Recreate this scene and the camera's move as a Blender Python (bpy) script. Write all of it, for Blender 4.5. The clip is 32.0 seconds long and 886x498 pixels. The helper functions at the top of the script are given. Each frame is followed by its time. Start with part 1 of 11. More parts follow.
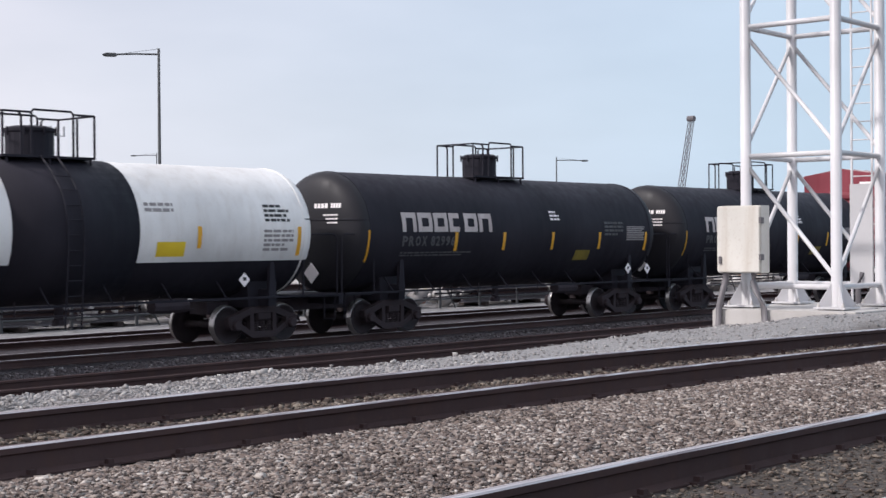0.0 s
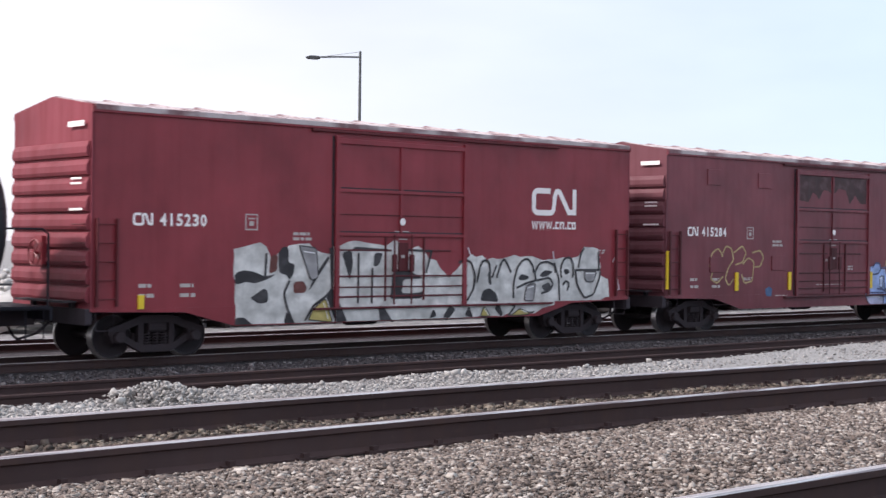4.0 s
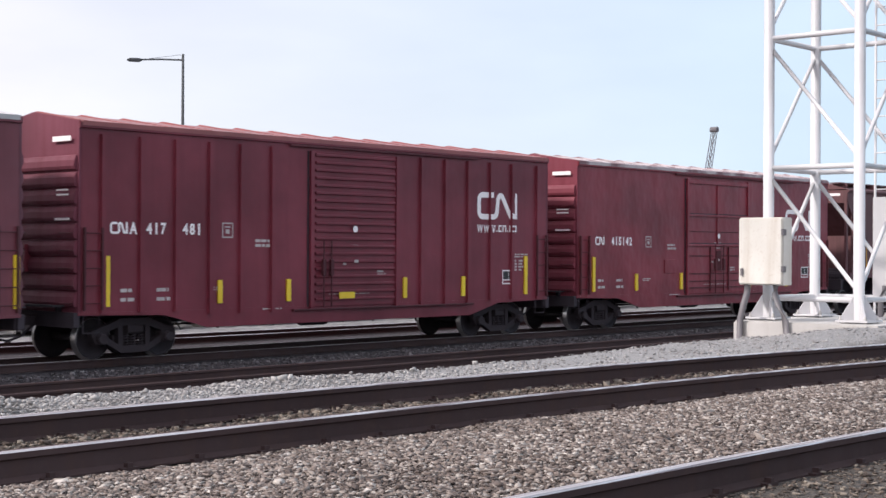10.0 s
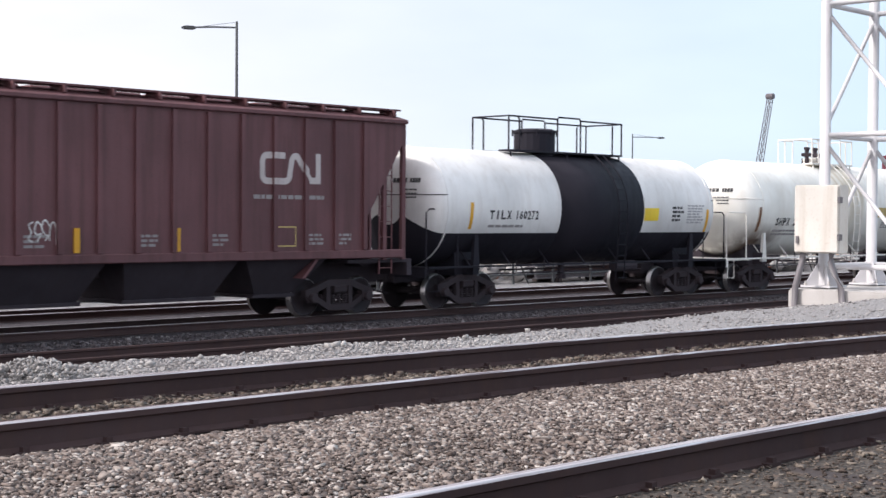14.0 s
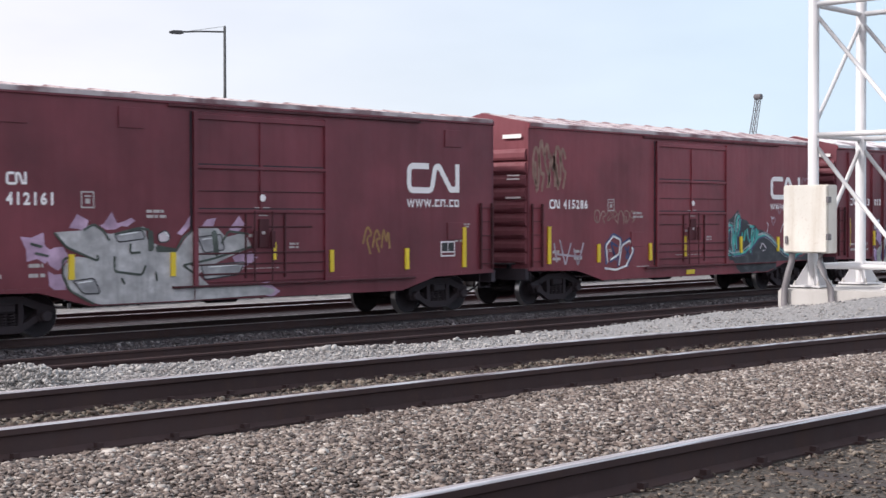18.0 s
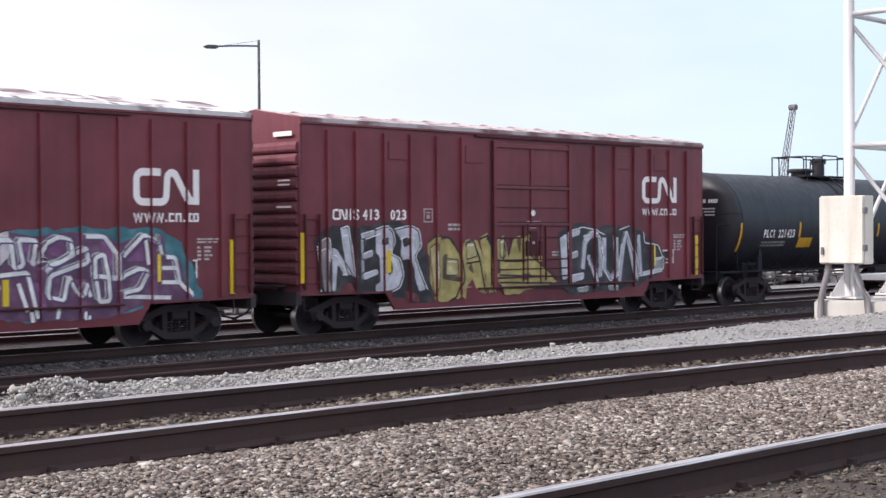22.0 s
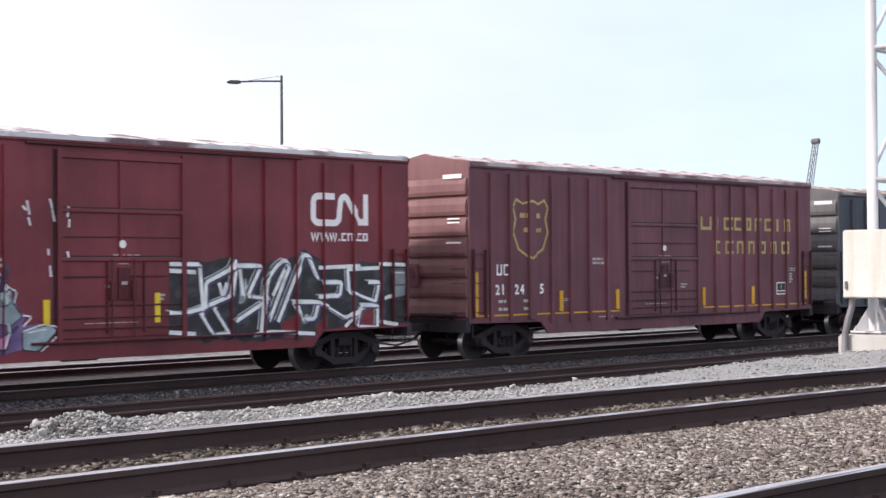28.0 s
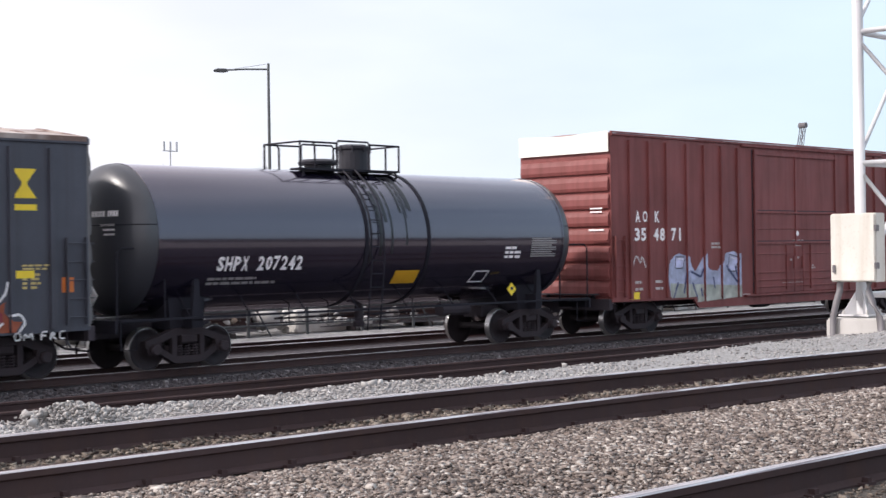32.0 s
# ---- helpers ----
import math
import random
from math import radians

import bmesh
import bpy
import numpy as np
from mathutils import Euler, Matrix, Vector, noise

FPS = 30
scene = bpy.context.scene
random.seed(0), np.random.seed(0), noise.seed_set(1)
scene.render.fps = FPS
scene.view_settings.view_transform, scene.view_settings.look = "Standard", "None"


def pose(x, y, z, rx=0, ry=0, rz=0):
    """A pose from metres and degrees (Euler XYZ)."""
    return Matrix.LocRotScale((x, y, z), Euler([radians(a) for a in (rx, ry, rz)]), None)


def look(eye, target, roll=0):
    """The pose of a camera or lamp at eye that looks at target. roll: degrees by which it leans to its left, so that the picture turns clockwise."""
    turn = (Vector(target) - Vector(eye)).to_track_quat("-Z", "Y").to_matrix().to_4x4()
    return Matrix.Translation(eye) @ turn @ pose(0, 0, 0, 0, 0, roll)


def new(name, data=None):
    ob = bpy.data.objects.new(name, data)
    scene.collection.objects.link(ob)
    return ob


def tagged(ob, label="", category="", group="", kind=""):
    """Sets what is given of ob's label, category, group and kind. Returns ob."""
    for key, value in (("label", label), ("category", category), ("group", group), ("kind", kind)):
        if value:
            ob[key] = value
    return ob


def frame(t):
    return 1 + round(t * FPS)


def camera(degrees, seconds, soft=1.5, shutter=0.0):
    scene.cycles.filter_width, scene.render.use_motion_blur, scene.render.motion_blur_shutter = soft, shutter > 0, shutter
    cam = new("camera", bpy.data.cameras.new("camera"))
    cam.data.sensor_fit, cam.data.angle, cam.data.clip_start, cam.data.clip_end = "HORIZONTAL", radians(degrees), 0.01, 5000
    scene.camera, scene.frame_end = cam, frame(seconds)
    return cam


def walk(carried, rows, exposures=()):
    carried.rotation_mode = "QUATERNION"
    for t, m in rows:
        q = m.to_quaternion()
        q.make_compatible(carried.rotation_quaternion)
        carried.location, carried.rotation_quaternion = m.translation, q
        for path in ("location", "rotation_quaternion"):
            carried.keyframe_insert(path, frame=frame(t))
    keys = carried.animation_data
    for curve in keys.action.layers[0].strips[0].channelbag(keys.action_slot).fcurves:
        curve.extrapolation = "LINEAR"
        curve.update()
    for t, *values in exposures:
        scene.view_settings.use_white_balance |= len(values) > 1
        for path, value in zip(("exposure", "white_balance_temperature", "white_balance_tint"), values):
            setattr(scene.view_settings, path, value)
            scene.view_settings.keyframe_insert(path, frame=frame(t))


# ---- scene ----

import itertools

# ---- camera: held by hand at one spot, turning slightly ----
EYE = Vector((0.0, 0.0, 2.41))
TURNS = [  # seconds, turn from the rails' direction, tilt, lean (degrees)
(0.0, 41.02, -0.28, -0.4), (0.5, 42.17, -0.83, -0.78), (1.0, 42.7, -1.07, -0.3), (1.5, 43.64, -0.57, -0.02),
(2.0, 44.55, -0.25, -0.38), (2.5, 45.63, -0.48, -0.28), (4.5, 48.87, -0.06, 0.76), (5.0, 45.69, -0.22, 1.05),
(5.5, 43.22, 0.1, 1.12), (6.0, 42.12, 0.01, 0.95), (6.5, 40.92, -0.05, 0.77), (7.0, 40.28, -0.2, 0.58),
(7.5, 39.92, -0.24, 0.59), (8.0, 39.46, 0.02, 0.56), (8.5, 39.57, 0.54, 0.64), (9.0, 40.13, 0.78, 0.48),
(9.5, 40.57, 0.57, 0.27), (10.0, 41.84, 0.04, 0.28), (10.5, 43.15, 0.02, 0.28), (11.0, 44.14, 0.32, 0.61),
(11.5, 44.55, 0.69, 0.35), (12.0, 45.21, -0.1, 0.39), (12.5, 45.57, -1.27, 0.32), (13.0, 44.76, -1.42, 0.36),
(13.5, 44.08, -1.44, 0.28), (15.5, 43.74, -0.54, 0.27), (16.0, 44.15, -0.43, -0.01), (16.5, 43.86, -0.7, -0.09),
(17.0, 43.88, -1.02, -0.2), (17.5, 43.81, -1.3, -0.05), (18.0, 43.49, -1.13, -0.09), (18.5, 43.2, -0.98, -0.14),
(19.0, 42.9, -0.87, 0.04), (19.5, 42.97, -0.78, -0.0), (20.0, 43.2, -0.65, 0.03), (20.5, 43.31, -0.66, -0.01),
(21.0, 43.64, -0.63, -0.16), (21.5, 44.39, -0.53, -0.3), (22.0, 44.81, -0.64, -0.33), (22.5, 45.25, -0.98, -0.15),
(23.0, 45.8, -1.16, -0.02), (23.5, 46.27, -1.28, 0.09), (24.0, 46.21, -1.42, -0.14), (24.5, 45.71, -1.31, -0.08),
(26.5, 45.15, -0.01, -0.2), (27.0, 45.88, 0.47, -0.25), (27.5, 45.64, 0.94, -0.35), (28.0, 45.66, 0.7, -0.36),
(28.5, 45.41, -0.05, -0.38), (29.0, 45.1, -0.33, -0.4), (29.5, 44.97, -0.35, -0.3), (30.0, 44.72, -0.32, -0.16),
(30.5, 44.52, -0.32, -0.15), (31.0, 44.61, -0.29, -0.68), (31.5, 45.07, 0.01, -0.78), (32.0, 45.22, 0.19, -0.83),
]


def aim(a, e, roll):
    a, e = radians(a), radians(e)
    return look(EYE, EYE + Vector((math.cos(e) * math.cos(a), math.cos(e) * math.sin(a), math.sin(e))), roll)


cam = camera(33.47, 32.0, soft=1.5, shutter=0.14)
walk(cam, [(t, aim(a, e, r)) for t, a, e, r in TURNS],
     exposures=[(0.0, 0.18, 6270, 16), (2.5, 0.24, 6270, 16), (5.0, 0.67, 6410, 16), (8.0, 0.49, 6380, 16), (11.0, 0.45, 6400, 16), (13.0, 0.73, 6410, 16), (15.5, 0.16, 6290, 15), (16.9, 0.14, 6290, 15), (18.0, 0.44, 6420, 15), (19.0, 0.57, 6440, 15), (23.0, 0.57, 6440, 15), (28.0, 0.61, 6440, 15), (32.0, 0.57, 6440, 15)])

# ---- daylight: hazy sun behind the train, bright thin cloud ----
SUN_AZ, SUN_EL = 150.0, 41.0
world = bpy.data.worlds.new("hazy_sky")
scene.world = world
world.use_nodes = True
wn, wl = world.node_tree.nodes, world.node_tree.links
wn.clear()
out = wn.new("ShaderNodeOutputWorld")
bg = wn.new("ShaderNodeBackground")
sky = wn.new("ShaderNodeTexSky")
sky.sky_type, sky.sun_disc = "NISHITA", False
sky.sun_elevation, sky.sun_rotation = radians(SUN_EL), radians(90 - SUN_AZ)
sky.air_density, sky.dust_density, sky.ozone_density = 1.0, 2.5, 2.0
tc = wn.new("ShaderNodeTexCoord")
mp = wn.new("ShaderNodeMapping")
mp.inputs["Scale"].default_value = (1.0, 1.0, 3.2)
cl = wn.new("ShaderNodeTexNoise")
cl.inputs["Scale"].default_value, cl.inputs["Detail"].default_value = 2.3, 5.0
ramp = wn.new("ShaderNodeValToRGB")
ramp.color_ramp.elements[0].position, ramp.color_ramp.elements[1].position = 0.33, 0.72
ramp.color_ramp.elements[0].color, ramp.color_ramp.elements[1].color = (0.66, 0.66, 0.66, 1), (0.96, 0.96, 0.96, 1)
cloud = wn.new("ShaderNodeMixRGB")
glow = wn.new("ShaderNodeVectorMath")
glow.operation = "DOT_PRODUCT"
glow.inputs[1].default_value = (math.cos(radians(SUN_AZ)), math.sin(radians(SUN_AZ)), 0.35)
gmap = wn.new("ShaderNodeMapRange")
gmap.inputs["From Min"].default_value, gmap.inputs["From Max"].default_value = -0.66, 0.02
gmap.inputs["To Min"].default_value, gmap.inputs["To Max"].default_value = 0.0, 1.0
gcol = wn.new("ShaderNodeValToRGB")
gcol.color_ramp.elements[0].color, gcol.color_ramp.elements[1].color = (0.60, 0.83, 0.98, 1), (1.0, 1.0, 1.03, 1)
gmul = wn.new("ShaderNodeVectorMath")
gmul.operation = "SCALE"
gmul.inputs["Scale"].default_value = 8.3
wl.new(tc.outputs["Generated"], glow.inputs[0])
wl.new(glow.outputs["Value"], gmap.inputs["Value"])
wl.new(gmap.outputs[0], gcol.inputs["Fac"])
wl.new(gcol.outputs["Color"], gmul.inputs[0])
wl.new(gmul.outputs["Vector"], cloud.inputs[2])
wl.new(tc.outputs["Generated"], mp.inputs["Vector"])
wl.new(mp.outputs["Vector"], cl.inputs["Vector"])
wl.new(cl.outputs["Fac"], ramp.inputs["Fac"])
wl.new(ramp.outputs["Color"], cloud.inputs[0])
wl.new(sky.outputs["Color"], cloud.inputs[1])
wl.new(cloud.outputs["Color"], bg.inputs["Color"])
bg.inputs["Strength"].default_value = 0.1
wl.new(bg.outputs["Background"], out.inputs["Surface"])

sun = new("sun", bpy.data.lights.new("sun", "SUN"))
sun.data.energy, sun.data.angle, sun.data.color = 2.7, radians(4.0), (1.0, 0.95, 0.87)
sa, se = radians(SUN_AZ), radians(SUN_EL)
sun.matrix_world = look((math.cos(se) * math.cos(sa) * 50, math.cos(se) * math.sin(sa) * 50, math.sin(se) * 50), (0, 0, 0))



# ---- materials ----
def material(name, rough=0.7, metal=0.0):
    m = bpy.data.materials.new(name)
    m.use_nodes = True
    n, l = m.node_tree.nodes, m.node_tree.links
    b = n["Principled BSDF"]
    b.inputs["Roughness"].default_value, b.inputs["Metallic"].default_value = rough, metal
    return m, n, l, b


def noise_node(n, l, co, scale, detail=4.0, stretch=None, offset=0.0):
    mpn = n.new("ShaderNodeMapping")
    mpn.inputs["Scale"].default_value = stretch or (1, 1, 1)
    mpn.inputs["Location"].default_value = (offset, offset * 0.7, offset * 0.3)
    l.new(co, mpn.inputs["Vector"])
    t = n.new("ShaderNodeTexNoise")
    t.inputs["Scale"].default_value, t.inputs["Detail"].default_value = scale, detail
    l.new(mpn.outputs["Vector"], t.inputs["Vector"])
    return t.outputs["Fac"]


def ramp_node(n, l, fac, stops):
    r = n.new("ShaderNodeValToRGB")
    while len(r.color_ramp.elements) < len(stops):
        r.color_ramp.elements.new(0.5)
    for e, (p, c) in zip(r.color_ramp.elements, stops):
        e.position, e.color = p, (*c, 1) if len(c) == 3 else c
    l.new(fac, r.inputs["Fac"])
    return r.outputs["Color"]


def mix_node(n, l, fac, a, b, kind="MIX"):
    m = n.new("ShaderNodeMixRGB")
    m.blend_type = kind
    for k, v in ((0, fac), (1, a), (2, b)):
        if isinstance(v, (int, float)):
            m.inputs[k].default_value = v
        elif isinstance(v, tuple):
            m.inputs[k].default_value = (*v, 1)
        else:
            l.new(v, m.inputs[k])
    return m.outputs["Color"]


def paint(name, rgb, rough=0.55, dirt=0.35, seed=0.0, grime=(0.06, 0.045, 0.04), dent=0.25, fade=0.18, metal=0.0, spec=0.5):
    """Weathered paint: soft fading, rain streaks, specks of grime, slightly buckled sheet."""
    m, n, l, b = material(name, rough, metal)
    b.inputs["Specular IOR Level"].default_value = spec
    co = n.new("ShaderNodeTexCoord").outputs["Object"]
    big = noise_node(n, l, co, 0.55, 5, None, seed)
    streak = noise_node(n, l, co, 1.0, 6, (5.0, 5.0, 0.35), seed + 3)
    fine = noise_node(n, l, co, 22, 5, None, seed + 9)
    light = tuple(min(1, c * (1 + fade) + 0.02 * fade) for c in rgb)
    dark = tuple(c * (1 - fade) for c in rgb)
    col = ramp_node(n, l, big, [(0.3, dark), (0.7, light)])
    f1 = ramp_node(n, l, streak, [(0.48, (0, 0, 0)), (0.78, (dirt, dirt, dirt))])
    col = mix_node(n, l, f1, col, grime)
    f2 = ramp_node(n, l, fine, [(0.56, (0, 0, 0)), (0.8, (dirt * 0.7,) * 3)])
    col = mix_node(n, l, f2, col, grime)
    l.new(col, b.inputs["Base Color"])
    r = ramp_node(n, l, streak, [(0.3, (rough * 0.85,) * 3), (0.8, (min(1, rough * 1.25),) * 3)])
    l.new(r, b.inputs["Roughness"])
    bump = n.new("ShaderNodeBump")
    bump.inputs["Strength"].default_value, bump.inputs["Distance"].default_value = dent, 0.05 * max(1.0, 3.0 * dent)
    l.new(noise_node(n, l, co, 1.6, 2, (1, 1, 0.7), seed + 20), bump.inputs["Height"])
    l.new(bump.outputs["Normal"], b.inputs["Normal"])
    return m


def stone_mat(name, stops, fine_scale=60.0, rough=0.9, dust=(0.32, 0.29, 0.26)):
    """Loose stones: each its own colour."""
    m, n, l, b = material(name, rough)
    g = n.new("ShaderNodeNewGeometry")
    col = ramp_node(n, l, g.outputs["Random Per Island"], stops)
    co = n.new("ShaderNodeTexCoord").outputs["Object"]
    f = noise_node(n, l, co, fine_scale, 4)
    col = mix_node(n, l, ramp_node(n, l, f, [(0.4, (0, 0, 0)), (0.75, (0.5, 0.5, 0.5))]), col, dust)
    big = noise_node(n, l, co, 0.8, 3)
    col = mix_node(n, l, 1.0, col, ramp_node(n, l, big, [(0.3, (0.72, 0.70, 0.69)), (0.7, (1.0, 1.0, 1.0))]), "MULTIPLY")
    l.new(col, b.inputs["Base Color"])
    return m


def patchy_roof(name, bare, worn, seed):
    """Galvanised roof sheets with large patches of worn red paint and rust."""
    m, n, l, b = material(name, 0.6)
    co = n.new("ShaderNodeTexCoord").outputs["Object"]
    big = noise_node(n, l, co, 1.1, 6, (0.8, 1.6, 1), seed)
    fine = noise_node(n, l, co, 22, 4, None, seed + 3)
    mid = tuple((a + c) / 2 for a, c in zip(bare, worn))
    col = ramp_node(n, l, big, [(0.40, worn), (0.48, mid), (0.54, bare), (0.72, tuple(c * 0.85 for c in bare))])
    col = mix_node(n, l, ramp_node(n, l, fine, [(0.5, (0, 0, 0)), (0.75, (0.4, 0.4, 0.4))]), col, mid)
    l.new(col, b.inputs["Base Color"])
    return m


def worn_rail(name, seed):
    """A rail head worn bright by wheels, in dull and bright streaks along it."""
    m, n, l, b = material(name, 0.42, 0.75)
    co = n.new("ShaderNodeTexCoord").outputs["Object"]
    streak = noise_node(n, l, co, 1.0, 3, (0.35, 75.0, 30.0), seed)
    spots = noise_node(n, l, co, 7.0, 4, (0.4, 2.0, 1.0), seed + 5)
    col = ramp_node(n, l, streak, [(0.38, (0.30, 0.255, 0.265)), (0.50, (0.56, 0.50, 0.50)), (0.64, (0.80, 0.74, 0.74))])
    col = mix_node(n, l, ramp_node(n, l, spots, [(0.5, (0, 0, 0)), (0.75, (0.5, 0.5, 0.5))]), col, (0.30, 0.25, 0.25))
    l.new(col, b.inputs["Base Color"])
    l.new(ramp_node(n, l, streak, [(0.38, (0.6, 0.6, 0.6)), (0.64, (0.32, 0.32, 0.32))]), b.inputs["Roughness"])
    return m


def stained_tank(name, rgb, seed):
    """White tank paint with rusty runs below the hatch and brown soot round the saddles."""
    m = paint(name, rgb, 0.5, 0.18, seed, grime=(0.5, 0.40, 0.28), dent=0.05)
    n, l = m.node_tree.nodes, m.node_tree.links
    b = n["Principled BSDF"]
    col = b.inputs["Base Color"].links[0].from_socket
    co = n.new("ShaderNodeTexCoord").outputs["Object"]
    axis = n.new("ShaderNodeSeparateXYZ")
    l.new(co, axis.inputs[0])

    def maths(kind, a, c):
        q = n.new("ShaderNodeMath")
        q.operation = kind
        for k, v in enumerate((a, c)):
            if isinstance(v, float):
                q.inputs[k].default_value = v
            else:
                l.new(v, q.inputs[k])
        return q.outputs[0]

    def window(value, lo, hi):
        q = n.new("ShaderNodeMapRange")
        l.new(value, q.inputs["Value"])
        q.inputs["From Min"].default_value, q.inputs["From Max"].default_value = lo, hi
        return q.outputs["Result"]

    x, z = axis.outputs["X"], axis.outputs["Z"]
    run = ramp_node(n, l, noise_node(n, l, co, 1.0, 5, (4.5, 0.6, 0.35), seed + 2), [(0.36, (0.12, 0.12, 0.12)), (0.62, (0.85, 0.85, 0.85))])
    from_middle = maths("ABSOLUTE", maths("ADD", x, 0.15), 0.0)
    spill = maths("MULTIPLY", maths("MULTIPLY", window(from_middle, 1.45, 0.75), run), window(z, 0.9, 3.4))
    col = mix_node(n, l, spill, col, (0.50, 0.41, 0.27))
    blot = ramp_node(n, l, noise_node(n, l, co, 1.8, 5, (1.2, 1, 0.8), seed + 6), [(0.30, (0, 0, 0)), (0.50, (0.95, 0.95, 0.95))])
    from_saddle = maths("ABSOLUTE", maths("SUBTRACT", maths("ABSOLUTE", x, 0.0), 5.9), 0.0)
    soot = maths("MULTIPLY", maths("MULTIPLY", window(from_saddle, 1.5, 0.4), blot), window(z, 2.3, 1.7))
    col = mix_node(n, l, soot, col, (0.11, 0.065, 0.042))
    l.new(col, b.inputs["Base Color"])
    return m


M = {}
M["white_mark"] = paint("white_lettering", (0.96, 0.90, 0.90), 0.45, 0.10, 1, dent=0.0, grime=(0.5, 0.44, 0.44), fade=0.05)
M["worn_white"] = paint("worn_white_lettering", (0.52, 0.47, 0.46), 0.6, 0.4, 2, dent=0.0, grime=(0.2, 0.12, 0.11))
M["grey_mark"] = paint("faded_lettering", (0.30, 0.28, 0.28), 0.7, 0.3, 2, dent=0.0)
M["pale_print"] = paint("pale_grey_print", (0.44, 0.43, 0.44), 0.7, 0.3, 2, dent=0.0)
M["yellow_mark"] = paint("yellow_reflector", (0.90, 0.62, 0.03), 0.45, 0.18, 3, dent=0.0, grime=(0.4, 0.26, 0.05))
M["amber_mark"] = paint("amber_reflector", (0.74, 0.38, 0.02), 0.45, 0.22, 3, dent=0.0, grime=(0.2, 0.1, 0.03))
M["orange_mark"] = paint("orange_label", (0.70, 0.18, 0.03), 0.5, 0.2, 4, dent=0.0)
M["black_mark"] = paint("black_lettering", (0.03, 0.03, 0.032), 0.6, 0.2, 5, dent=0.0)
M["cream_mark"] = paint("cream_lettering", (0.52, 0.46, 0.40), 0.6, 0.35, 6, dent=0.0)
M["gold_mark"] = paint("faded_gold_lettering", (0.54, 0.41, 0.15), 0.65, 0.35, 6, dent=0.0)
M["dim_mark"] = paint("dim_grey_lettering", (0.075, 0.075, 0.08), 0.6, 0.3, 2, dent=0.0)
M["tank_black"] = paint("tank_black_paint", (0.0225, 0.0212, 0.029), 0.55, 0.2, 7, grime=(0.024, 0.022, 0.025), dent=0.04, spec=0.10)
M["tank_new_black"] = paint("glossy_black_tank_paint", (0.020, 0.019, 0.027), 0.50, 0.18, 8, grime=(0.03, 0.028, 0.029), dent=0.03, spec=0.42)
M["tank_gloss"] = paint("polished_black_tank_paint", (0.007, 0.0065, 0.015), 0.16, 0.12, 26, grime=(0.011, 0.010, 0.019), dent=0.01, spec=0.95)
b = M["tank_gloss"].node_tree.nodes["Principled BSDF"]
b.inputs["Coat Weight"].default_value, b.inputs["Coat Roughness"].default_value = 1.0, 0.07
b.inputs["Specular Tint"].default_value = (1.0, 0.90, 1.0, 1.0)
b.inputs["Coat Tint"].default_value = (1.0, 0.93, 1.0, 1.0)
# Head paint a little lighter than the black shell.
M["head_black"] = paint("lighter_black_tank_head", (0.022, 0.0215, 0.026), 0.5, 0.3, 29, grime=(0.034, 0.031, 0.033), dent=0.04, spec=0.2)
# Base raised over the shell's: sky reflected in the head, put into its colour.
M["head_gloss"] = paint("skylit_glossy_tank_head", (0.040, 0.041, 0.050), 0.36, 0.2, 31, grime=(0.06, 0.055, 0.055), dent=0.03, spec=0.7)
M["dull_gold"] = paint("dull_olive_gold_panel", (0.25, 0.19, 0.025), 0.6, 0.3, 32, dent=0.0)
M["drip"] = paint("matt_drip_stain", (0.012, 0.012, 0.015), 0.4, 0.4, 27, grime=(0.03, 0.027, 0.027), dent=0.05, spec=0.5)
M["tank_white"] = paint("tank_white_paint", (0.78, 0.77, 0.75), 0.5, 0.22, 9, grime=(0.4, 0.33, 0.26), dent=0.05)
M["tank_cream"] = paint("stained_white_tank_paint", (0.84, 0.82, 0.77), 0.5, 0.30, 10, grime=(0.45, 0.33, 0.2), dent=0.05)
M["tank_runs"] = stained_tank("rust_run_white_tank_paint", (0.90, 0.87, 0.79), 10)
M["under"] = paint("underframe_grime_gap_shade", (0.046, 0.037, 0.046), 0.85, 0.4, 11, grime=(0.060, 0.048, 0.050), dent=0.1, spec=0.3)
M["truck"] = paint("cast_steel_grime", (0.039, 0.030, 0.035), 0.85, 0.5, 12, grime=(0.060, 0.043, 0.043), dent=0.1, spec=0.25)
M["wheel"] = paint("wheel_steel", (0.036, 0.029, 0.034), 0.7, 0.4, 13, dent=0.05, grime=(0.052, 0.041, 0.042), spec=0.25)
M["tread"] = paint("polished_wheel_tread", (0.45, 0.43, 0.42), 0.3, 0.15, 14, metal=0.9, dent=0.0)
M["tower_white"] = paint("tower_white_paint", (0.60, 0.595, 0.61), 0.45, 0.18, 15, grime=(0.5, 0.47, 0.43), dent=0.03)
M["box_cream"] = paint("cabinet_cream_paint", (0.70, 0.675, 0.62), 0.5, 0.6, 16, grime=(0.45, 0.37, 0.29), dent=0.08)
M["concrete"] = paint("pale_concrete", (0.52, 0.50, 0.48), 0.9, 0.35, 17, grime=(0.35, 0.32, 0.29), dent=0.3)
M["conduit"] = paint("grey_conduit", (0.16, 0.15, 0.16), 0.5, 0.3, 18)
M["lamp_steel"] = paint("dark_lamp_steel", (0.05, 0.055, 0.06), 0.6, 0.2, 19)
M["far_steel"] = paint("faded_far_steel", (0.13, 0.12, 0.13), 0.8, 0.2, 20)
M["mast_grey"] = paint("pale_mast_grey", (0.42, 0.43, 0.45), 0.7, 0.2, 25)
M["roof"] = patchy_roof("worn_galvanised_roof", (0.56, 0.49, 0.50), (0.20, 0.105, 0.115), 21)
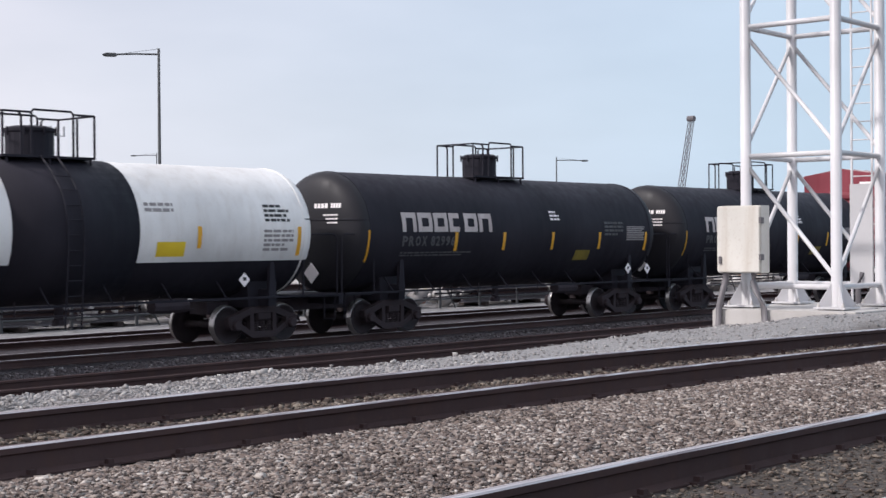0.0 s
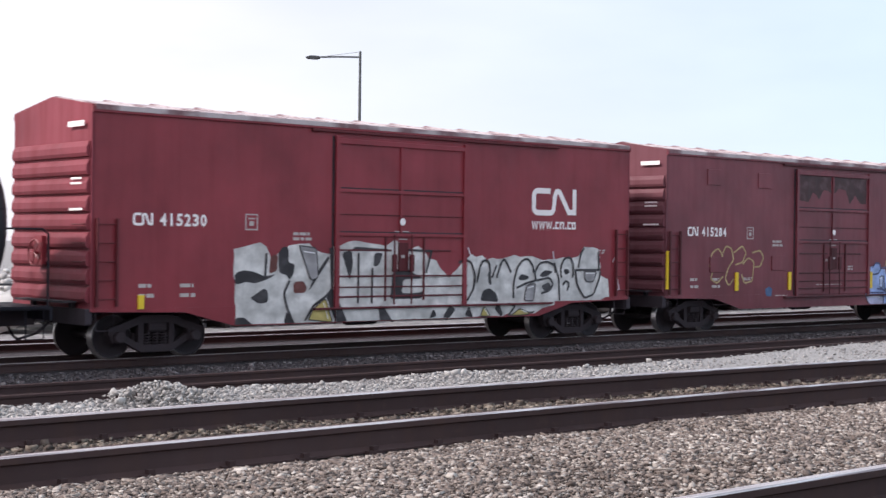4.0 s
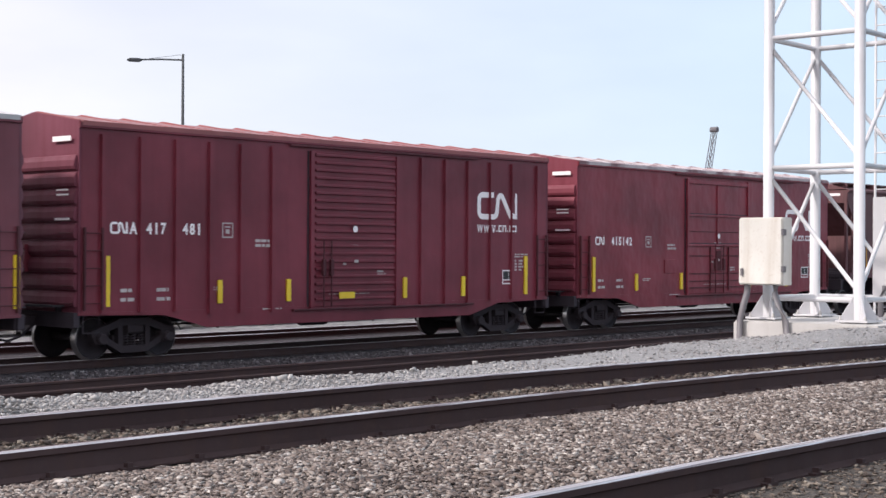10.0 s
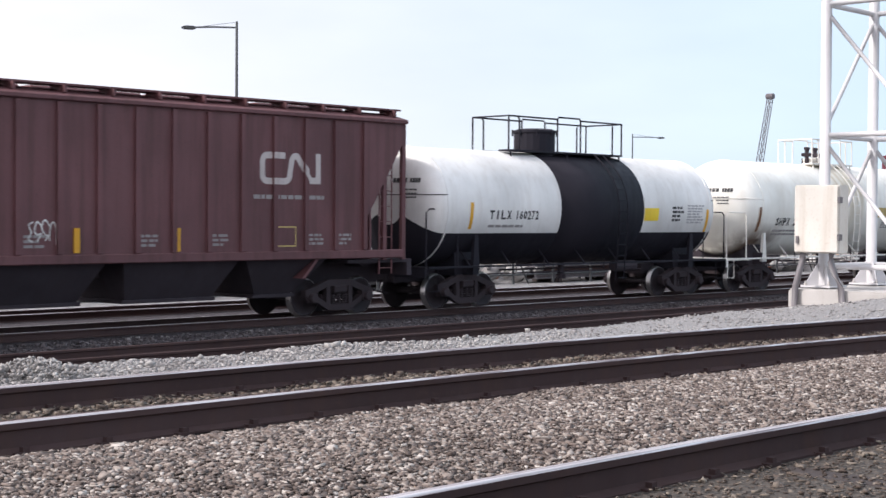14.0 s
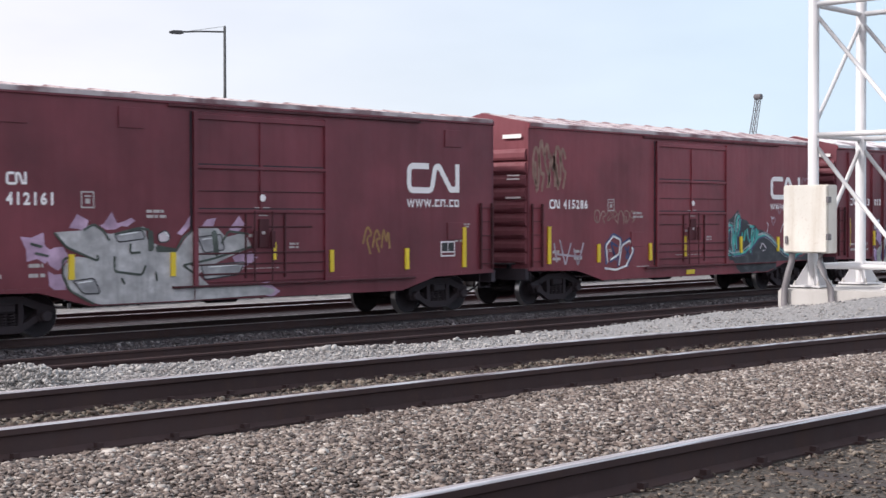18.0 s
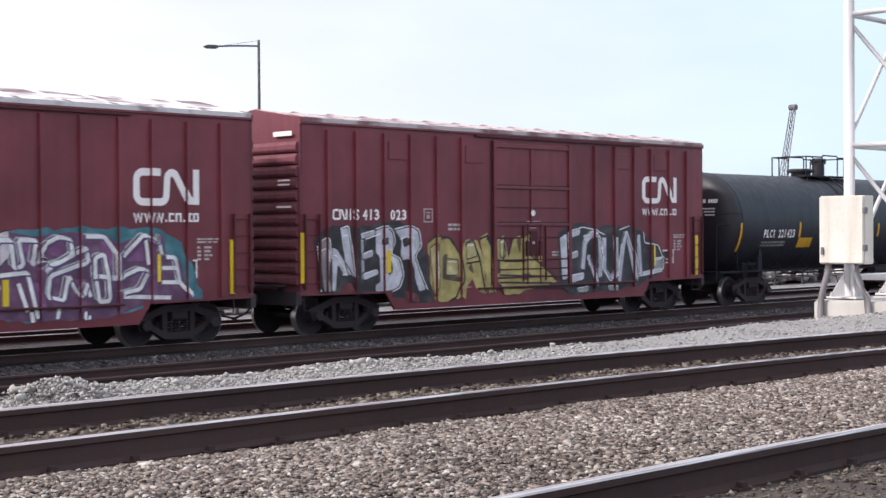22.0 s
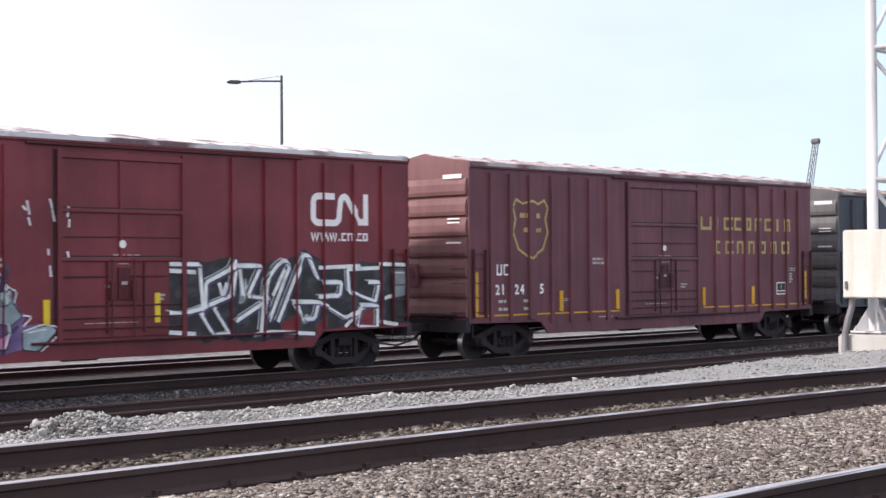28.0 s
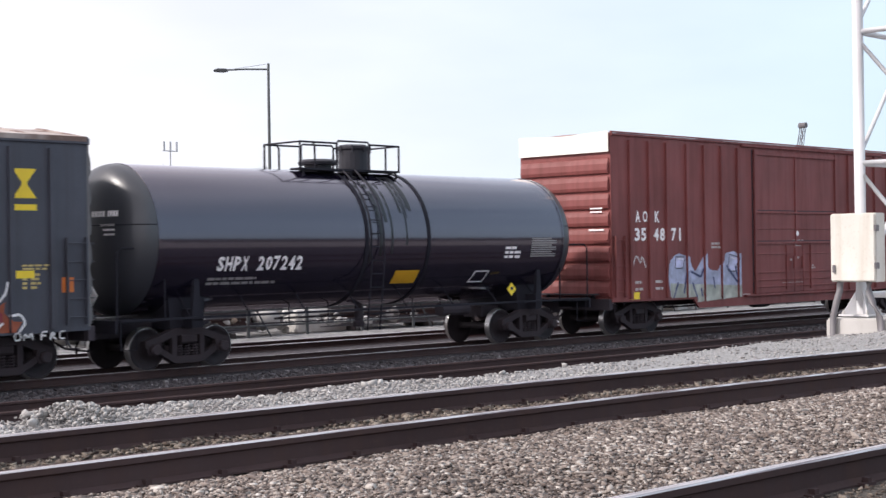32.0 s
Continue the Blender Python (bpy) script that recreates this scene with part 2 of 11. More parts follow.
M["rust_rail"] = paint("rusty_rail", (0.056, 0.034, 0.034), 0.85, 0.5, 22, grime=(0.092, 0.056, 0.046), dent=0.2, spec=0.25)
M["rail_top"] = worn_rail("polished_rail_head", 23)
M["tie"] = paint("weathered_sleeper_wood", (0.048, 0.037, 0.035), 0.95, 0.5, 24, grime=(0.04, 0.03, 0.028), dent=0.6)
M["snow_rubble"] = stone_mat("pale_rubble", [(0.0, (0.22, 0.215, 0.215)), (0.5, (0.36, 0.35, 0.345)), (1.0, (0.55, 0.54, 0.53))])
M["ballast"] = stone_mat("mixed_ballast", [(0.0, (0.055, 0.044, 0.042)), (0.3, (0.15, 0.117, 0.103)), (0.55, (0.262, 0.213, 0.188)), (0.8, (0.385, 0.335, 0.298)), (1.0, (0.64, 0.60, 0.56))], dust=(0.225, 0.183, 0.165))
M["pale_gravel"] = stone_mat("pale_grey_gravel", [(0.0, (0.20, 0.192, 0.195)), (0.5, (0.345, 0.335, 0.335)), (1.0, (0.56, 0.545, 0.53))], dust=(0.325, 0.313, 0.308))
M["dirt_gravel"] = stone_mat("brown_track_gravel", [(0.0, (0.045, 0.035, 0.03)), (0.5, (0.13, 0.10, 0.08)), (1.0, (0.32, 0.28, 0.23))], dust=(0.12, 0.088, 0.080))


# ---- mesh helpers ----
def part(name, bm, mat, parent=None, label="", smooth=False, kind=""):
    me = bpy.data.meshes.new(name)
    bm.normal_update()
    bm.to_mesh(me)
    bm.free()
    return tagged(part_of(name, me, mat, parent, label, smooth), kind=kind)


def part_of(name, me, mat, parent=None, label="", smooth=False):
    for m in (mat if isinstance(mat, (list, tuple)) else [mat]):
        if m is not None and len(me.materials) < (len(mat) if isinstance(mat, (list, tuple)) else 1):
            me.materials.append(m)
    if smooth:
        me.polygons.foreach_set("use_smooth", [True] * len(me.polygons))
    ob = new(name, me)
    if parent is not None:
        ob.parent = parent
    if label:
        ob["label"] = label
    return ob


def empty(name, x=0, y=0, z=0):
    ob = new(name)
    ob.empty_display_size = 0.3
    ob.location = (x, y, z)
    return ob


def box(bm, x0, x1, y0, y1, z0, z1, c=0.0):
    """A box; c: width of its chamfered upright and level long edges."""
    if c <= 0:
        v = [bm.verts.new((x, y, z)) for x in (x0, x1) for y in (y0, y1) for z in (z0, z1)]
        for f in ((0, 1, 3, 2), (4, 6, 7, 5), (0, 4, 5, 1), (2, 3, 7, 6), (0, 2, 6, 4), (1, 5, 7, 3)):
            bm.faces.new([v[i] for i in f])
        return
    ring = [(y0 + c, z0), (y1 - c, z0), (y1, z0 + c), (y1, z1 - c), (y1 - c, z1), (y0 + c, z1), (y0, z1 - c), (y0, z0 + c)]
    prism(bm, ring, x0, x1)


def prism(bm, ring, x0, x1):
    """A ring of (y, z) drawn out along x."""
    a = [bm.verts.new((x0, y, z)) for y, z in ring]
    b = [bm.verts.new((x1, y, z)) for y, z in ring]
    n = len(ring)
    for i in range(n):
        j = (i + 1) % n
        bm.faces.new((a[i], a[j], b[j], b[i]))
    bm.faces.new(a[::-1])
    bm.faces.new(b)


def slab(bm, ring, y0, y1):
    """A ring of (x, z) drawn out along y."""
    a = [bm.verts.new((x, y0, z)) for x, z in ring]
    b = [bm.verts.new((x, y1, z)) for x, z in ring]
    n = len(ring)
    for i in range(n):
        j = (i + 1) % n
        bm.faces.new((a[i], b[i], b[j], a[j]))
    bm.faces.new(a)
    bm.faces.new(b[::-1])


def tube(bm, pts, r, n=8, cap=True):
    pts = [Vector(p) for p in pts]
    rings = []
    for i, p in enumerate(pts):
        d = (pts[min(i + 1, len(pts) - 1)] - pts[max(i - 1, 0)]).normalized()
        u = d.cross(Vector((0, 0, 1)) if abs(d.z) < 0.9 else Vector((1, 0, 0))).normalized()
        w = d.cross(u)
        rings.append([bm.verts.new(p + (u * math.cos(2 * math.pi * k / n) + w * math.sin(2 * math.pi * k / n)) * r) for k in range(n)])
    for a, b in zip(rings, rings[1:]):
        for k in range(n):
            bm.faces.new((a[k], a[(k + 1) % n], b[(k + 1) % n], b[k]))
    if cap:
        bm.faces.new(rings[0])
        bm.faces.new(rings[-1][::-1])


def lathe(bm, profile, axis="x", n=24, a0=0.0, a1=360.0, centre=(0, 0, 0)):
    """(place along the axis, radius) turned about it; angles from straight up towards -y."""
    full = abs(a1 - a0 - 360) < 1e-6
    k = n if full else n + 1
    rings = []
    for t, r in profile:
        ring = []
        for i in range(k):
            a = radians(a0 + (a1 - a0) * i / n)
            s, c = -math.sin(a) * r, math.cos(a) * r
            p = {"x": (t, s, c), "y": (c, t, s), "z": (s, c, t)}[axis]
            ring.append(bm.verts.new((p[0] + centre[0], p[1] + centre[1], p[2] + centre[2])))
        rings.append(ring)
    for a, b in zip(rings, rings[1:]):
        for i in range(n):
            j = (i + 1) % k
            bm.faces.new((a[i], a[j], b[j], b[i]))
    return rings


def ribbon(bm, pts, w, y=0.0, closed=False):
    """A flat band of width w along points (x, z), in the plane y."""
    pts = [Vector((p[0], p[1])) for p in pts]
    n = len(pts)
    va, vb = [], []
    for i in range(n):
        if closed:
            d1, d2 = pts[i] - pts[i - 1], pts[(i + 1) % n] - pts[i]
        else:
            d1 = pts[i] - pts[i - 1] if i else pts[1] - pts[0]
            d2 = pts[i + 1] - pts[i] if i < n - 1 else d1
        d1, d2 = d1.normalized(), d2.normalized()
        t = d1 + d2
        t = t.normalized() if t.length > 1e-4 else d1
        nn = Vector((-t.y, t.x))
        k = 1 / max(0.45, nn.dot(Vector((-d1.y, d1.x))))
        va.append(bm.verts.new((pts[i].x + nn.x * w / 2 * k, y, pts[i].y + nn.y * w / 2 * k)))
        vb.append(bm.verts.new((pts[i].x - nn.x * w / 2 * k, y, pts[i].y - nn.y * w / 2 * k)))
    for i in range(n if closed else n - 1):
        j = (i + 1) % n
        bm.faces.new((va[i], va[j], vb[j], vb[i]))


def arc(cx, cz, r, a0, a1, n=5):
    return [(cx + r * math.cos(radians(a0 + (a1 - a0) * i / n)), cz + r * math.sin(radians(a0 + (a1 - a0) * i / n))) for i in range(n + 1)]


def bar(bm, x0, x1, z0, z1, y=0.0):
    v = [bm.verts.new(p) for p in ((x0, y, z0), (x1, y, z0), (x1, y, z1), (x0, y, z1))]
    bm.faces.new(v)


WORDS = "0123456789ACHIKLOPRSTX"
WORD_MESH = {}
made = []
for word in WORDS:
    cu = bpy.data.curves.new("word", "FONT")
    cu.body, cu.size, cu.offset, cu.resolution_u = word, 1.0, 0.034, 2
    made.append((word, new("word", cu)))
bpy.context.view_layer.update()
deps = bpy.context.evaluated_depsgraph_get()
for word, ob in made:
    WORD_MESH[word] = bpy.data.meshes.new_from_object(ob.evaluated_get(deps))
for word, ob in made:
    cu = ob.data
    bpy.data.objects.remove(ob)
    bpy.data.curves.remove(cu)


def word_bm(word, x0, z0, z1, x1=None, y=0.0):
    """One character set up between heights z0 and z1 from x0 (to x1)."""
    bm = bmesh.new()
    bm.from_mesh(WORD_MESH[word])
    xs, zs = [v.co.x for v in bm.verts], [v.co.y for v in bm.verts]
    k = (z1 - z0) / (max(zs) - min(zs))
    kx = (x1 - x0) / (max(xs) - min(xs)) if x1 is not None else k
    ax, az = min(xs), min(zs)
    for v in bm.verts:
        v.co = Vector((x0 + (v.co.x - ax) * kx, y, z0 + (v.co.y - az) * k))
    return bm

# ---- the lie of the land ----
YT = 27.73          # middle of the track that the train runs on
HALF = 1.5          # half a car's width


def bend(x):
    """Sideways drift of the two near tracks, which bend slightly."""
    if x < 0:
        return -0.125 + 0.05 * x
    if x < 18:
        return -0.005 * (x - 5) ** 2
    d = min(x, 60) - 18
    return -0.845 - 0.13 * d + 0.13 * d * d / 84


def crest(x):
    """Where the near bank of pale gravel breaks off towards the sunken yard."""
    e = max(0.0, min(1.0, (x - 14.5) / 6.0))
    return 11.30 + 0.10 * math.sin(x * 0.9) + 0.05 * math.sin(x * 2.7 + 1) + 0.75 * e * e * (3 - 2 * e)


def lump(x, y, s=1.0, seed=0.0):
    return noise.noise(Vector((x * s + seed, y * s, seed * 0.37)))


def height(x, y):
    base = -0.2
    if y < 40:
        c = crest(x) if -60 < x < 80 else 11.3
        top = 1.1 + 0.025 * lump(x, y, 0.8)
        rise = max(0.0, min(1.0, (y - 9.4) / 1.2))
        heap = max(0.0, min(1.0, (x - 16.5) / 4)) * max(0.0, 1 - abs(y - 10.2) / 1.9) if x < 40 else 0.0
        top += 0.19 * heap * heap * (3 - 2 * heap)
        top += 0.05 * rise * (lump(x, y, 0.6, 5) - 0.7)
        f = max(0.0, min(1.0, (y - c) / 1.9))
        f = f * f * (3 - 2 * f)
        return top * (1 - f) + base * f
    if y < 46:
        return base + 0.35 * (y - 40) / 6
    return base + 0.35


def steps(marks):
    got = []
    for a, b, d in marks:
        k = max(1, round((b - a) / d))
        got += [a + (b - a) * i / k for i in range(k)]
    return got + [marks[-1][1]]


xs = steps([(-3000, -300, 900), (-300, -40, 65), (-40, 0, 4), (0, 24, 0.3), (24, 60, 2), (60, 300, 60), (300, 3000, 900)])
ys = steps([(-3000, -200, 700), (-200, -10, 38), (-10, 2, 2), (2, 9, 0.5), (9, 15, 0.2), (15, 40, 2.5), (40, 60, 4), (60, 300, 60), (300, 3000, 900)])
verts = [(x, y, height(x, y)) for y in ys for x in xs]
nx = len(xs)
faces = [(j * nx + i, j * nx + i + 1, (j + 1) * nx + i + 1, (j + 1) * nx + i) for j in range(len(ys) - 1) for i in range(nx - 1)]
me = bpy.data.meshes.new("ground")
me.from_pydata(verts, [], faces)
gm, n, l, b = material("gravel_ground", 0.95)
co = n.new("ShaderNodeTexCoord").outputs["Object"]
sep = n.new("ShaderNodeSeparateXYZ")
l.new(co, sep.inputs[0])
fine = noise_node(n, l, co, 38, 6)
mid = noise_node(n, l, co, 3.0, 5)
vor = n.new("ShaderNodeTexVoronoi")
vor.inputs["Scale"].default_value = 26
l.new(co, vor.inputs["Vector"])
tan = ramp_node(n, l, fine, [(0.3, (0.035, 0.030, 0.027)), (0.7, (0.11, 0.092, 0.078))])
pale = ramp_node(n, l, fine, [(0.3, (0.19, 0.187, 0.187)), (0.7, (0.34, 0.333, 0.33))])
dark = ramp_node(n, l, fine, [(0.3, (0.024, 0.019, 0.024)), (0.72, (0.072, 0.061, 0.070))])
far = ramp_node(n, l, mid, [(0.3, (0.17, 0.165, 0.165)), (0.7, (0.36, 0.35, 0.35))])


def zone(lo, hi):
    r = n.new("ShaderNodeMapRange")
    r.inputs["From Min"].default_value, r.inputs["From Max"].default_value = lo, hi
    wob = n.new("ShaderNodeMath")
    wob.operation = "MULTIPLY_ADD"
    l.new(mid, wob.inputs[0])
    wob.inputs[1].default_value = (hi - lo) * 1.5
    l.new(sep.outputs["Y"], wob.inputs[2])
    l.new(wob.outputs[0], r.inputs["Value"])
    return r.outputs[0]


col = mix_node(n, l, zone(9.3, 9.8), tan, pale)
col = mix_node(n, l, zone(14.6, 15.6), col, dark)
col = mix_node(n, l, zone(36.2, 36.8), col, far)
l.new(col, b.inputs["Base Color"])
bmp = n.new("ShaderNodeBump")
bmp.inputs["Strength"].default_value, bmp.inputs["Distance"].default_value = 0.9, 0.03
l.new(vor.outputs["Distance"], bmp.inputs["Height"])
l.new(bmp.outputs["Normal"], b.inputs["Normal"])
ground = part_of("ground", me, gm)
tagged(ground, "gravel ground falling from a pale bank to a dark sunken yard", "ground", kind="structure")

# ---- loose stones ----
CHIP_V = np.array(list(itertools.product((-1, 1), repeat=3)), float) * 0.62
CHIP_F = np.array([(0, 1, 3), (0, 3, 2), (4, 6, 7), (4, 7, 5), (0, 4, 5), (0, 5, 1), (2, 3, 7), (2, 7, 6), (0, 2, 6), (0, 6, 4), (1, 5, 7), (1, 7, 3)])
ICO = bmesh.new()
bmesh.ops.create_icosphere(ICO, subdivisions=1, radius=1.0)
ICO.verts.ensure_lookup_table()
ICO_V = np.array([v.co[:] for v in ICO.verts])
ICO_F = np.array([[v.index for v in f.verts] for f in ICO.faces])
ICO.free()


def scatter(name, places, size, mat, label, seed=1, flat=0.72, spread=0.35, sharp=True):
    """Many rough stones in one mesh: each a dented, turned lump at its place."""
    g = np.random.default_rng(seed)
    shapes = []
    sv, sf = (CHIP_V * 1.25, CHIP_F) if sharp else (ICO_V, ICO_F)
    for _ in range(24):
        v = sv * (1 + g.uniform(-0.38, 0.38, (len(sv), 1))) + (g.uniform(-0.35, 0.35, (len(sv), 3)) if sharp else 0)
        v = v * g.uniform(0.65, 1.25, (1, 3)) * ([[g.uniform(0.9, 1.75), 1.0, 0.9]] if sharp else 1.0)
        shapes.append(v)
    shapes = np.array(shapes)
    k = len(places)
    p = np.array(places)
    pick = g.integers(0, 24, k)
    sc = size * np.exp(g.normal(0, spread, k))
    a, bb = g.uniform(0, 6.283, k), g.uniform(-0.6, 0.6, k)
    v = shapes[pick] * sc[:, None, None]
    ca, sa_, cb, sb = np.cos(a)[:, None], np.sin(a)[:, None], np.cos(bb)[:, None], np.sin(bb)[:, None]
    x, y, z = v[..., 0], v[..., 1], v[..., 2] * flat
    y, z = y * cb - z * sb, y * sb + z * cb
    x, y = x * ca - y * sa_, x * sa_ + y * ca
    v = np.stack([x, y, z], -1) + p[:, None, :]
    f = sf[None] + (np.arange(k) * len(sv))[:, None, None]
    v, f = v.reshape(-1, 3), f.reshape(-1, 3)
    m = bpy.data.meshes.new(name)
    m.vertices.add(len(v))
    m.vertices.foreach_set("co", v.ravel())
    m.loops.add(len(f) * 3)
    m.loops.foreach_set("vertex_index", f.ravel())
    m.polygons.add(len(f))
    m.polygons.foreach_set("loop_start", np.arange(0, len(f) * 3, 3))
    m.polygons.foreach_set("loop_total", np.full(len(f), 3))
    m.update(calc_edges=True)
    ob = part_of(name, m, mat)
    return tagged(ob, label, "gravel", kind="stuff")


def wedge(lo, hi, y0, y1, density, seed, rise=0.0, lift=0.0):
    """Random places between two lines along the near tracks, thinned out away from the stretch looked at."""
    g = np.random.default_rng(seed)
    got = []
    k = int((hi - lo) * (y1 - y0) * density)
    for x, y in zip(g.uniform(lo, hi, k), g.uniform(y0, y1, k)):
        yy = y + bend(x)
        if yy * 0.44 - 0.9 < x < yy * 2.75 + 1.0:
            got.append((x, yy, height(x, yy) + lift + g.uniform(-0.012, 0.018) + rise * math.sin(math.pi * (y - y0) / (y1 - y0))))
    return got


scatter("track_ballast", wedge(0.5, 20, 4.42, 7.12, 4300, 3, 0.05), 0.0110, M["ballast"],
        "tan and grey crushed stone between two tracks", 3, 0.54, 0.30)
scatter("track_gravel", wedge(0.5, 22, 7.42, 8.72, 700, 4, 0.0, 0.0), 0.013, M["dirt_gravel"], "brown dirty gravel between the rails", 4)
scatter("near_track_gravel", wedge(0.5, 14, 2.4, 4.15, 700, 5, 0.0, 0.0), 0.0095, M["dirt_gravel"], "brown fine gravel between the nearest rails", 5, 0.5)
scatter("edge_ballast", wedge(0.5, 22, 8.98, 9.9, 1800, 9, 0.0, 0.0), 0.008, M["pale_gravel"], "pale grey gravel beside the far rail", 9)
bank = []
g = np.random.default_rng(11)
for x, y in zip(g.uniform(2, 24, 110000), g.uniform(9.0, 14.0, 110000)):
    if y < crest(x) + 0.4 and y * 0.44 - 0.9 < x < y * 2.5:
        if x < 9.5 or g.uniform() < max(0.12, 1.0 - (x - 9.5) / 5):
            bank.append((x, y, height(x, y) + g.uniform(-0.012, 0.014)))
scatter("bank_gravel", bank, 0.0092, M["pale_gravel"], "pale grey gravel on a low bank", 12, 0.6, 0.40)
heap = [(6.45 + g.normal(0, 0.2), 10.9 + g.normal(0, 0.24), 0) for _ in range(620)]
heap = [(x, y, height(x, y) + 0.13 * math.exp(-((x - 6.45) ** 2 + (y - 10.9) ** 2) / 0.12) + g.uniform(-0.02, 0.05)) for x, y, _ in heap]
scatter("rubble_heap", heap, 0.0145, M["snow_rubble"], "small heap of pale broken stone on the bank", 13, 0.8, 0.4, False)
rocks = [(x, y, height(x, y) + 0.03) for x, y in ((9.85, 10.95), (9.7, 10.9), (10.0, 11.0), (8.3, 11.1), (12.0, 11.2), (7.6, 10.9), (11.1, 11.25), (13.2, 11.3))]
scatter("bank_rocks", rocks, 0.042, M["snow_rubble"], "pale rocks along the edge of the bank", 14, sharp=False)
yard = []
for _ in range(9000):
    x, y = g.uniform(10, 48), g.uniform(23.6, 26.3)
    yard.append((x, y, -0.19 + g.uniform(-0.01, 0.03)))
scatter("yard_stones", yard, 0.022, stone_mat("dark_yard_stone", [(0.0, (0.06, 0.052, 0.056)), (0.95, (0.17, 0.15, 0.158)), (1.0, (0.42, 0.40, 0.40))],
        dust=(0.12, 0.106, 0.112)), "dark oily yard ballast beside the track", 15)

# ---- tracks: two rails on wooden sleepers each ----
RAIL = [(-0.07, 0), (0.07, 0), (0.07, 0.012), (0.012, 0.035), (0.010, 0.125), (0.036, 0.138), (0.036, 0.172), (0.027, 0.182), (-0.006, 0.182),
        (-0.027, 0.182), (-0.036, 0.172), (-0.036, 0.138), (-0.010, 0.125), (-0.012, 0.035), (-0.07, 0.012)]


def rail_mesh(path, shiny=(7, 8, 9)):
    """path: (x, y, z of the rail's foot)."""
    m = bpy.data.meshes.new("rail")
    n, k = len(RAIL), len(path)
    vs = [(x, y + a, z + h) for x, y, z in path for a, h in RAIL]
    fs = [(i * n + j, i * n + (j + 1) % n, (i + 1) * n + (j + 1) % n, (i + 1) * n + j) for i in range(k - 1) for j in range(n)]
    m.from_pydata(vs, [], fs)
    m.materials.append(M["rust_rail"])
    m.materials.append(M["rail_top"])
    m.polygons.foreach_set("material_index", [1 if j in shiny else 0 for i in range(k - 1) for j in range(n)])
    return m


SLEEPER = bpy.data.meshes.new("sleeper")
bm = bmesh.new()
box(bm, -0.115, 0.115, -1.3, 1.3, -0.18, 0.0, 0.0)
bmesh.ops.bevel(bm, geom=bm.edges[:], offset=0.012, segments=1, affect="EDGES")
bm.to_mesh(SLEEPER)
bm.free()
SLEEPER.materials.append(M["tie"])
CLIP = bpy.data.meshes.new("rail_anchor")
bm = bmesh.new()
box(bm, -0.06, 0.06, -0.11, 0.11, 0.0, 0.022)
box(bm, -0.02, 0.02, -0.105, -0.065, 0.02, 0.05)
box(bm, -0.02, 0.02, 0.065, 0.105, 0.02, 0.05)
bm.to_mesh(CLIP)
bm.free()
CLIP.materials.append(M["rust_rail"])


def track(name, middle, foot, x0, x1, ties, label, anchors=(), near=(7, 8, 9), far=(7, 8, 9)):
    """middle(x): the track's middle line; ties: first, last, step."""
    base = tagged(empty(name), label, "railway track", "yard tracks", "structure")
    rx = steps([(-400, -40, 60), (-40, 0, 4), (0, 30, 0.6), (30, 100, 5), (100, 400, 60)])
    for side in (-0.75, 0.75):
        part_of("rail", rail_mesh([(x, middle(x) + side, foot) for x in rx], near if side < 0 else far), [], base)
    a, b, s = ties
    for i in range(int((b - a) / s)):
        x = a + i * s
        o = part_of("sleeper", SLEEPER, [], base)
        o.location = (x + 0.03 * lump(x, 3), middle(x), foot - (0.006 if foot > 0 else 0.03))
        o.rotation_euler = (0, 0, 0.02 * lump(x, 9))
        for side in anchors:
            if x0 < x < x1:
                c = part_of("rail_anchor", CLIP, [], base)
                c.location = (x, middle(x) + side, foot - 0.004)
    return base


track("track_nearest", lambda x: 3.5 + bend(x), 1.10, 1, 14, (-8, 24, 0.53), "nearest railway track with rusty rails and half-buried sleepers", (0.75,))
track("track_middle", lambda x: 8.02 + bend(x), 1.10, 1, 20, (-8, 30, 0.53), "railway track with shiny rail tops on brown gravel", (-0.75, 0.75), near=(8, 9))
track("track_sunken", lambda x: 22.25, -0.18, 0, 0, (4, 60, 0.55), "dark railway track in the sunken yard", near=(), far=())
track("track_train", lambda x: YT, -0.18, 0, 0, (4, 60, 0.55), "dark railway track under the passing train")
track("track_far", lambda x: 32.65, -0.18, 0, 0, (8, 70, 0.55), "empty railway track behind the train")

# ---- white lattice tower on a concrete footing ----
TX, TY, TA, TZ = 21.63, 10.58, 1.60, 1.28


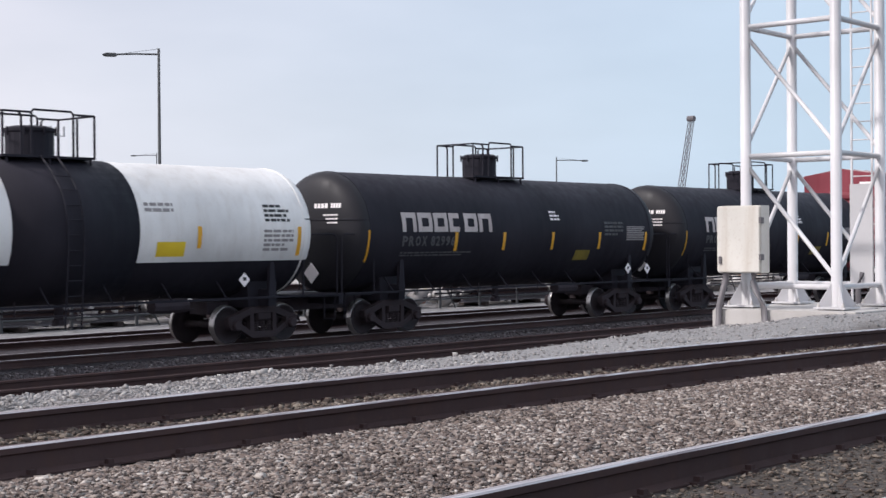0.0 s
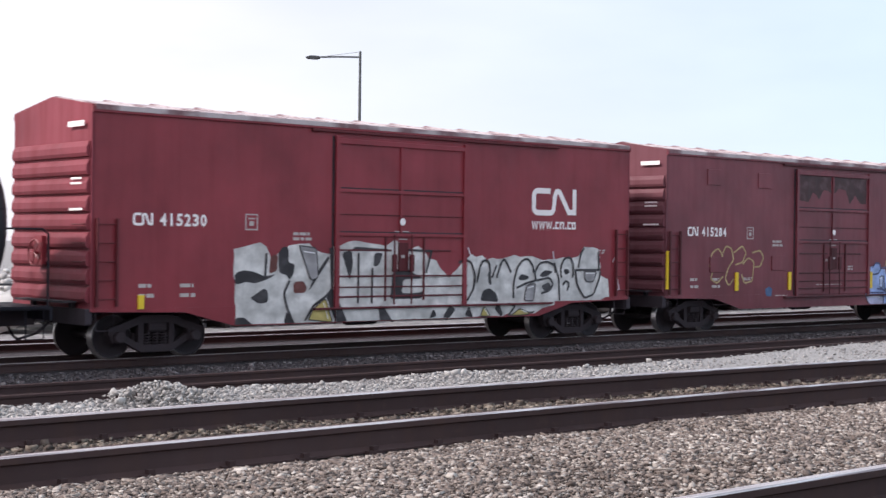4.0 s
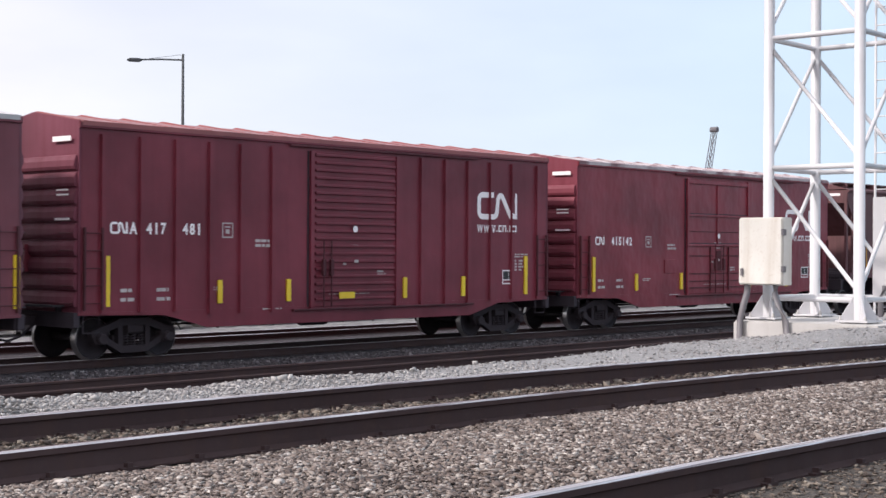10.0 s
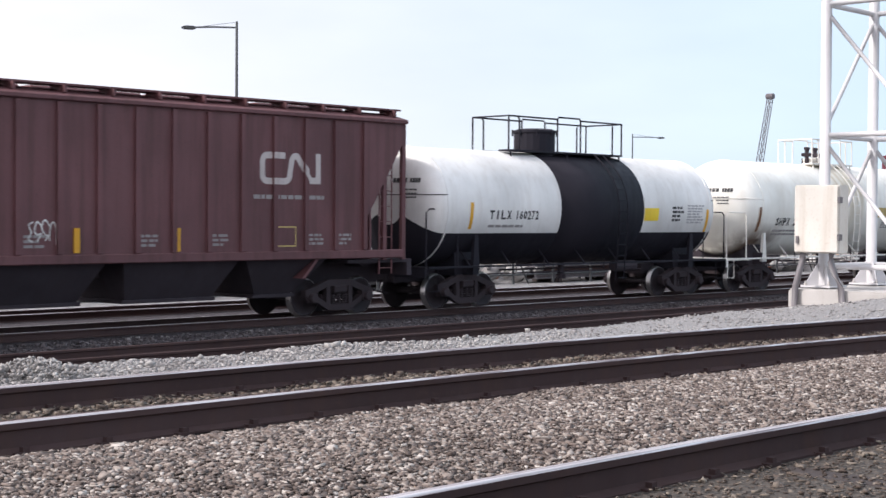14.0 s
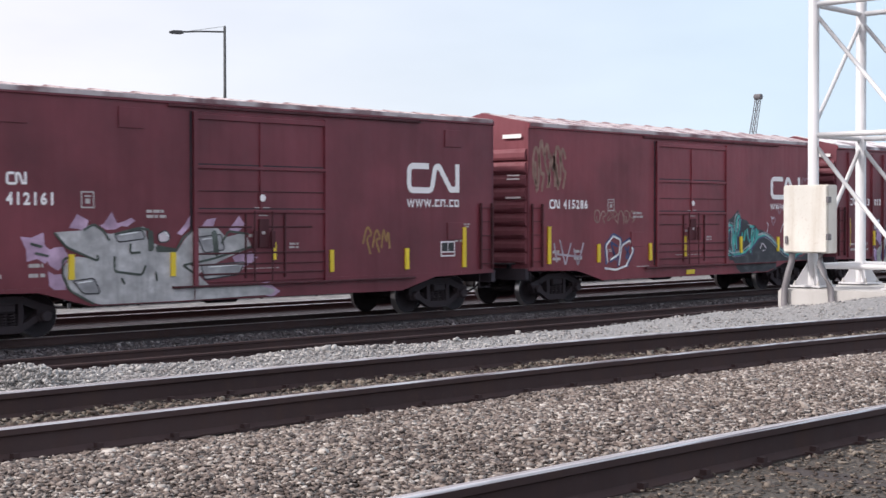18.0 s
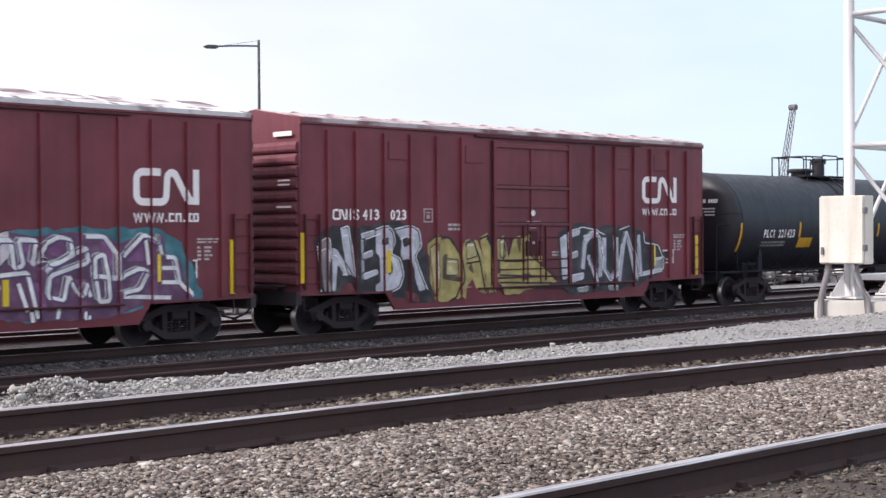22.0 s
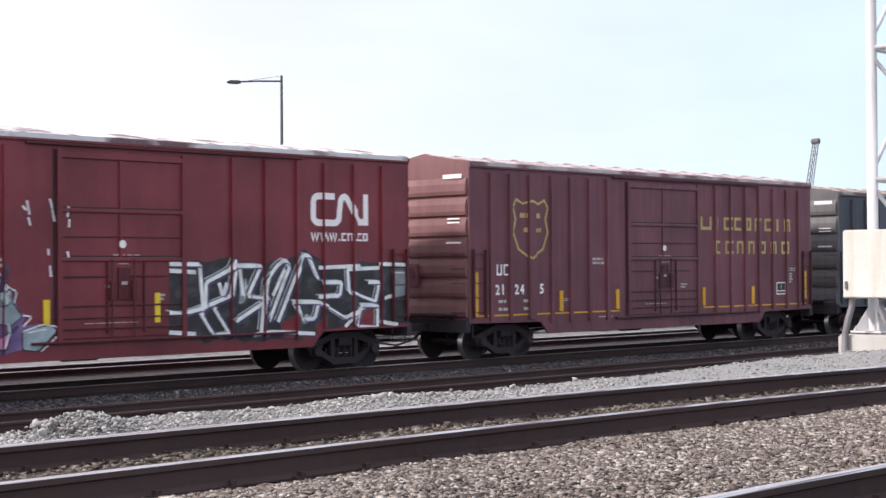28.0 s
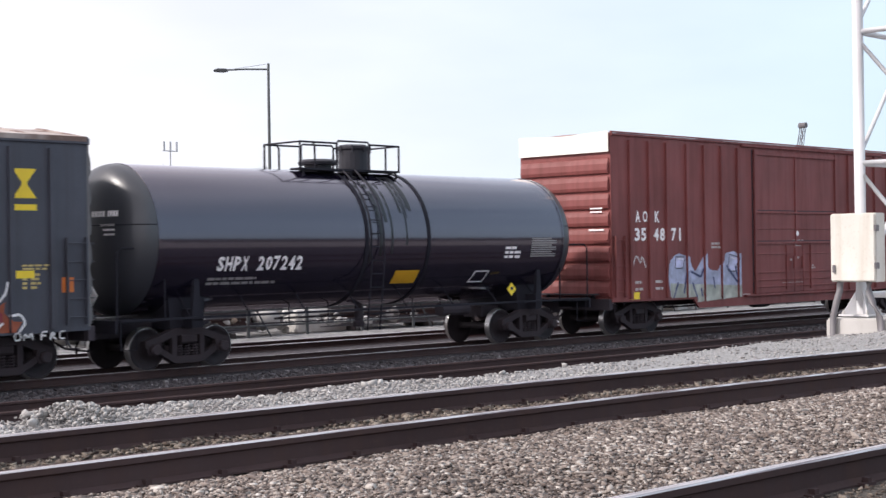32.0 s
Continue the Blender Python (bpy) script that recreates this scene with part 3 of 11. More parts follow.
def tower():
    base = tagged(empty("lattice_tower", TX + TA / 2, TY + TA / 2, TZ), "white painted steel lattice tower with a ladder on a concrete footing", "tower")
    h = TA / 2
    legs = [(-h, -h), (h, -h), (h, h), (-h, h)]
    top = 13.5
    bm = bmesh.new()
    tube(bm, [(0, 0, 0.06), (0, 0, top)], 0.088, 14)
    leg_me = bpy.data.meshes.new("leg")
    bm.to_mesh(leg_me)
    bm.free()
    leg_me.materials.append(M["tower_white"])
    leg_me.polygons.foreach_set("use_smooth", [True] * len(leg_me.polygons))
    for x, y in legs:
        part_of("leg", leg_me, [], base).location = (x, y, 0)
        bm = bmesh.new()
        box(bm, x - 0.27, x + 0.27, y - 0.27, y + 0.27, 0.03, 0.06)
        for a in range(4):
            d = (math.cos(a * math.pi / 2 + math.pi / 4), math.sin(a * math.pi / 2 + math.pi / 4))
            q = (-d[1] * 0.012, d[0] * 0.012)
            pts = [(0.09, 0.06), (0.30, 0.06), (0.30, 0.09), (0.10, 0.42), (0.09, 0.42)]
            va = [bm.verts.new((x + d[0] * u + q[0], y + d[1] * u + q[1], z)) for u, z in pts]
            vb = [bm.verts.new((x + d[0] * u - q[0], y + d[1] * u - q[1], z)) for u, z in pts]
            bm.faces.new(va)
            bm.faces.new(vb[::-1])
            for i in range(5):
                bm.faces.new((va[i], vb[i], vb[(i + 1) % 5], va[(i + 1) % 5]))
        plate = part("base_plate", bm, M["tower_white"], base, "gusseted base plate")
        for a, c in itertools.product((-0.21, 0.21), repeat=2):
            bm = bmesh.new()
            lathe(bm, [(-0.02, 0.016), (0.062, 0.016), (0.062, 0.032), (0.09, 0.032), (0.09, 0.016), (0.13, 0.016), (0.13, 0.0)], "z", 6, centre=(x + a, y + c, 0))
            part("anchor_bolt", bm, M["concrete"], plate)
    levels = [0.37, 2.50, 4.63, 6.76, 8.89, 11.02, 13.1]
    for k, z in enumerate(levels):
        for i in range(4):
            a, c = legs[i], legs[(i + 1) % 4]
            bm = bmesh.new()
            tube(bm, [(*a, z), (*c, z)], 0.045, 10)
            part("ring_strut", bm, M["tower_white"], base, smooth=True)
            if k + 1 < len(levels):
                z1 = levels[k + 1]
                lo, hi = (a, c) if i in (0, 1) else (c, a)
                bm = bmesh.new()
                tube(bm, [(*lo, z + 0.12), (*hi, z1 - 0.12)], 0.035, 10)
                part("diagonal_brace", bm, M["tower_white"], base, smooth=True)
    lad = bmesh.new()
    for x in (-0.67, -0.31):
        tube(lad, [(h - 0.02, x, 0.1), (h - 0.02, x, top)], 0.022, 8)
    ladder = part("ladder", lad, M["tower_white"], base, "narrow steel ladder inside the tower", True)
    z = 0.35
    while z < top:
        bm = bmesh.new()
        tube(bm, [(h - 0.02, -0.67, z), (h - 0.02, -0.31, z)], 0.012, 6)
        part("rung", bm, M["tower_white"], ladder)
        z += 0.305
    bm = bmesh.new()
    box(bm, h - 0.06, h - 0.03, -0.69, -0.29, 0.35, 2.05, 0.008)
    part("ladder_guard", bm, M["tower_white"], base, "flat white climbing guard plate")
    bm = bmesh.new()
    tube(bm, [(h - 0.2, -0.5, 0.05), (h - 0.2, -0.5, 0.35), (h - 0.05, -0.5, 0.55)], 0.05, 8)
    part("cable_gland", bm, M["conduit"], base)
    return base


tower()
bm = bmesh.new()
box(bm, 21.0, 24.1, 9.95, 12.47, 0.75, TZ + 0.01)
bmesh.ops.bevel(bm, geom=bm.edges[:], offset=0.03, segments=2, affect="EDGES")
footing = part("concrete_footing", bm, M["concrete"], None)
tagged(footing, "pale weathered concrete footing under the tower", "footing")
bm = bmesh.new()
box(bm, 24.2, 26.4, 10.2, 12.4, 0.85, TZ - 0.06)
bmesh.ops.bevel(bm, geom=bm.edges[:], offset=0.03, segments=2, affect="EDGES")
tagged(part("concrete_slab", bm, M["concrete"]), "low pale concrete slab beside the tower footing", "slab")


def cabinet():
    """The cream cabinet beside the tower, on two bent conduits."""
    cx, cy, z0, z1 = 21.10, 12.015, 1.87, 2.96
    base = tagged(empty("electrical_cabinet", cx, cy, TZ), "cream painted steel cabinet with stained door on bent conduits", "cabinet")
    bm = bmesh.new()
    box(bm, 0.0, 0.29, -0.395, 0.395, z0 - TZ, z1 - TZ)
    bmesh.ops.bevel(bm, geom=bm.edges[:], offset=0.012, segments=2, affect="EDGES")
    part("case", bm, M["box_cream"], base)
    bm = bmesh.new()
    box(bm, -0.035, -0.003, -0.385, 0.385, z0 - TZ + 0.015, z1 - TZ - 0.015)
    bmesh.ops.bevel(bm, geom=bm.edges[:], offset=0.01, segments=2, affect="EDGES")
    door = part("door", bm, M["box_cream"], base)
    for z in (0.26, 0.85):
        bm = bmesh.new()
        box(bm, -0.055, 0.05, -0.425, -0.39, z0 - TZ + z - 0.05, z0 - TZ + z + 0.05, 0.008)
        part("hinge", bm, M["conduit"], door)
    bm = bmesh.new()
    box(bm, -0.065, -0.035, 0.30, 0.34, z0 - TZ + 0.15, z0 - TZ + 0.27, 0.006)
    part("latch", bm, M["conduit"], door)
    for y, drop in ((0.27, -0.02), (-0.24, 0.33)):
        bm = bmesh.new()
        tube(bm, [(0.05, y, z0 - TZ), (0.03, y, z0 - TZ - 0.14), (-0.06, y - drop * 0.35, 0.28), (-0.15, y - drop * 0.85, 0.04), (-0.17, y - drop, -0.35)], 0.052, 10)
        part("conduit", bm, M["conduit"], base, "dark grey bent conduit", True)
    for z in (0.9, 1.3):
        bm = bmesh.new()
        tube(bm, [(0.28, 0.1, z), (0.50, 0.16, z)], 0.03, 8)
        part("bracket", bm, M["tower_white"], base)


cabinet()

# ---- street lamps, crane and mast behind the yard ----
def street_lamp(x, y, z, foot, reach, turn, label, r=0.10):
    base = tagged(empty("street_lamp", x, y, foot), label, "street lamp", "street lamps")
    base.rotation_euler = (0, 0, radians(turn))
    h = z - foot
    bm = bmesh.new()
    n = 10
    rings = lathe(bm, [(0, r * 1.5), (0.4, r * 1.5), (0.42, r), (h, r * 0.6)], "z", n)
    bm.faces.new(rings[-1])
    part("pole", bm, M["lamp_steel"], base, smooth=True)
    bm = bmesh.new()
    tube(bm, [(0, 0, h - 0.30), (reach * 0.55, 0, h - 0.30), (reach, 0, h - 0.34)], 0.045, 8)
    part("arm", bm, M["lamp_steel"], base)
    bm = bmesh.new()
    tube(bm, [(0.1, 0, h - 0.04), (reach * 0.8, 0, h - 0.28)], 0.010, 5)
    part("stay", bm, M["lamp_steel"], base)
    bm = bmesh.new()
    slab(bm, [(reach - 0.1, h - 0.40), (reach + 0.1, h - 0.46), (reach + 0.55, h - 0.44), (reach + 0.68, h - 0.36), (reach + 0.45, h - 0.27), (reach, h - 0.28)], -0.16, 0.16)
    bmesh.ops.bevel(bm, geom=bm.edges[:], offset=0.03, segments=1, affect="EDGES")
    part("lamp_head", bm, M["lamp_steel"], base)


street_lamp(46.29, 59.0, 12.17, 0.15, 2.1, 143, "tall dark street lamp with one long arm", 0.11)
street_lamp(120.4, 89.4, 10.9, 0.15, 2.6, -46, "distant street lamp with one arm", 0.10)
street_lamp(118, 151, 14.0, 0.15, 2.6, 143, "distant street lamp with one arm", 0.11)


def crane():
    base = tagged(empty("crane", 169.2, 106.6, 0.15), "distant lattice crane boom rising above the train", "crane")
    lean = Vector((1.5, -2.35, 18.6))
    bm = bmesh.new()
    cs = [(-0.42, -0.42), (0.42, -0.42), (0.42, 0.42), (-0.42, 0.42)]

    def at(c, f):
        k = 1 - 0.35 * f
        return Vector((c[0] * k, c[1] * k, 0)) + lean * f

    bm.free()
    for c in cs:
        bm = bmesh.new()
        tube(bm, [at(c, 0), at(c, 1)], 0.05, 6)
        part("chord", bm, M["far_steel"], base)
    bm = bmesh.new()
    for i in range(20):
        for j in range(4):
            a, c = cs[j], cs[(j + 1) % 4]
            tube(bm, [at(a, i / 20), at(c, (i + 1) / 20)], 0.03, 5)
            tube(bm, [at(a, (i + 1) / 20), at(c, (i + 1) / 20)], 0.03, 5)
    tagged(part("lacing", bm, M["far_steel"], base), kind="stuff")
    bm = bmesh.new()
    tube(bm, [lean + Vector((-0.1, -0.5, -0.1)), lean + Vector((-0.1, 0.5, -0.1))], 0.38, 14)
    part("boom_head", bm, M["far_steel"], base, "sheave head of the boom")


crane()
base = tagged(empty("radio_mast", 84.6, 123.8, 0.15), "distant slim pole with small antennas", "mast")
bm = bmesh.new()
tube(bm, [(0, 0, 0), (0, 0, 12.9)], 0.07, 8)
part("pole", bm, M["mast_grey"], base)
for dx in (-0.75, 0.0, 0.75):
    bm = bmesh.new()
    box(bm, dx - 0.09, dx + 0.09, -0.07, 0.07, 12.9, 13.9)
    part("antenna", bm, M["mast_grey"], base)
bm = bmesh.new()
tube(bm, [(-0.9, 0, 12.95), (0.9, 0, 12.95)], 0.06, 6)
part("crossbar", bm, M["mast_grey"], base)

# ---- bare trees far off ----
def bare_tree(x, y, tall, seed, label):
    base = tagged(empty("bare_tree", x, y, 0.15), label, "tree", "bare trees far off")
    g2 = random.Random(seed)
    bark = M["far_bark"]
    trunk = bmesh.new()
    tube(trunk, [(0, 0, -0.1), (0.1, 0, tall * 0.25), (0.0, 0.1, tall * 0.45)], 0.16, 7)
    part("trunk", trunk, bark, base)
    twigs = bmesh.new()

    def grow(p, d, length, r, depth):
        q = p + d * length
        tube(twigs, [p, (p + q) / 2 + Vector((g2.uniform(-1, 1), g2.uniform(-1, 1), 0)) * length * 0.06, q], r, 4)
        if depth:
            for _ in range(3 if depth > 1 else 4):
                e = (d + Vector((g2.uniform(-1, 1), g2.uniform(-1, 1), g2.uniform(-0.2, 0.6))) * 0.62).normalized()
                grow(p + d * length * g2.uniform(0.55, 1.0), e, length * g2.uniform(0.6, 0.8), r * 0.6, depth - 1)

    for i in range(5):
        limb = bmesh.new()
        a = i * 1.257 + g2.uniform(-0.3, 0.3)
        p = Vector((0, 0.05, tall * (0.26 + 0.04 * i)))
        d = Vector((math.cos(a) * 0.6, math.sin(a) * 0.6, 0.85)).normalized()
        q = p + d * tall * 0.22
        tube(limb, [p, q], 0.08, 5)
        part("limb", limb, bark, base)
        grow(q, d, tall * 0.16, 0.045, 3)
    part("crown", twigs, bark, base, "bare grey twigs", kind="stuff")


M["far_bark"] = paint("hazy_grey_bark", (0.40, 0.37, 0.38), 0.9, 0.3, 28)
for tx, ty, th, ts in ((82.5, 126.8, 12.6, 1), (88.0, 121.5, 10.5, 2), (78.0, 131.0, 11.5, 3), (95.5, 116.5, 9.5, 4)):
    bare_tree(tx, ty, th, ts, "leafless tree seen faintly far behind the yard")

# ---- fence and piles of debris behind the yard ----
def fence(y, x0, x1):
    base = tagged(empty("pipe_fence", 0, y, -0.15), "dark pipe fence along the far side of the yard", "fence")
    x = x0
    i = 0
    while x < x1:
        bm = bmesh.new()
        tube(bm, [(x, 0, 0), (x, 0, 1.45)], 0.055, 6)
        part("post", bm, M["lamp_steel"], base)
        if i % 3 == 0:
            bm = bmesh.new()
            tube(bm, [(x, 0, 1.35), (x + 0.9, 0, 0.0)], 0.03, 6)
            part("brace", bm, M["lamp_steel"], base)
        x += 2.4
        i += 1
    for z in (0.35, 0.85, 1.35):
        bm = bmesh.new()
        tube(bm, [(x0, 0, z), (x1, 0, z)], 0.035, 6)
        part("pipe_rail", bm, M["lamp_steel"], base)


fence(37.4, 14, 95)
heaps = []
for k in range(15000):
    x, y = g.uniform(14, 110), g.uniform(38.2, 50)
    hh = 0.9 + 1.1 * max(0, lump(x, y, 0.22, 3)) + 0.6 * lump(x, y, 0.7, 8)
    heaps.append((x, y, max(0, hh * g.uniform(0.2, 1.0)) * (0.45 + 0.05 * (y - 38))))
scatter("debris_heaps", heaps, 0.13, stone_mat("pale_debris", [(0.0, (0.2, 0.19, 0.19)), (0.5, (0.5, 0.49, 0.48)), (0.93, (0.7, 0.69, 0.68)), (0.95, (0.5, 0.16, 0.08)), (1.0, (0.4, 0.36, 0.28))], 3.0,
        dust=(0.45, 0.44, 0.43)), "pale heaps of broken concrete behind the fence", 16, 0.6, 0.6, False)
for i in range(6):
    x, y = 31 + i * 11.5 + g.uniform(-2, 2), g.uniform(38.6, 40)
    bm = bmesh.new()
    box(bm, -1.3, 1.3, -0.4, 0.4, 0, 0.8)
    bmesh.ops.bevel(bm, geom=bm.edges[:], offset=0.06, segments=1, affect="EDGES")
    blk = part("concrete_block", bm, M["concrete"])
    blk.location, blk.rotation_euler = (x, y, -0.21), (0, 0, g.uniform(-0.3, 0.3))
    tagged(blk, "pale concrete block beside the fence", "concrete block", "blocks by the fence")

def beam_stack(x, y, turn, label):
    """Old rails and beams piled on bearers."""
    base = tagged(empty("beam_stack", x, y, -0.19), label, "steel stack", "steel stacks by the fence")
    base.rotation_euler = (0, 0, turn)
    g2 = random.Random(int(x * 10))
    for bx in (-1.8, 1.8):
        bm = bmesh.new()
        box(bm, bx - 0.1, bx + 0.1, -0.7, 0.7, 0.0, 0.16, 0.02)
        part("bearer", bm, M["tie"], base)
    for k, z in enumerate((0.16, 0.40, 0.64, 0.88)):
        for yy in (-0.42, 0.0, 0.42):
            if k < 3 or g2.random() < 0.5:
                bm = bmesh.new()
                a, b = -3.0 + g2.uniform(-0.6, 0.6), 3.0 + g2.uniform(-0.6, 0.6)
                prism(bm, [(yy - 0.12, z), (yy + 0.12, z), (yy + 0.12, z + 0.03), (yy + 0.03, z + 0.05), (yy + 0.03, z + 0.17), (yy + 0.12, z + 0.19), (yy + 0.12, z + 0.22), (yy - 0.12, z + 0.22), (yy - 0.12, z + 0.19), (yy - 0.03, z + 0.17), (yy - 0.03, z + 0.05), (yy - 0.12, z + 0.03)], a, b)
                part("beam", bm, M["far_steel"] if (k + int(yy * 10)) % 3 else M["rust_rail"], base)


for bx, by, bt in ((26.5, 38.7, 0.05), (35.5, 39.0, -0.04), (48.0, 38.6, 0.03), (62.0, 39.2, 0.0), (78.0, 38.8, 0.06)):
    beam_stack(bx, by, bt, "stack of old rusty steel beams on wooden bearers")

# ---- running gear, shared by all cars ----
WHEEL_R, BASE = 0.457, 0.89
bm = bmesh.new()
prof = [(0.68, 0.10), (0.70, 0.13), (0.715, 0.33), (0.69, 0.37), (0.69, 0.44), (0.70, 0.485), (0.725, 0.485), (0.735, 0.462), (0.83, 0.452), (0.835, 0.44),
        (0.835, 0.385), (0.79, 0.36), (0.775, 0.17), (0.84, 0.14), (0.845, 0.09), (1.02, 0.08), (1.02, 0.0)]
for s in (1, -1):
    lathe(bm, [(t * s, r) for t, r in prof], "y", 28)
lathe(bm, [(-0.69, 0.085), (0, 0.075), (0.69, 0.085)], "y", 12)
for a in range(6):
    c, s = math.cos(a * math.pi / 3), math.sin(a * math.pi / 3)
    for y in (-1.03, 1.03):
        tube(bm, [(c * 0.055, y - 0.01, s * 0.055), (c * 0.055, y + 0.01, s * 0.055)], 0.012, 5)
bmesh.ops.recalc_face_normals(bm, faces=bm.faces[:])
WHEELSET = bpy.data.meshes.new("wheelset")
bm.to_mesh(WHEELSET)
bm.free()
for k in ("wheel", "tread"):
    WHEELSET.materials.append(M[k])
for p in WHEELSET.polygons:
    c = p.center
    r = math.hypot(c.x, c.z)
    p.use_smooth = True
    p.material_index = 1 if r > 0.42 and 0.71 < abs(c.y) < 0.85 else 0


def frame_mesh():
    bm = bmesh.new()
    up = [(-1.10, 0.55), (-0.78, 0.64), (-0.36, 0.80), (0.36, 0.80), (0.78, 0.64), (1.10, 0.55)]
    for (x0, z0), (x1, z1) in zip(up, up[1:]):
        slab(bm, [(x0, z0 - 0.07), (x1, z1 - 0.07), (x1, z1 + 0.09), (x0, z0 + 0.09)], -0.09, 0.09)
    low = [(-0.80, 0.47), (-0.36, 0.22), (0.36, 0.22), (0.80, 0.47)]
    for (x0, z0), (x1, z1) in zip(low, low[1:]):
        slab(bm, [(x0, z0 - 0.08), (x1, z1 - 0.08), (x1, z1 + 0.07), (x0, z0 + 0.07)], -0.085, 0.085)
    for s in (-1, 1):
        slab(bm, [(s * 0.36 - 0.06, 0.2), (s * 0.36 + 0.06, 0.2), (s * 0.36 + 0.06, 0.84), (s * 0.36 - 0.06, 0.84)], -0.08, 0.08)
        slab(bm, [(s * BASE - 0.17, 0.42), (s * BASE - 0.12, 0.33), (s * BASE + 0.12, 0.33), (s * BASE + 0.17, 0.42), (s * BASE + 0.17, 0.62), (s * BASE - 0.17, 0.62)], -0.10, 0.08)
    me = bpy.data.meshes.new("side_frame")
    bm.to_mesh(me)
    bm.free()
    me.materials.append(M["truck"])
    return me


SIDE_FRAME = frame_mesh()
bm = bmesh.new()
tube(bm, [(0.075 * math.cos(i * 0.9), 0.075 * math.sin(i * 0.9), 0.28 + 0.0085 * i) for i in range(30)], 0.020, 5)
SPRING = bpy.data.meshes.new("spring")
bm.to_mesh(SPRING)
bm.free()
SPRING.materials.append(M["truck"])
bm = bmesh.new()
box(bm, -0.2, 0.2, -1.15, 1.15, 0.54, 0.76, 0.05)
box(bm, -0.28, 0.28, -0.28, 0.28, 0.74, 0.86, 0.02)
for s in (-1, 1):
    box(bm, s * 0.42 - 0.05, s * 0.42 + 0.05, -0.95, 0.95, 0.40, 0.52, 0.02)
BOLSTER = bpy.data.meshes.new("truck")
bm.to_mesh(BOLSTER)
bm.free()
BOLSTER.materials.append(M["truck"])
bm = bmesh.new()
lathe(bm, [(-0.13, 0.0), (-0.13, 0.10), (-0.10, 0.125), (0.05, 0.125)], "y", 12)
CAP = bpy.data.meshes.new("bearing_cap")
bm.to_mesh(CAP)
bm.free()
CAP.materials.append(M["truck"])
WHEELS = {-1: [], 1: []}


def trucks(car, centres):
    for c in centres:
        t = part_of("truck", BOLSTER, [], car, "grimy two-axle freight truck")
        t.location = (c, 0, 0)
        for y in (-1.02, 1.02):
            o = part_of("side_frame", SIDE_FRAME, [], t)
            o.location = (0, y, 0)
            for x in (-0.2, 0.0, 0.2):
                part_of("spring", SPRING, [], t).location = (x, y, 0)
        for s in (-1, 1):
            w = part_of("wheelset", WHEELSET, [], t, "steel wheels with polished treads on one axle")
            w.location = (s * BASE, 0, WHEEL_R)
            WHEELS[s].append(w)
            for y in (-1, 1):
                o = part_of("bearing_cap", CAP, [], t)
                o.location, o.rotation_euler = (s * BASE, y * 1.10, WHEEL_R), (0, 0, 0 if y < 0 else math.pi)


def couplers(car, half, reach, z=0.86):
    for s in (-1, 1):
        bm = bmesh.new()
        box(bm, *sorted((s * (half - 0.6), s * (half + reach - 0.28))), -0.09, 0.09, z - 0.09, z + 0.09, 0.02)
        slab(bm, [(s * (half + reach - 0.3), z - 0.16), (s * (half + reach + 0.02), z - 0.16), (s * (half + reach + 0.05), z), (s * (half + reach + 0.02), z + 0.16), (s * (half + reach - 0.3), z + 0.16)], -0.06 - 0.04 * s, 0.10 - 0.04 * s)
        part("coupler", bm, M["truck"], car, "rusty knuckle coupler")
        bm = bmesh.new()
        pts = [(s * (half - 0.1), 0.22, z - 0.05), (s * (half + reach * 0.4), 0.2, z - 0.35), (s * (half + reach), 0.08, z - 0.45)]
        tube(bm, pts, 0.028, 6)
        part("air_hose", bm, M["under"], car)


# ---- painted marks on car sides ----
PAINTS = {}


def sprayed_paint(name, rgb, seed):
    """Spray paint on weathered steel: cloudy passes of the can, dust, runs and scuffed spots."""
    m, n, l, b = material(name, 0.5)
    b.inputs["Specular IOR Level"].default_value = 0.4
    co = n.new("ShaderNodeTexCoord").outputs["Object"]
    cloud = noise_node(n, l, co, 2.6, 4, (1, 1, 1.3), seed)
    run = noise_node(n, l, co, 1.0, 5, (9.0, 9.0, 0.7), seed + 4)
    scuff = noise_node(n, l, co, 15, 5, (1, 1, 0.6), seed + 9)
    col = ramp_node(n, l, cloud, [(0.32, tuple(c * 0.72 for c in rgb)), (0.52, rgb), (0.70, tuple(min(1, c * 1.25 + 0.035) for c in rgb))])
    col = mix_node(n, l, ramp_node(n, l, run, [(0.54, (0, 0, 0)), (0.80, (0.45, 0.45, 0.45))]), col, tuple(c * 0.5 + 0.03 for c in rgb))
    col = mix_node(n, l, ramp_node(n, l, scuff, [(0.64, (0, 0, 0)), (0.76, (0.5, 0.5, 0.5))]), col, tuple(c * 0.45 + k for c, k in zip(rgb, (0.075, 0.03, 0.033))))
    l.new(col, b.inputs["Base Color"])
    return m


def spray(rgb):
    key = tuple(round(c, 3) for c in rgb)
    if key not in PAINTS:
        PAINTS[key] = sprayed_paint("spray_paint", rgb, 30 + len(PAINTS) * 1.7)
    return PAINTS[key]


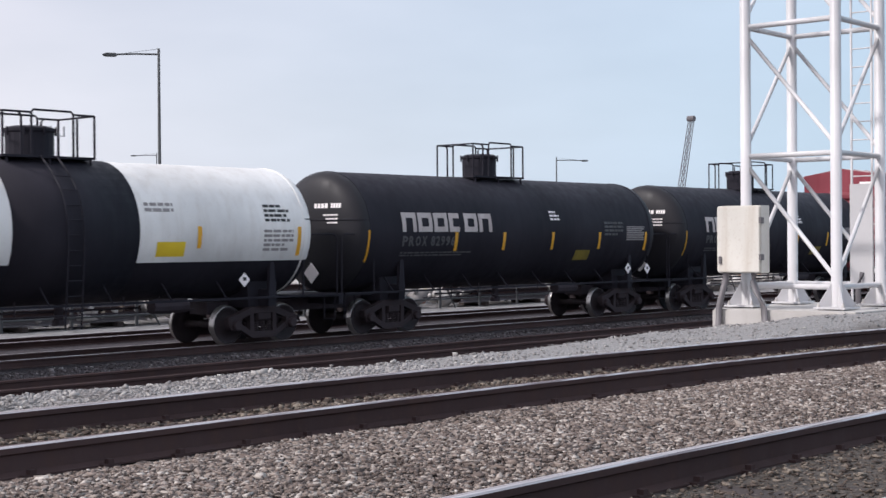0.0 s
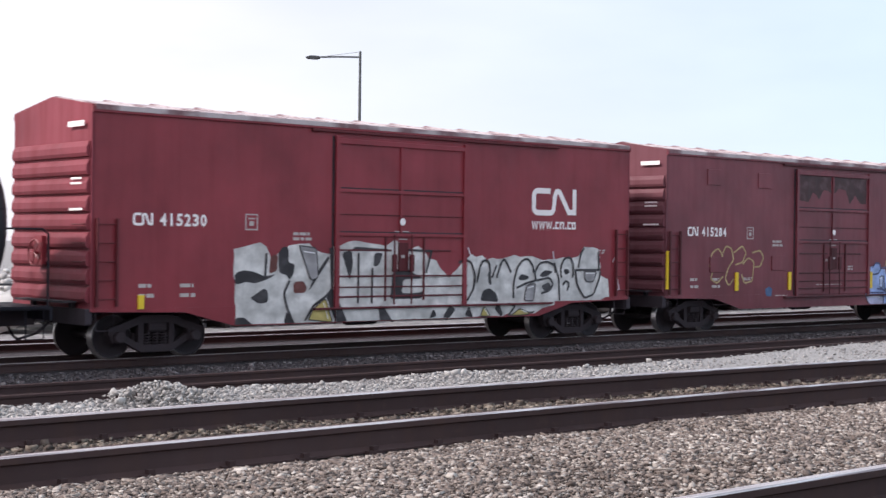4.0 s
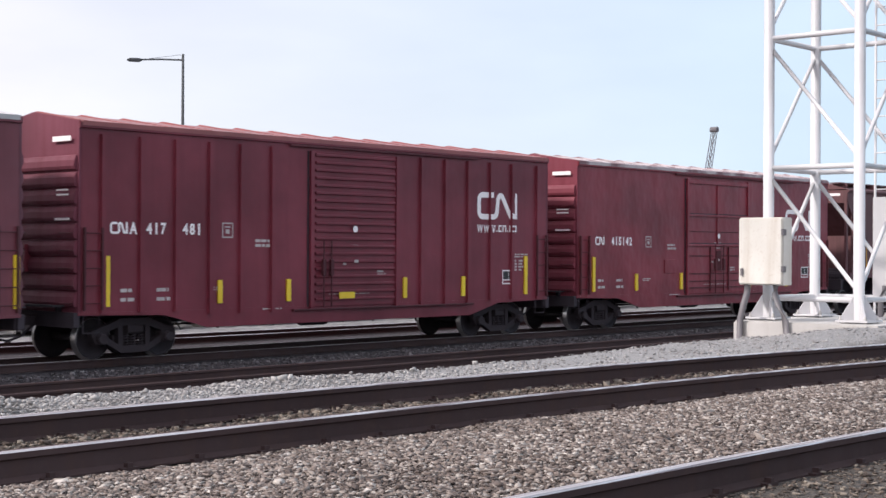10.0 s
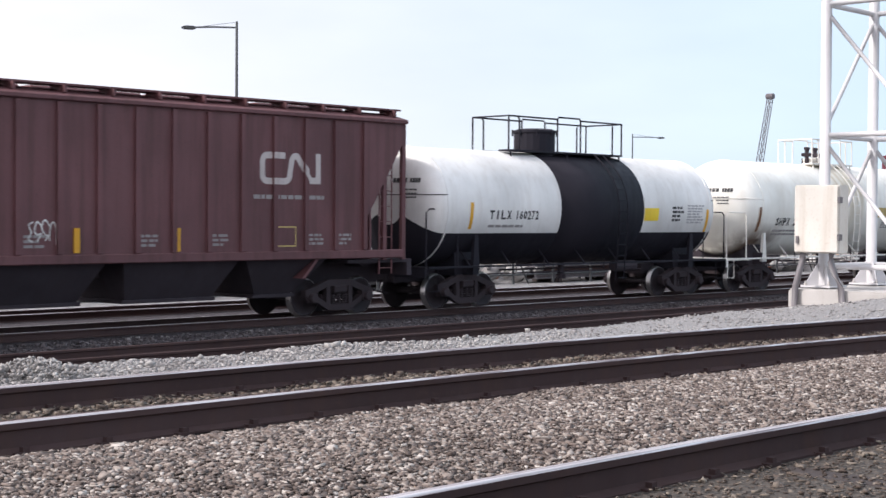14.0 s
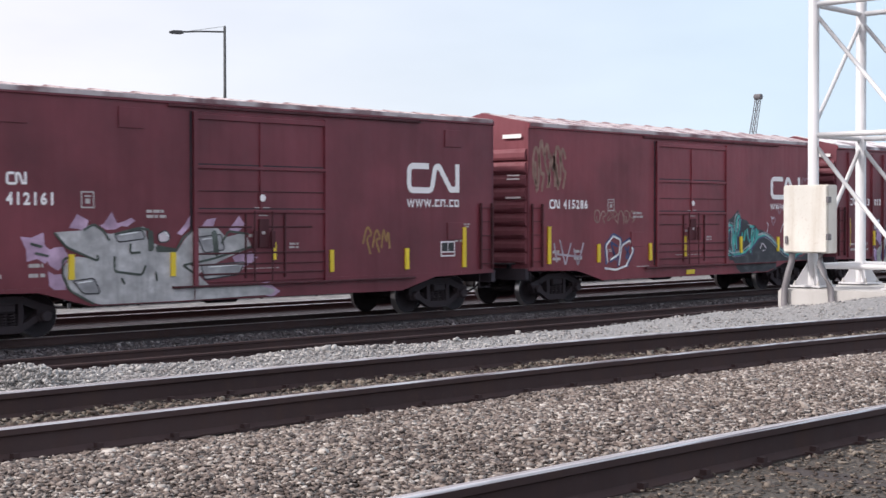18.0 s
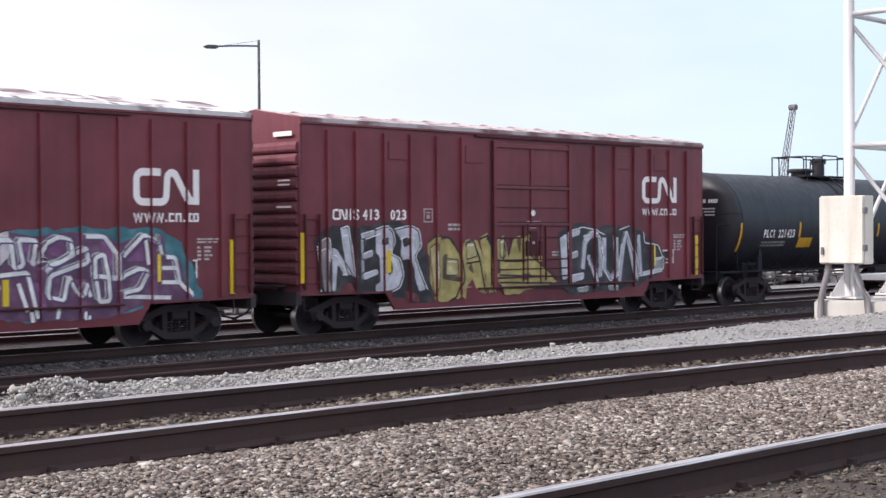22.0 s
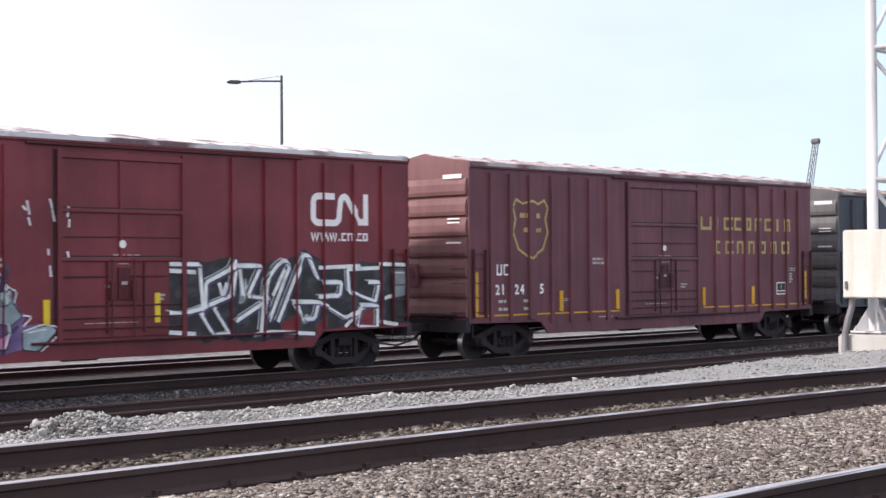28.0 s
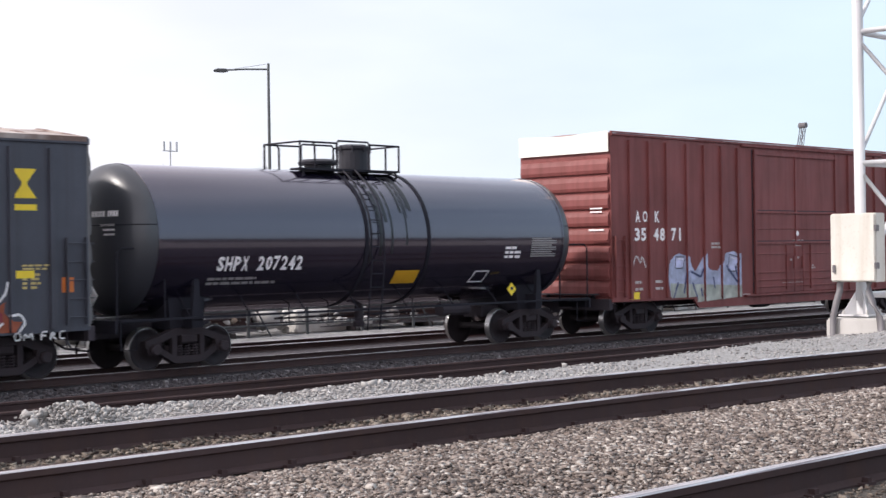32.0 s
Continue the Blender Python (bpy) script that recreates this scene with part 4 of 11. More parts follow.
def wrap(bm, y, steps_out):
    """Press a flat mark onto the side: where a post or door stands proud, the mark lies on it."""
    for v in bm.verts:
        v.co.y += y
    for a, b, _ in steps_out:
        for x in (a, b):
            bmesh.ops.bisect_plane(bm, geom=bm.verts[:] + bm.edges[:] + bm.faces[:], plane_co=(x, 0, 0), plane_no=(1, 0, 0))
    for a, b, d in steps_out:
        fs = [f for f in bm.faces if a < f.calc_center_median().x < b]
        if fs:
            got = bmesh.ops.split(bm, geom=fs)
            for v in {v for f in got["geom"] if isinstance(f, bmesh.types.BMFace) for v in f.verts}:
                v.co.y -= d
    return bm


def cn_mark(car, x0, x1, z0, z1, mat, y, steps_out=()):
    """The railway's emblem as one bent white band."""
    w, h = x1 - x0, z1 - z0
    t = h * 0.20
    k = t / 2
    r = h * 0.2
    p = [(x0 + w * 0.41, z1 - k)]
    p += [(x0 + k + r + a, z1 - k - r + b) for a, b in arc(0, 0, r, 90, 180)]
    p += [(x0 + k + r + a, z0 + k + r + b) for a, b in arc(0, 0, r, 180, 270)]
    p += [(x0 + w * 0.40 + a, z0 + k + r + b) for a, b in arc(0, 0, r, 270, 345)]
    p += [(x0 + w * 0.58 + a * 0.8, z1 - k - r + b) for a, b in arc(0, 0, r, 165, 30)]
    p += [(x0 + w * 0.84 - 0.02, z0 + k * 1.4), (x0 + w - k, z0 + k * 1.4), (x0 + w - k, z1)]
    bm = bmesh.new()
    ribbon(bm, p, t)
    wrap(bm, y, steps_out)
    part("emblem", bm, mat, car, "white rounded emblem band")


def print_lines(bm, x0, x1, z0, z1, rows, seed, y=0.0):
    """Writing too small to read: rows of word-long bars."""
    g2 = random.Random(seed)
    rh = (z1 - z0) / rows
    for r in range(rows):
        x, end = x0, x1 - (x1 - x0) * g2.choice((0.0, 0.0, 0.12, 0.3))
        while x < end - 0.03:
            w = min(g2.uniform(0.09, 0.26), end - x)
            bar(bm, x, x + w, z0 + (r + 0.22) * rh, z0 + (r + 0.80) * rh, y)
            x += w + g2.uniform(0.025, 0.05)


def dashes(car, name, x0, x1, z0, z1, mat, y, label="", rows=1, seed=1):
    bm = bmesh.new()
    print_lines(bm, x0, x1, z0, z1, rows, seed, y)
    part(name, bm, mat, car, label, kind="stuff")


def spread_out(text, x0, x1):
    """Each character of a line with its place from x0 to x1."""
    step = (x1 - x0 + 0.2 * (x1 - x0) / len(text)) / len(text)
    for i, ch in enumerate(text):
        if ch != " ":
            a = x0 + i * step
            yield ch, (a + step * 0.26, a + step * 0.54) if ch in "1I" else (a, a + step * 0.80)


def word(car, text, x0, z0, z1, mat, y, x1=None, label="", steps_out=()):
    for ch, (a, b) in spread_out(text, x0, x1):
        near = [q for q in steps_out if q[1] > a and q[0] < b]
        bm = word_bm(ch, a, z0, z1, b, 0.0)
        part("lettering", wrap(bm, y, near), mat, car, label or "painted character")


def block_shape(bm, kind, a, w, z0, z1, t):
    """A plain bracket-like block of a company's lettering."""
    h = t / 2
    lo, hi, bot, top = a + h, a + w - h, z0 + h, z1 - h
    if kind == "i" or w < 2 * t:
        bar(bm, a, a + w, z0, z1)
    elif kind == "o":
        ribbon(bm, [(lo, bot), (hi, bot), (hi, top), (lo, top)], t, 0, True)
    elif kind == "c":
        ribbon(bm, [(hi + h, top), (lo, top), (lo, bot), (hi + h, bot)], t)
    elif kind == "n":
        ribbon(bm, [(lo, z0), (lo, top), (hi, top), (hi, z0)], t)
    else:
        ribbon(bm, [(lo, z1), (lo, bot), (hi, bot), (hi, z1)], t)


def letter_blocks(car, places, z0, z1, mat, y, kinds="ncuoncuo", thick=0.26, name="lettering", label="painted letter block", steps_out=()):
    """Company letters as plain blocks: places are (start, width)."""
    for (a, w), kind in zip(places, itertools.cycle(kinds)):
        bm = bmesh.new()
        block_shape(bm, kind, a, w, z0, z1, min(w, z1 - z0) * thick)
        wrap(bm, y, [q for q in steps_out if q[1] > a and q[0] < a + w])
        part(name, bm, mat, car, label)


ARCH = [(0.08, 0.0), (0.10, 0.7), (0.5, 1.0), (0.9, 0.7), (0.92, 0.0)]
LOOPS = [[(0, 0.1), (0.2, 0.95), (0.55, 0.25), (0.7, 0.9), (1, 0.15)], [(0.95, 0.75), (0.45, 1), (0.02, 0.6), (0.5, 0.35), (0.98, 0.4), (0.5, 0)],
         [(0.05, 0.3), (0.4, 1), (0.95, 0.6), (0.35, 0.5), (0.75, 0.02)], [(0.5, 0.05), (0.02, 0.35), (0.25, 0.95), (0.85, 0.9), (0.98, 0.3), (0.55, 0.0), (0.4, 0.5)],
         [(0.9, 0.95), (0.2, 0.7), (0.75, 0.45), (0.1, 0.1), (0.95, 0.1)], ARCH, [(0.02, 0.55), (0.5, 0.98), (0.98, 0.6), (0.55, 0.1), (0.1, 0.3), (0.6, 0.6)]]


def rounded(pts, times=1):
    for _ in range(times):
        q = [pts[0]]
        for a, b in zip(pts, pts[1:]):
            q += [(a[0] * 0.75 + b[0] * 0.25, a[1] * 0.75 + b[1] * 0.25), (a[0] * 0.25 + b[0] * 0.75, a[1] * 0.25 + b[1] * 0.75)]
        pts = q + [pts[-1]]
    return pts


def clip(bm, deep):
    """Cut away what would hang below the side sill."""
    for co, no in (((5.1, 0, 0), (1, 0, 0)), ((-5.1, 0, 0), (1, 0, 0)), ((0, 0, 1.0), (0, 0, 1)), ((0, 0, deep), (0, 0, 1))):
        bmesh.ops.bisect_plane(bm, geom=bm.verts[:] + bm.edges[:] + bm.faces[:], plane_co=co, plane_no=no)
    gone = []
    for f in bm.faces:
        c = f.calc_center_median()
        if c.z < deep or (c.z < 1.0 and abs(c.x) > 5.1):
            gone.append(f)
    bmesh.ops.delete(bm, geom=gone, context="FACES")
    return bm


def patch(car, ring, rgb, steps_out=(), off=0.0025, name="graffiti", label="sprayed patch", y=-HALF):
    bm = bmesh.new()
    bm.faces.new([bm.verts.new((a, 0, z)) for a, z in ring])
    lo, hi = min(a for a, _ in ring), max(a for a, _ in ring)
    part(name, wrap(bm, y - off, [q for q in steps_out if q[1] > lo and q[0] < hi]), spray(rgb), car, label)


def stroke(car, pts, width, rgb, steps_out=(), off=0.0065, label="sprayed line", y=-HALF, soft=2):
    bm = bmesh.new()
    ribbon(bm, rounded(pts, soft), width)
    part("graffiti", wrap(bm, y - off, steps_out), spray(rgb), car, label)


def scribble(car, x0, x1, z0, z1, rgb, seed=1, w=0.045, count=5, y=-HALF, steps_out=(), loops=2):
    """A thin sprayed tag: a few looping lines."""
    g2 = random.Random(seed)
    bm = bmesh.new()
    lw = (x1 - x0) / count
    for i in range(count):
        a = x0 + i * lw
        pts = [(a + lw * (1.1 * u), z0 + (z1 - z0) * v) for u, v in g2.choice(LOOPS)]
        pts = [(p[0] + g2.uniform(-0.1, 0.1) * lw, p[1] + g2.uniform(-0.1, 0.1) * (z1 - z0)) for p in pts]
        ribbon(bm, rounded(pts, loops), w)
    wrap(bm, y - 0.006, steps_out)
    part("tag", bm, spray(rgb), car, "thin sprayed scribble")


def strips(car, places, mat, y, steps_out=(), w=0.13):
    """Upright reflective strips: (x, bottom, top)."""
    for x, a, b in places:
        d = sum(e for p, q, e in steps_out if p < x < q)
        bm = bmesh.new()
        box(bm, x - w / 2, x + w / 2, y - d - 0.042, y - d + 0.002, a, b)
        part("reflector", bm, mat, car, "upright yellow reflective strip")


# ---- sprayed pieces: coats of flat shapes (width 0) and lines, one over the other ----
SPRAY = {
    "silver": (0.634, 0.622, 0.61), "ink": (0.038, 0.033, 0.038), "rust": (0.159, 0.049, 0.043), "mustard": (0.537, 0.439, 0.146), "ash": (0.342, 0.329, 0.342), "blush": (0.671, 0.586, 0.634),
    "sky": (0.366, 0.488, 0.83), "pale_sky": (0.512, 0.598, 0.85), "lilac_mist": (0.512, 0.512, 0.708), "olive": (0.072, 0.072, 0.073), "navy": (0.061, 0.073, 0.183), "ochre": (0.488, 0.366, 0.171),
    "steel": (0.293, 0.329, 0.354), "pale_steel": (0.512, 0.561, 0.586), "bone": (0.86, 0.84, 0.86), "smoke": (0.439, 0.366, 0.415), "orchid": (0.50, 0.33, 0.47), "silver_mist": (0.464, 0.445, 0.451),
    "plum": (0.072, 0.085, 0.072), "soot": (0.05, 0.047, 0.055), "fog": (0.366, 0.39, 0.427), "teal": (0.072, 0.439, 0.403), "mint": (0.439, 0.586, 0.573), "moss_grey": (0.415, 0.427, 0.378),
    "lilac": (0.464, 0.305, 0.512), "bone_pink": (0.659, 0.586, 0.634), "pale_mint": (0.439, 0.512, 0.488), "slate": (0.098, 0.072, 0.183), "maroon": (0.183, 0.043, 0.055),
    "deep_teal": (0.061, 0.195, 0.244), "aubergine": (0.159, 0.073, 0.146), "mulberry": (0.244, 0.098, 0.232), "chrome": (0.573, 0.561, 0.634), "gold_dust": (0.464, 0.378, 0.134),
    "straw": (0.549, 0.464, 0.22), "umber": (0.11, 0.073, 0.049), "crimson": (0.451, 0.037, 0.061), "dark_red": (0.232, 0.03, 0.043), "rose": (0.549, 0.293, 0.317),
    "ice": (0.464, 0.61, 0.647), "sea": (0.159, 0.378, 0.342), "azure": (0.085, 0.317, 0.61), "pale_azure": (0.305, 0.549, 0.756), "violet": (0.19, 0.115, 0.27), "blue_grey": (0.354, 0.427, 0.476),
    "fern": (0.366, 0.512, 0.342), "pink_haze": (0.525, 0.256, 0.427), "pale_lilac": (0.573, 0.488, 0.61), "midnight": (0.061, 0.043, 0.098), "iris": (0.183, 0.146, 0.39),
    "chalk": (0.93, 0.93, 0.93), "oxblood": (0.091, 0.037, 0.055), "jade": (0.195, 0.5, 0.439), "cobalt": (0.072, 0.207, 0.537), "blue_ice": (0.366, 0.512, 0.732), "lichen": (0.512, 0.488, 0.22),
    "rust_orange": (0.317, 0.079, 0.037), "rust_light": (0.415, 0.072, 0.043), "lavender": (0.415, 0.439, 0.598),
}


def coat(car, st, layer, colour, width, *shapes):
    """One colour of a sprayed piece: shapes of points (along the car, height)."""
    whole = bmesh.new()
    for i, pts in enumerate(shapes):
        bm = bmesh.new()
        if width:
            ribbon(bm, softened(pts, False), width)
        else:
            bm.faces.new([bm.verts.new((a, 0, z)) for a, z in (softened(pts) if layer else frayed(pts))])
            bm.normal_update()
            bmesh.ops.triangulate(bm, faces=bm.faces[:])
        lo, hi = min(v.co.x for v in bm.verts), max(v.co.x for v in bm.verts)
        wrap(clip(bm, 0.66), -HALF - 0.004 - 0.0034 * layer - 0.0007 * (i % 4), [q for q in st if q[1] > lo and q[0] < hi])
        me = bpy.data.meshes.new("coat")
        bm.to_mesh(me)
        bm.free()
        whole.from_mesh(me)
        bpy.data.meshes.remove(me)
    part("graffiti", whole, spray(SPRAY[colour]), car, "sprayed " + colour.replace("_", " ") + (" lines" if width else " shapes"), kind="stuff")
    if width > 0.08:
        coat(car, st, layer + 0.3, "slate", 0.03, *[[(q[0] + 0.075, q[1] - 0.06) for q in r] for r in shapes if len(r) > 2])
        coat(car, st, layer - 0.4, "pale_steel", 0.028, *[[(q[0] - 0.10, q[1] + 0.05) for q in r] for r in shapes if len(r) > 3])
    if not width and layer > 0 and sum(SPRAY[colour]) > 0.85:
        letters = [r for r in shapes if 0.03 < ring_area(r) < 1.6]
        if letters:
            coat(car, st, layer + 0.25, "ink", 0.028, *[r + [r[0]] for r in letters])
            coat(car, st, layer + 0.45, "chalk", 0.024, *[shine(r) for r in letters])


def ring_area(r):
    return abs(sum(r[i - 1][0] * r[i][1] - r[i][0] * r[i - 1][1] for i in range(len(r)))) / 2


def shine(r):
    """A bright line inside a letter, along its upper edge."""
    cx, cz = sum(q[0] for q in r) / len(r), sum(q[1] for q in r) / len(r)
    inner = [(cx + (q[0] - cx) * 0.66, cz + (q[1] - cz) * 0.66) for q in r]
    first = max(range(len(r)), key=lambda i: inner[i][1] - 0.4 * inner[i][0])
    turn = inner[first:] + inner[:first]
    return turn[:max(2, len(r) // 2)]


def frayed(pts):
    """The uneven rim of an undercoat."""
    g2 = random.Random(int(abs(pts[0][0]) * 1000) + len(pts))
    got = []
    for a, b in zip(pts, pts[1:] + pts[:1]):
        k = max(1, int(math.hypot(b[0] - a[0], b[1] - a[1]) / 0.17))
        for i in range(k):
            q = g2.uniform(-0.055, 0.055)
            got.append((a[0] + (b[0] - a[0]) * i / k + q * 0.5, a[1] + (b[1] - a[1]) * i / k + q))
    return got


def softened(pts, closed=True):
    """A ring, or a line, with its corners cut a little."""
    got = [] if closed else [pts[0]]
    n = len(pts)
    for i in range(n) if closed else range(1, n - 1):
        a, b, c = pts[i - 1], pts[i], pts[(i + 1) % n]
        for p in (a, c):
            d = math.hypot(p[0] - b[0], p[1] - b[1])
            k = min(0.25, 0.045 / max(d, 1e-3))
            got.append((b[0] + (p[0] - b[0]) * k, b[1] + (p[1] - b[1]) * k))
    return got if closed else got + [pts[-1]]


def silver_quest(c, st):
    coat(c, st, 0, "silver", 0, [(-4.57, 2.31), (-3.74, 2.37), (-3.6, 1.97), (-3.46, 2.18), (-3.16, 2.33), (-2.9, 2.41), (-2.41, 2.3), (-2.06, 2.19), (-1.94, 2.36), (-1.41, 2.43), (-0.49, 2.32), (-0.22, 2.5), (0.08, 2.21), (0.46, 2.33), (1.03, 1.98), (1.47, 1.61), (1.88, 1.98), (2.2, 2.16), (2.73, 2.08), (3.43, 2.13), (4.07, 2.11), (4.89, 2.05), (5.39, 2.09), (5.99, 2.19), (6.16, 2.39), (6.69, 2.3), (6.79, 1.85), (6.8, 1.65), (7.12, 1.58), (7.17, 1.11), (6.81, 0.98), (5.41, 0.97), (5.07, 0.88), (4.41, 0.73), (3.61, 0.68), (2.68, 0.64), (1.05, 0.63), (-1.89, 0.6), (-4.55, 0.62)])
    coat(c, st, 1, "ink", 0, [(-4.56, 1.75), (-4.34, 1.82), (-4.06, 1.78), (-3.8, 1.68), (-3.5, 1.73), (-3.71, 1.62), (-4.05, 1.53), (-4.28, 1.57), (-4.45, 1.52), (-4.56, 1.52)],
         [(-4.18, 1.22), (-3.99, 1.32), (-3.82, 1.43), (-3.71, 1.37), (-3.7, 1.13), (-3.93, 1.09)],
         [(-4.55, 0.8), (-4.33, 0.82), (-4.06, 0.63), (-4.55, 0.62)],
         [(-3.46, 2.18), (-3.31, 2.34), (-3.18, 2.3), (-3.18, 1.97), (-3.01, 1.95), (-3.03, 1.75), (-3.15, 1.59), (-3.21, 1.7), (-3.42, 1.75)],
         [(-3.3, 0.66), (-3.21, 0.93), (-2.99, 0.6)],
         [(-2.64, 1.36), (-2.46, 1.69), (-2.1, 2.14), (-2.06, 2.06), (-2.34, 1.72), (-2.58, 1.39)],
         [(-2.15, 1.24), (-1.96, 1.41), (-1.86, 1.18), (-1.57, 0.65), (-1.89, 0.64)],
         [(-1.75, 2.2), (-1.47, 2.26), (-1.43, 1.97), (-1.52, 1.57), (-1.62, 1.86)],
         [(-0.82, 2.2), (-0.56, 2.2), (-0.68, 1.92), (-0.84, 1.88)],
         [(-0.28, 1.74), (0.03, 1.92), (0.4, 1.72), (0.62, 1.62), (1.47, 1.64), (0.06, 1.59), (-0, 1.27), (0.48, 1.27), (0.69, 1.32), (0.62, 1.14), (-0.34, 1.14)],
         [(-0.7, 0.99), (-0.54, 0.99), (-0.26, 0.63), (-0.62, 0.62)],
         [(0.84, 0.66), (0.98, 0.9), (1.1, 0.72)],
         [(1.95, 1.73), (2.03, 1.77), (2.07, 1.61), (2, 1.53)],
         [(2.75, 1.73), (2.86, 1.79), (2.89, 1.42), (2.79, 1.46)],
         [(2.52, 1.05), (2.59, 1.3), (2.82, 1.36), (3.05, 1.23), (3.13, 1.01)],
         [(3.79, 1.6), (3.91, 1.7), (4.2, 1.63), (4.08, 1.54), (3.83, 1.54)],
         [(4.53, 1.66), (4.73, 1.79), (5.03, 1.76), (4.89, 1.66), (4.65, 1.6)],
         [(5.4, 1.79), (5.57, 1.83), (5.65, 1.72), (5.48, 1.66)],
         [(2, 0.7), (2.14, 0.94), (2.3, 0.65)],
         [(2.98, 0.86), (3.13, 0.98), (3.29, 0.73), (3.22, 0.64)],
         [(1.27, 0.68), (1.48, 0.95), (1.7, 0.88), (1.49, 0.65)],
         [(4.6, 1.4), (4.9, 1.49), (4.98, 1.34), (4.73, 1.24)])
    coat(c, st, 2, "rust", 0, [(-3.05, 1.55), (-2.77, 1.58), (-2.67, 1.42), (-2.74, 1.31), (-3.04, 1.31)],
         [(-3.65, 2.13), (-3.46, 2.16), (-3.48, 1.8), (-3.69, 1.73)])
    coat(c, st, 3, "mustard", 0, [(-2.63, 0.72), (-2.51, 0.95), (-2.17, 1.19), (-1.97, 0.65)],
         [(3.53, 0.66), (3.85, 0.84), (4.17, 0.73), (4.41, 0.76), (4.09, 0.68)],
         [(2.52, 0.68), (2.64, 0.93), (2.86, 0.67)])
    coat(c, st, 4, "ash", 0, [(6.17, 1.75), (6.65, 1.75), (6.53, 1.48), (6.23, 1.48)],
         [(-2.9, 2.35), (-2.43, 2.3), (-2.38, 1.64), (-2.58, 1.58)],
         [(4.08, 1.41), (4.4, 1.47), (4.33, 1.02), (4, 1.03)])
    coat(c, st, 5, "ink", 0.055, [(-3.76, 2.18), (-3.78, 1.86), (-3.8, 1.68)],
         [(-3.15, 1.59), (-3.3, 1.31), (-3.21, 0.99), (-3.02, 0.63)],
         [(-2.73, 0.7), (-2.51, 1.03), (-2.15, 1.24), (-1.99, 1.41)],
         [(-2.05, 2.31), (-2, 1.41)],
         [(-1.43, 2.26), (-1.38, 2.31), (-0.42, 2.26)],
         [(-0.88, 1.86), (-0.89, 1.05)],
         [(-1.28, 2.2), (-1.29, 1.06)],
         [(0.19, 2.27), (0.92, 2.25)],
         [(0.89, 2.22), (0.73, 1.74)],
         [(1.76, 1.98), (1.98, 2.06), (2.2, 1.98), (2.33, 1.67), (2.29, 1.36), (2.07, 1.06)],
         [(2.39, 1.49), (2.48, 1.86), (2.58, 2.04), (2.78, 2.02), (2.84, 1.73)],
         [(2.89, 1.61), (3.04, 1.92)],
         [(3.05, 1.61), (3.2, 1.98), (3.3, 2.08), (3.43, 1.92), (3.53, 1.73)],
         [(3.63, 1.1), (3.63, 1.48), (3.75, 1.86), (3.94, 2.05), (4.15, 2.07), (4.31, 1.88), (4.32, 1.73)],
         [(3.73, 1.35), (4.08, 1.47), (4.4, 1.53)],
         [(5.11, 1.72), (5.06, 1.92), (4.8, 2.01), (4.52, 1.96), (4.36, 1.73), (4.4, 1.53), (4.89, 1.6), (5.03, 1.44), (4.9, 1.27), (4.6, 1.21)],
         [(5.06, 1.98), (5.23, 1.59), (5.27, 1.01)],
         [(5.32, 1.59), (5.29, 1.85), (5.43, 2.09), (5.65, 2.12), (5.77, 1.92), (5.74, 1.59)],
         [(5.37, 1.4), (5.49, 1.53), (5.62, 1.43), (5.54, 1.26)],
         [(5.83, 1.79), (5.92, 1.39), (6.19, 1.06), (6.54, 1.16), (6.76, 1.59), (6.79, 1.76)],
         [(5.83, 1.79), (6.79, 1.79)],
         [(5.95, 1.85), (6.03, 2.19), (6.16, 2.36)],
         [(6.74, 1.79), (6.7, 2.26)],
         [(3.45, 0.66), (3.69, 0.91), (3.45, 0.97)])
    coat(c, st, 6, "blush", 0.035, [(7.43, 1.58), (7.53, 1.24), (7.38, 1.31)],
         [(7.24, 1.99), (7.42, 2.19)],
         [(2.17, 2.16), (2.08, 2.35)],
         [(5.05, 2.05), (5, 2.27)])


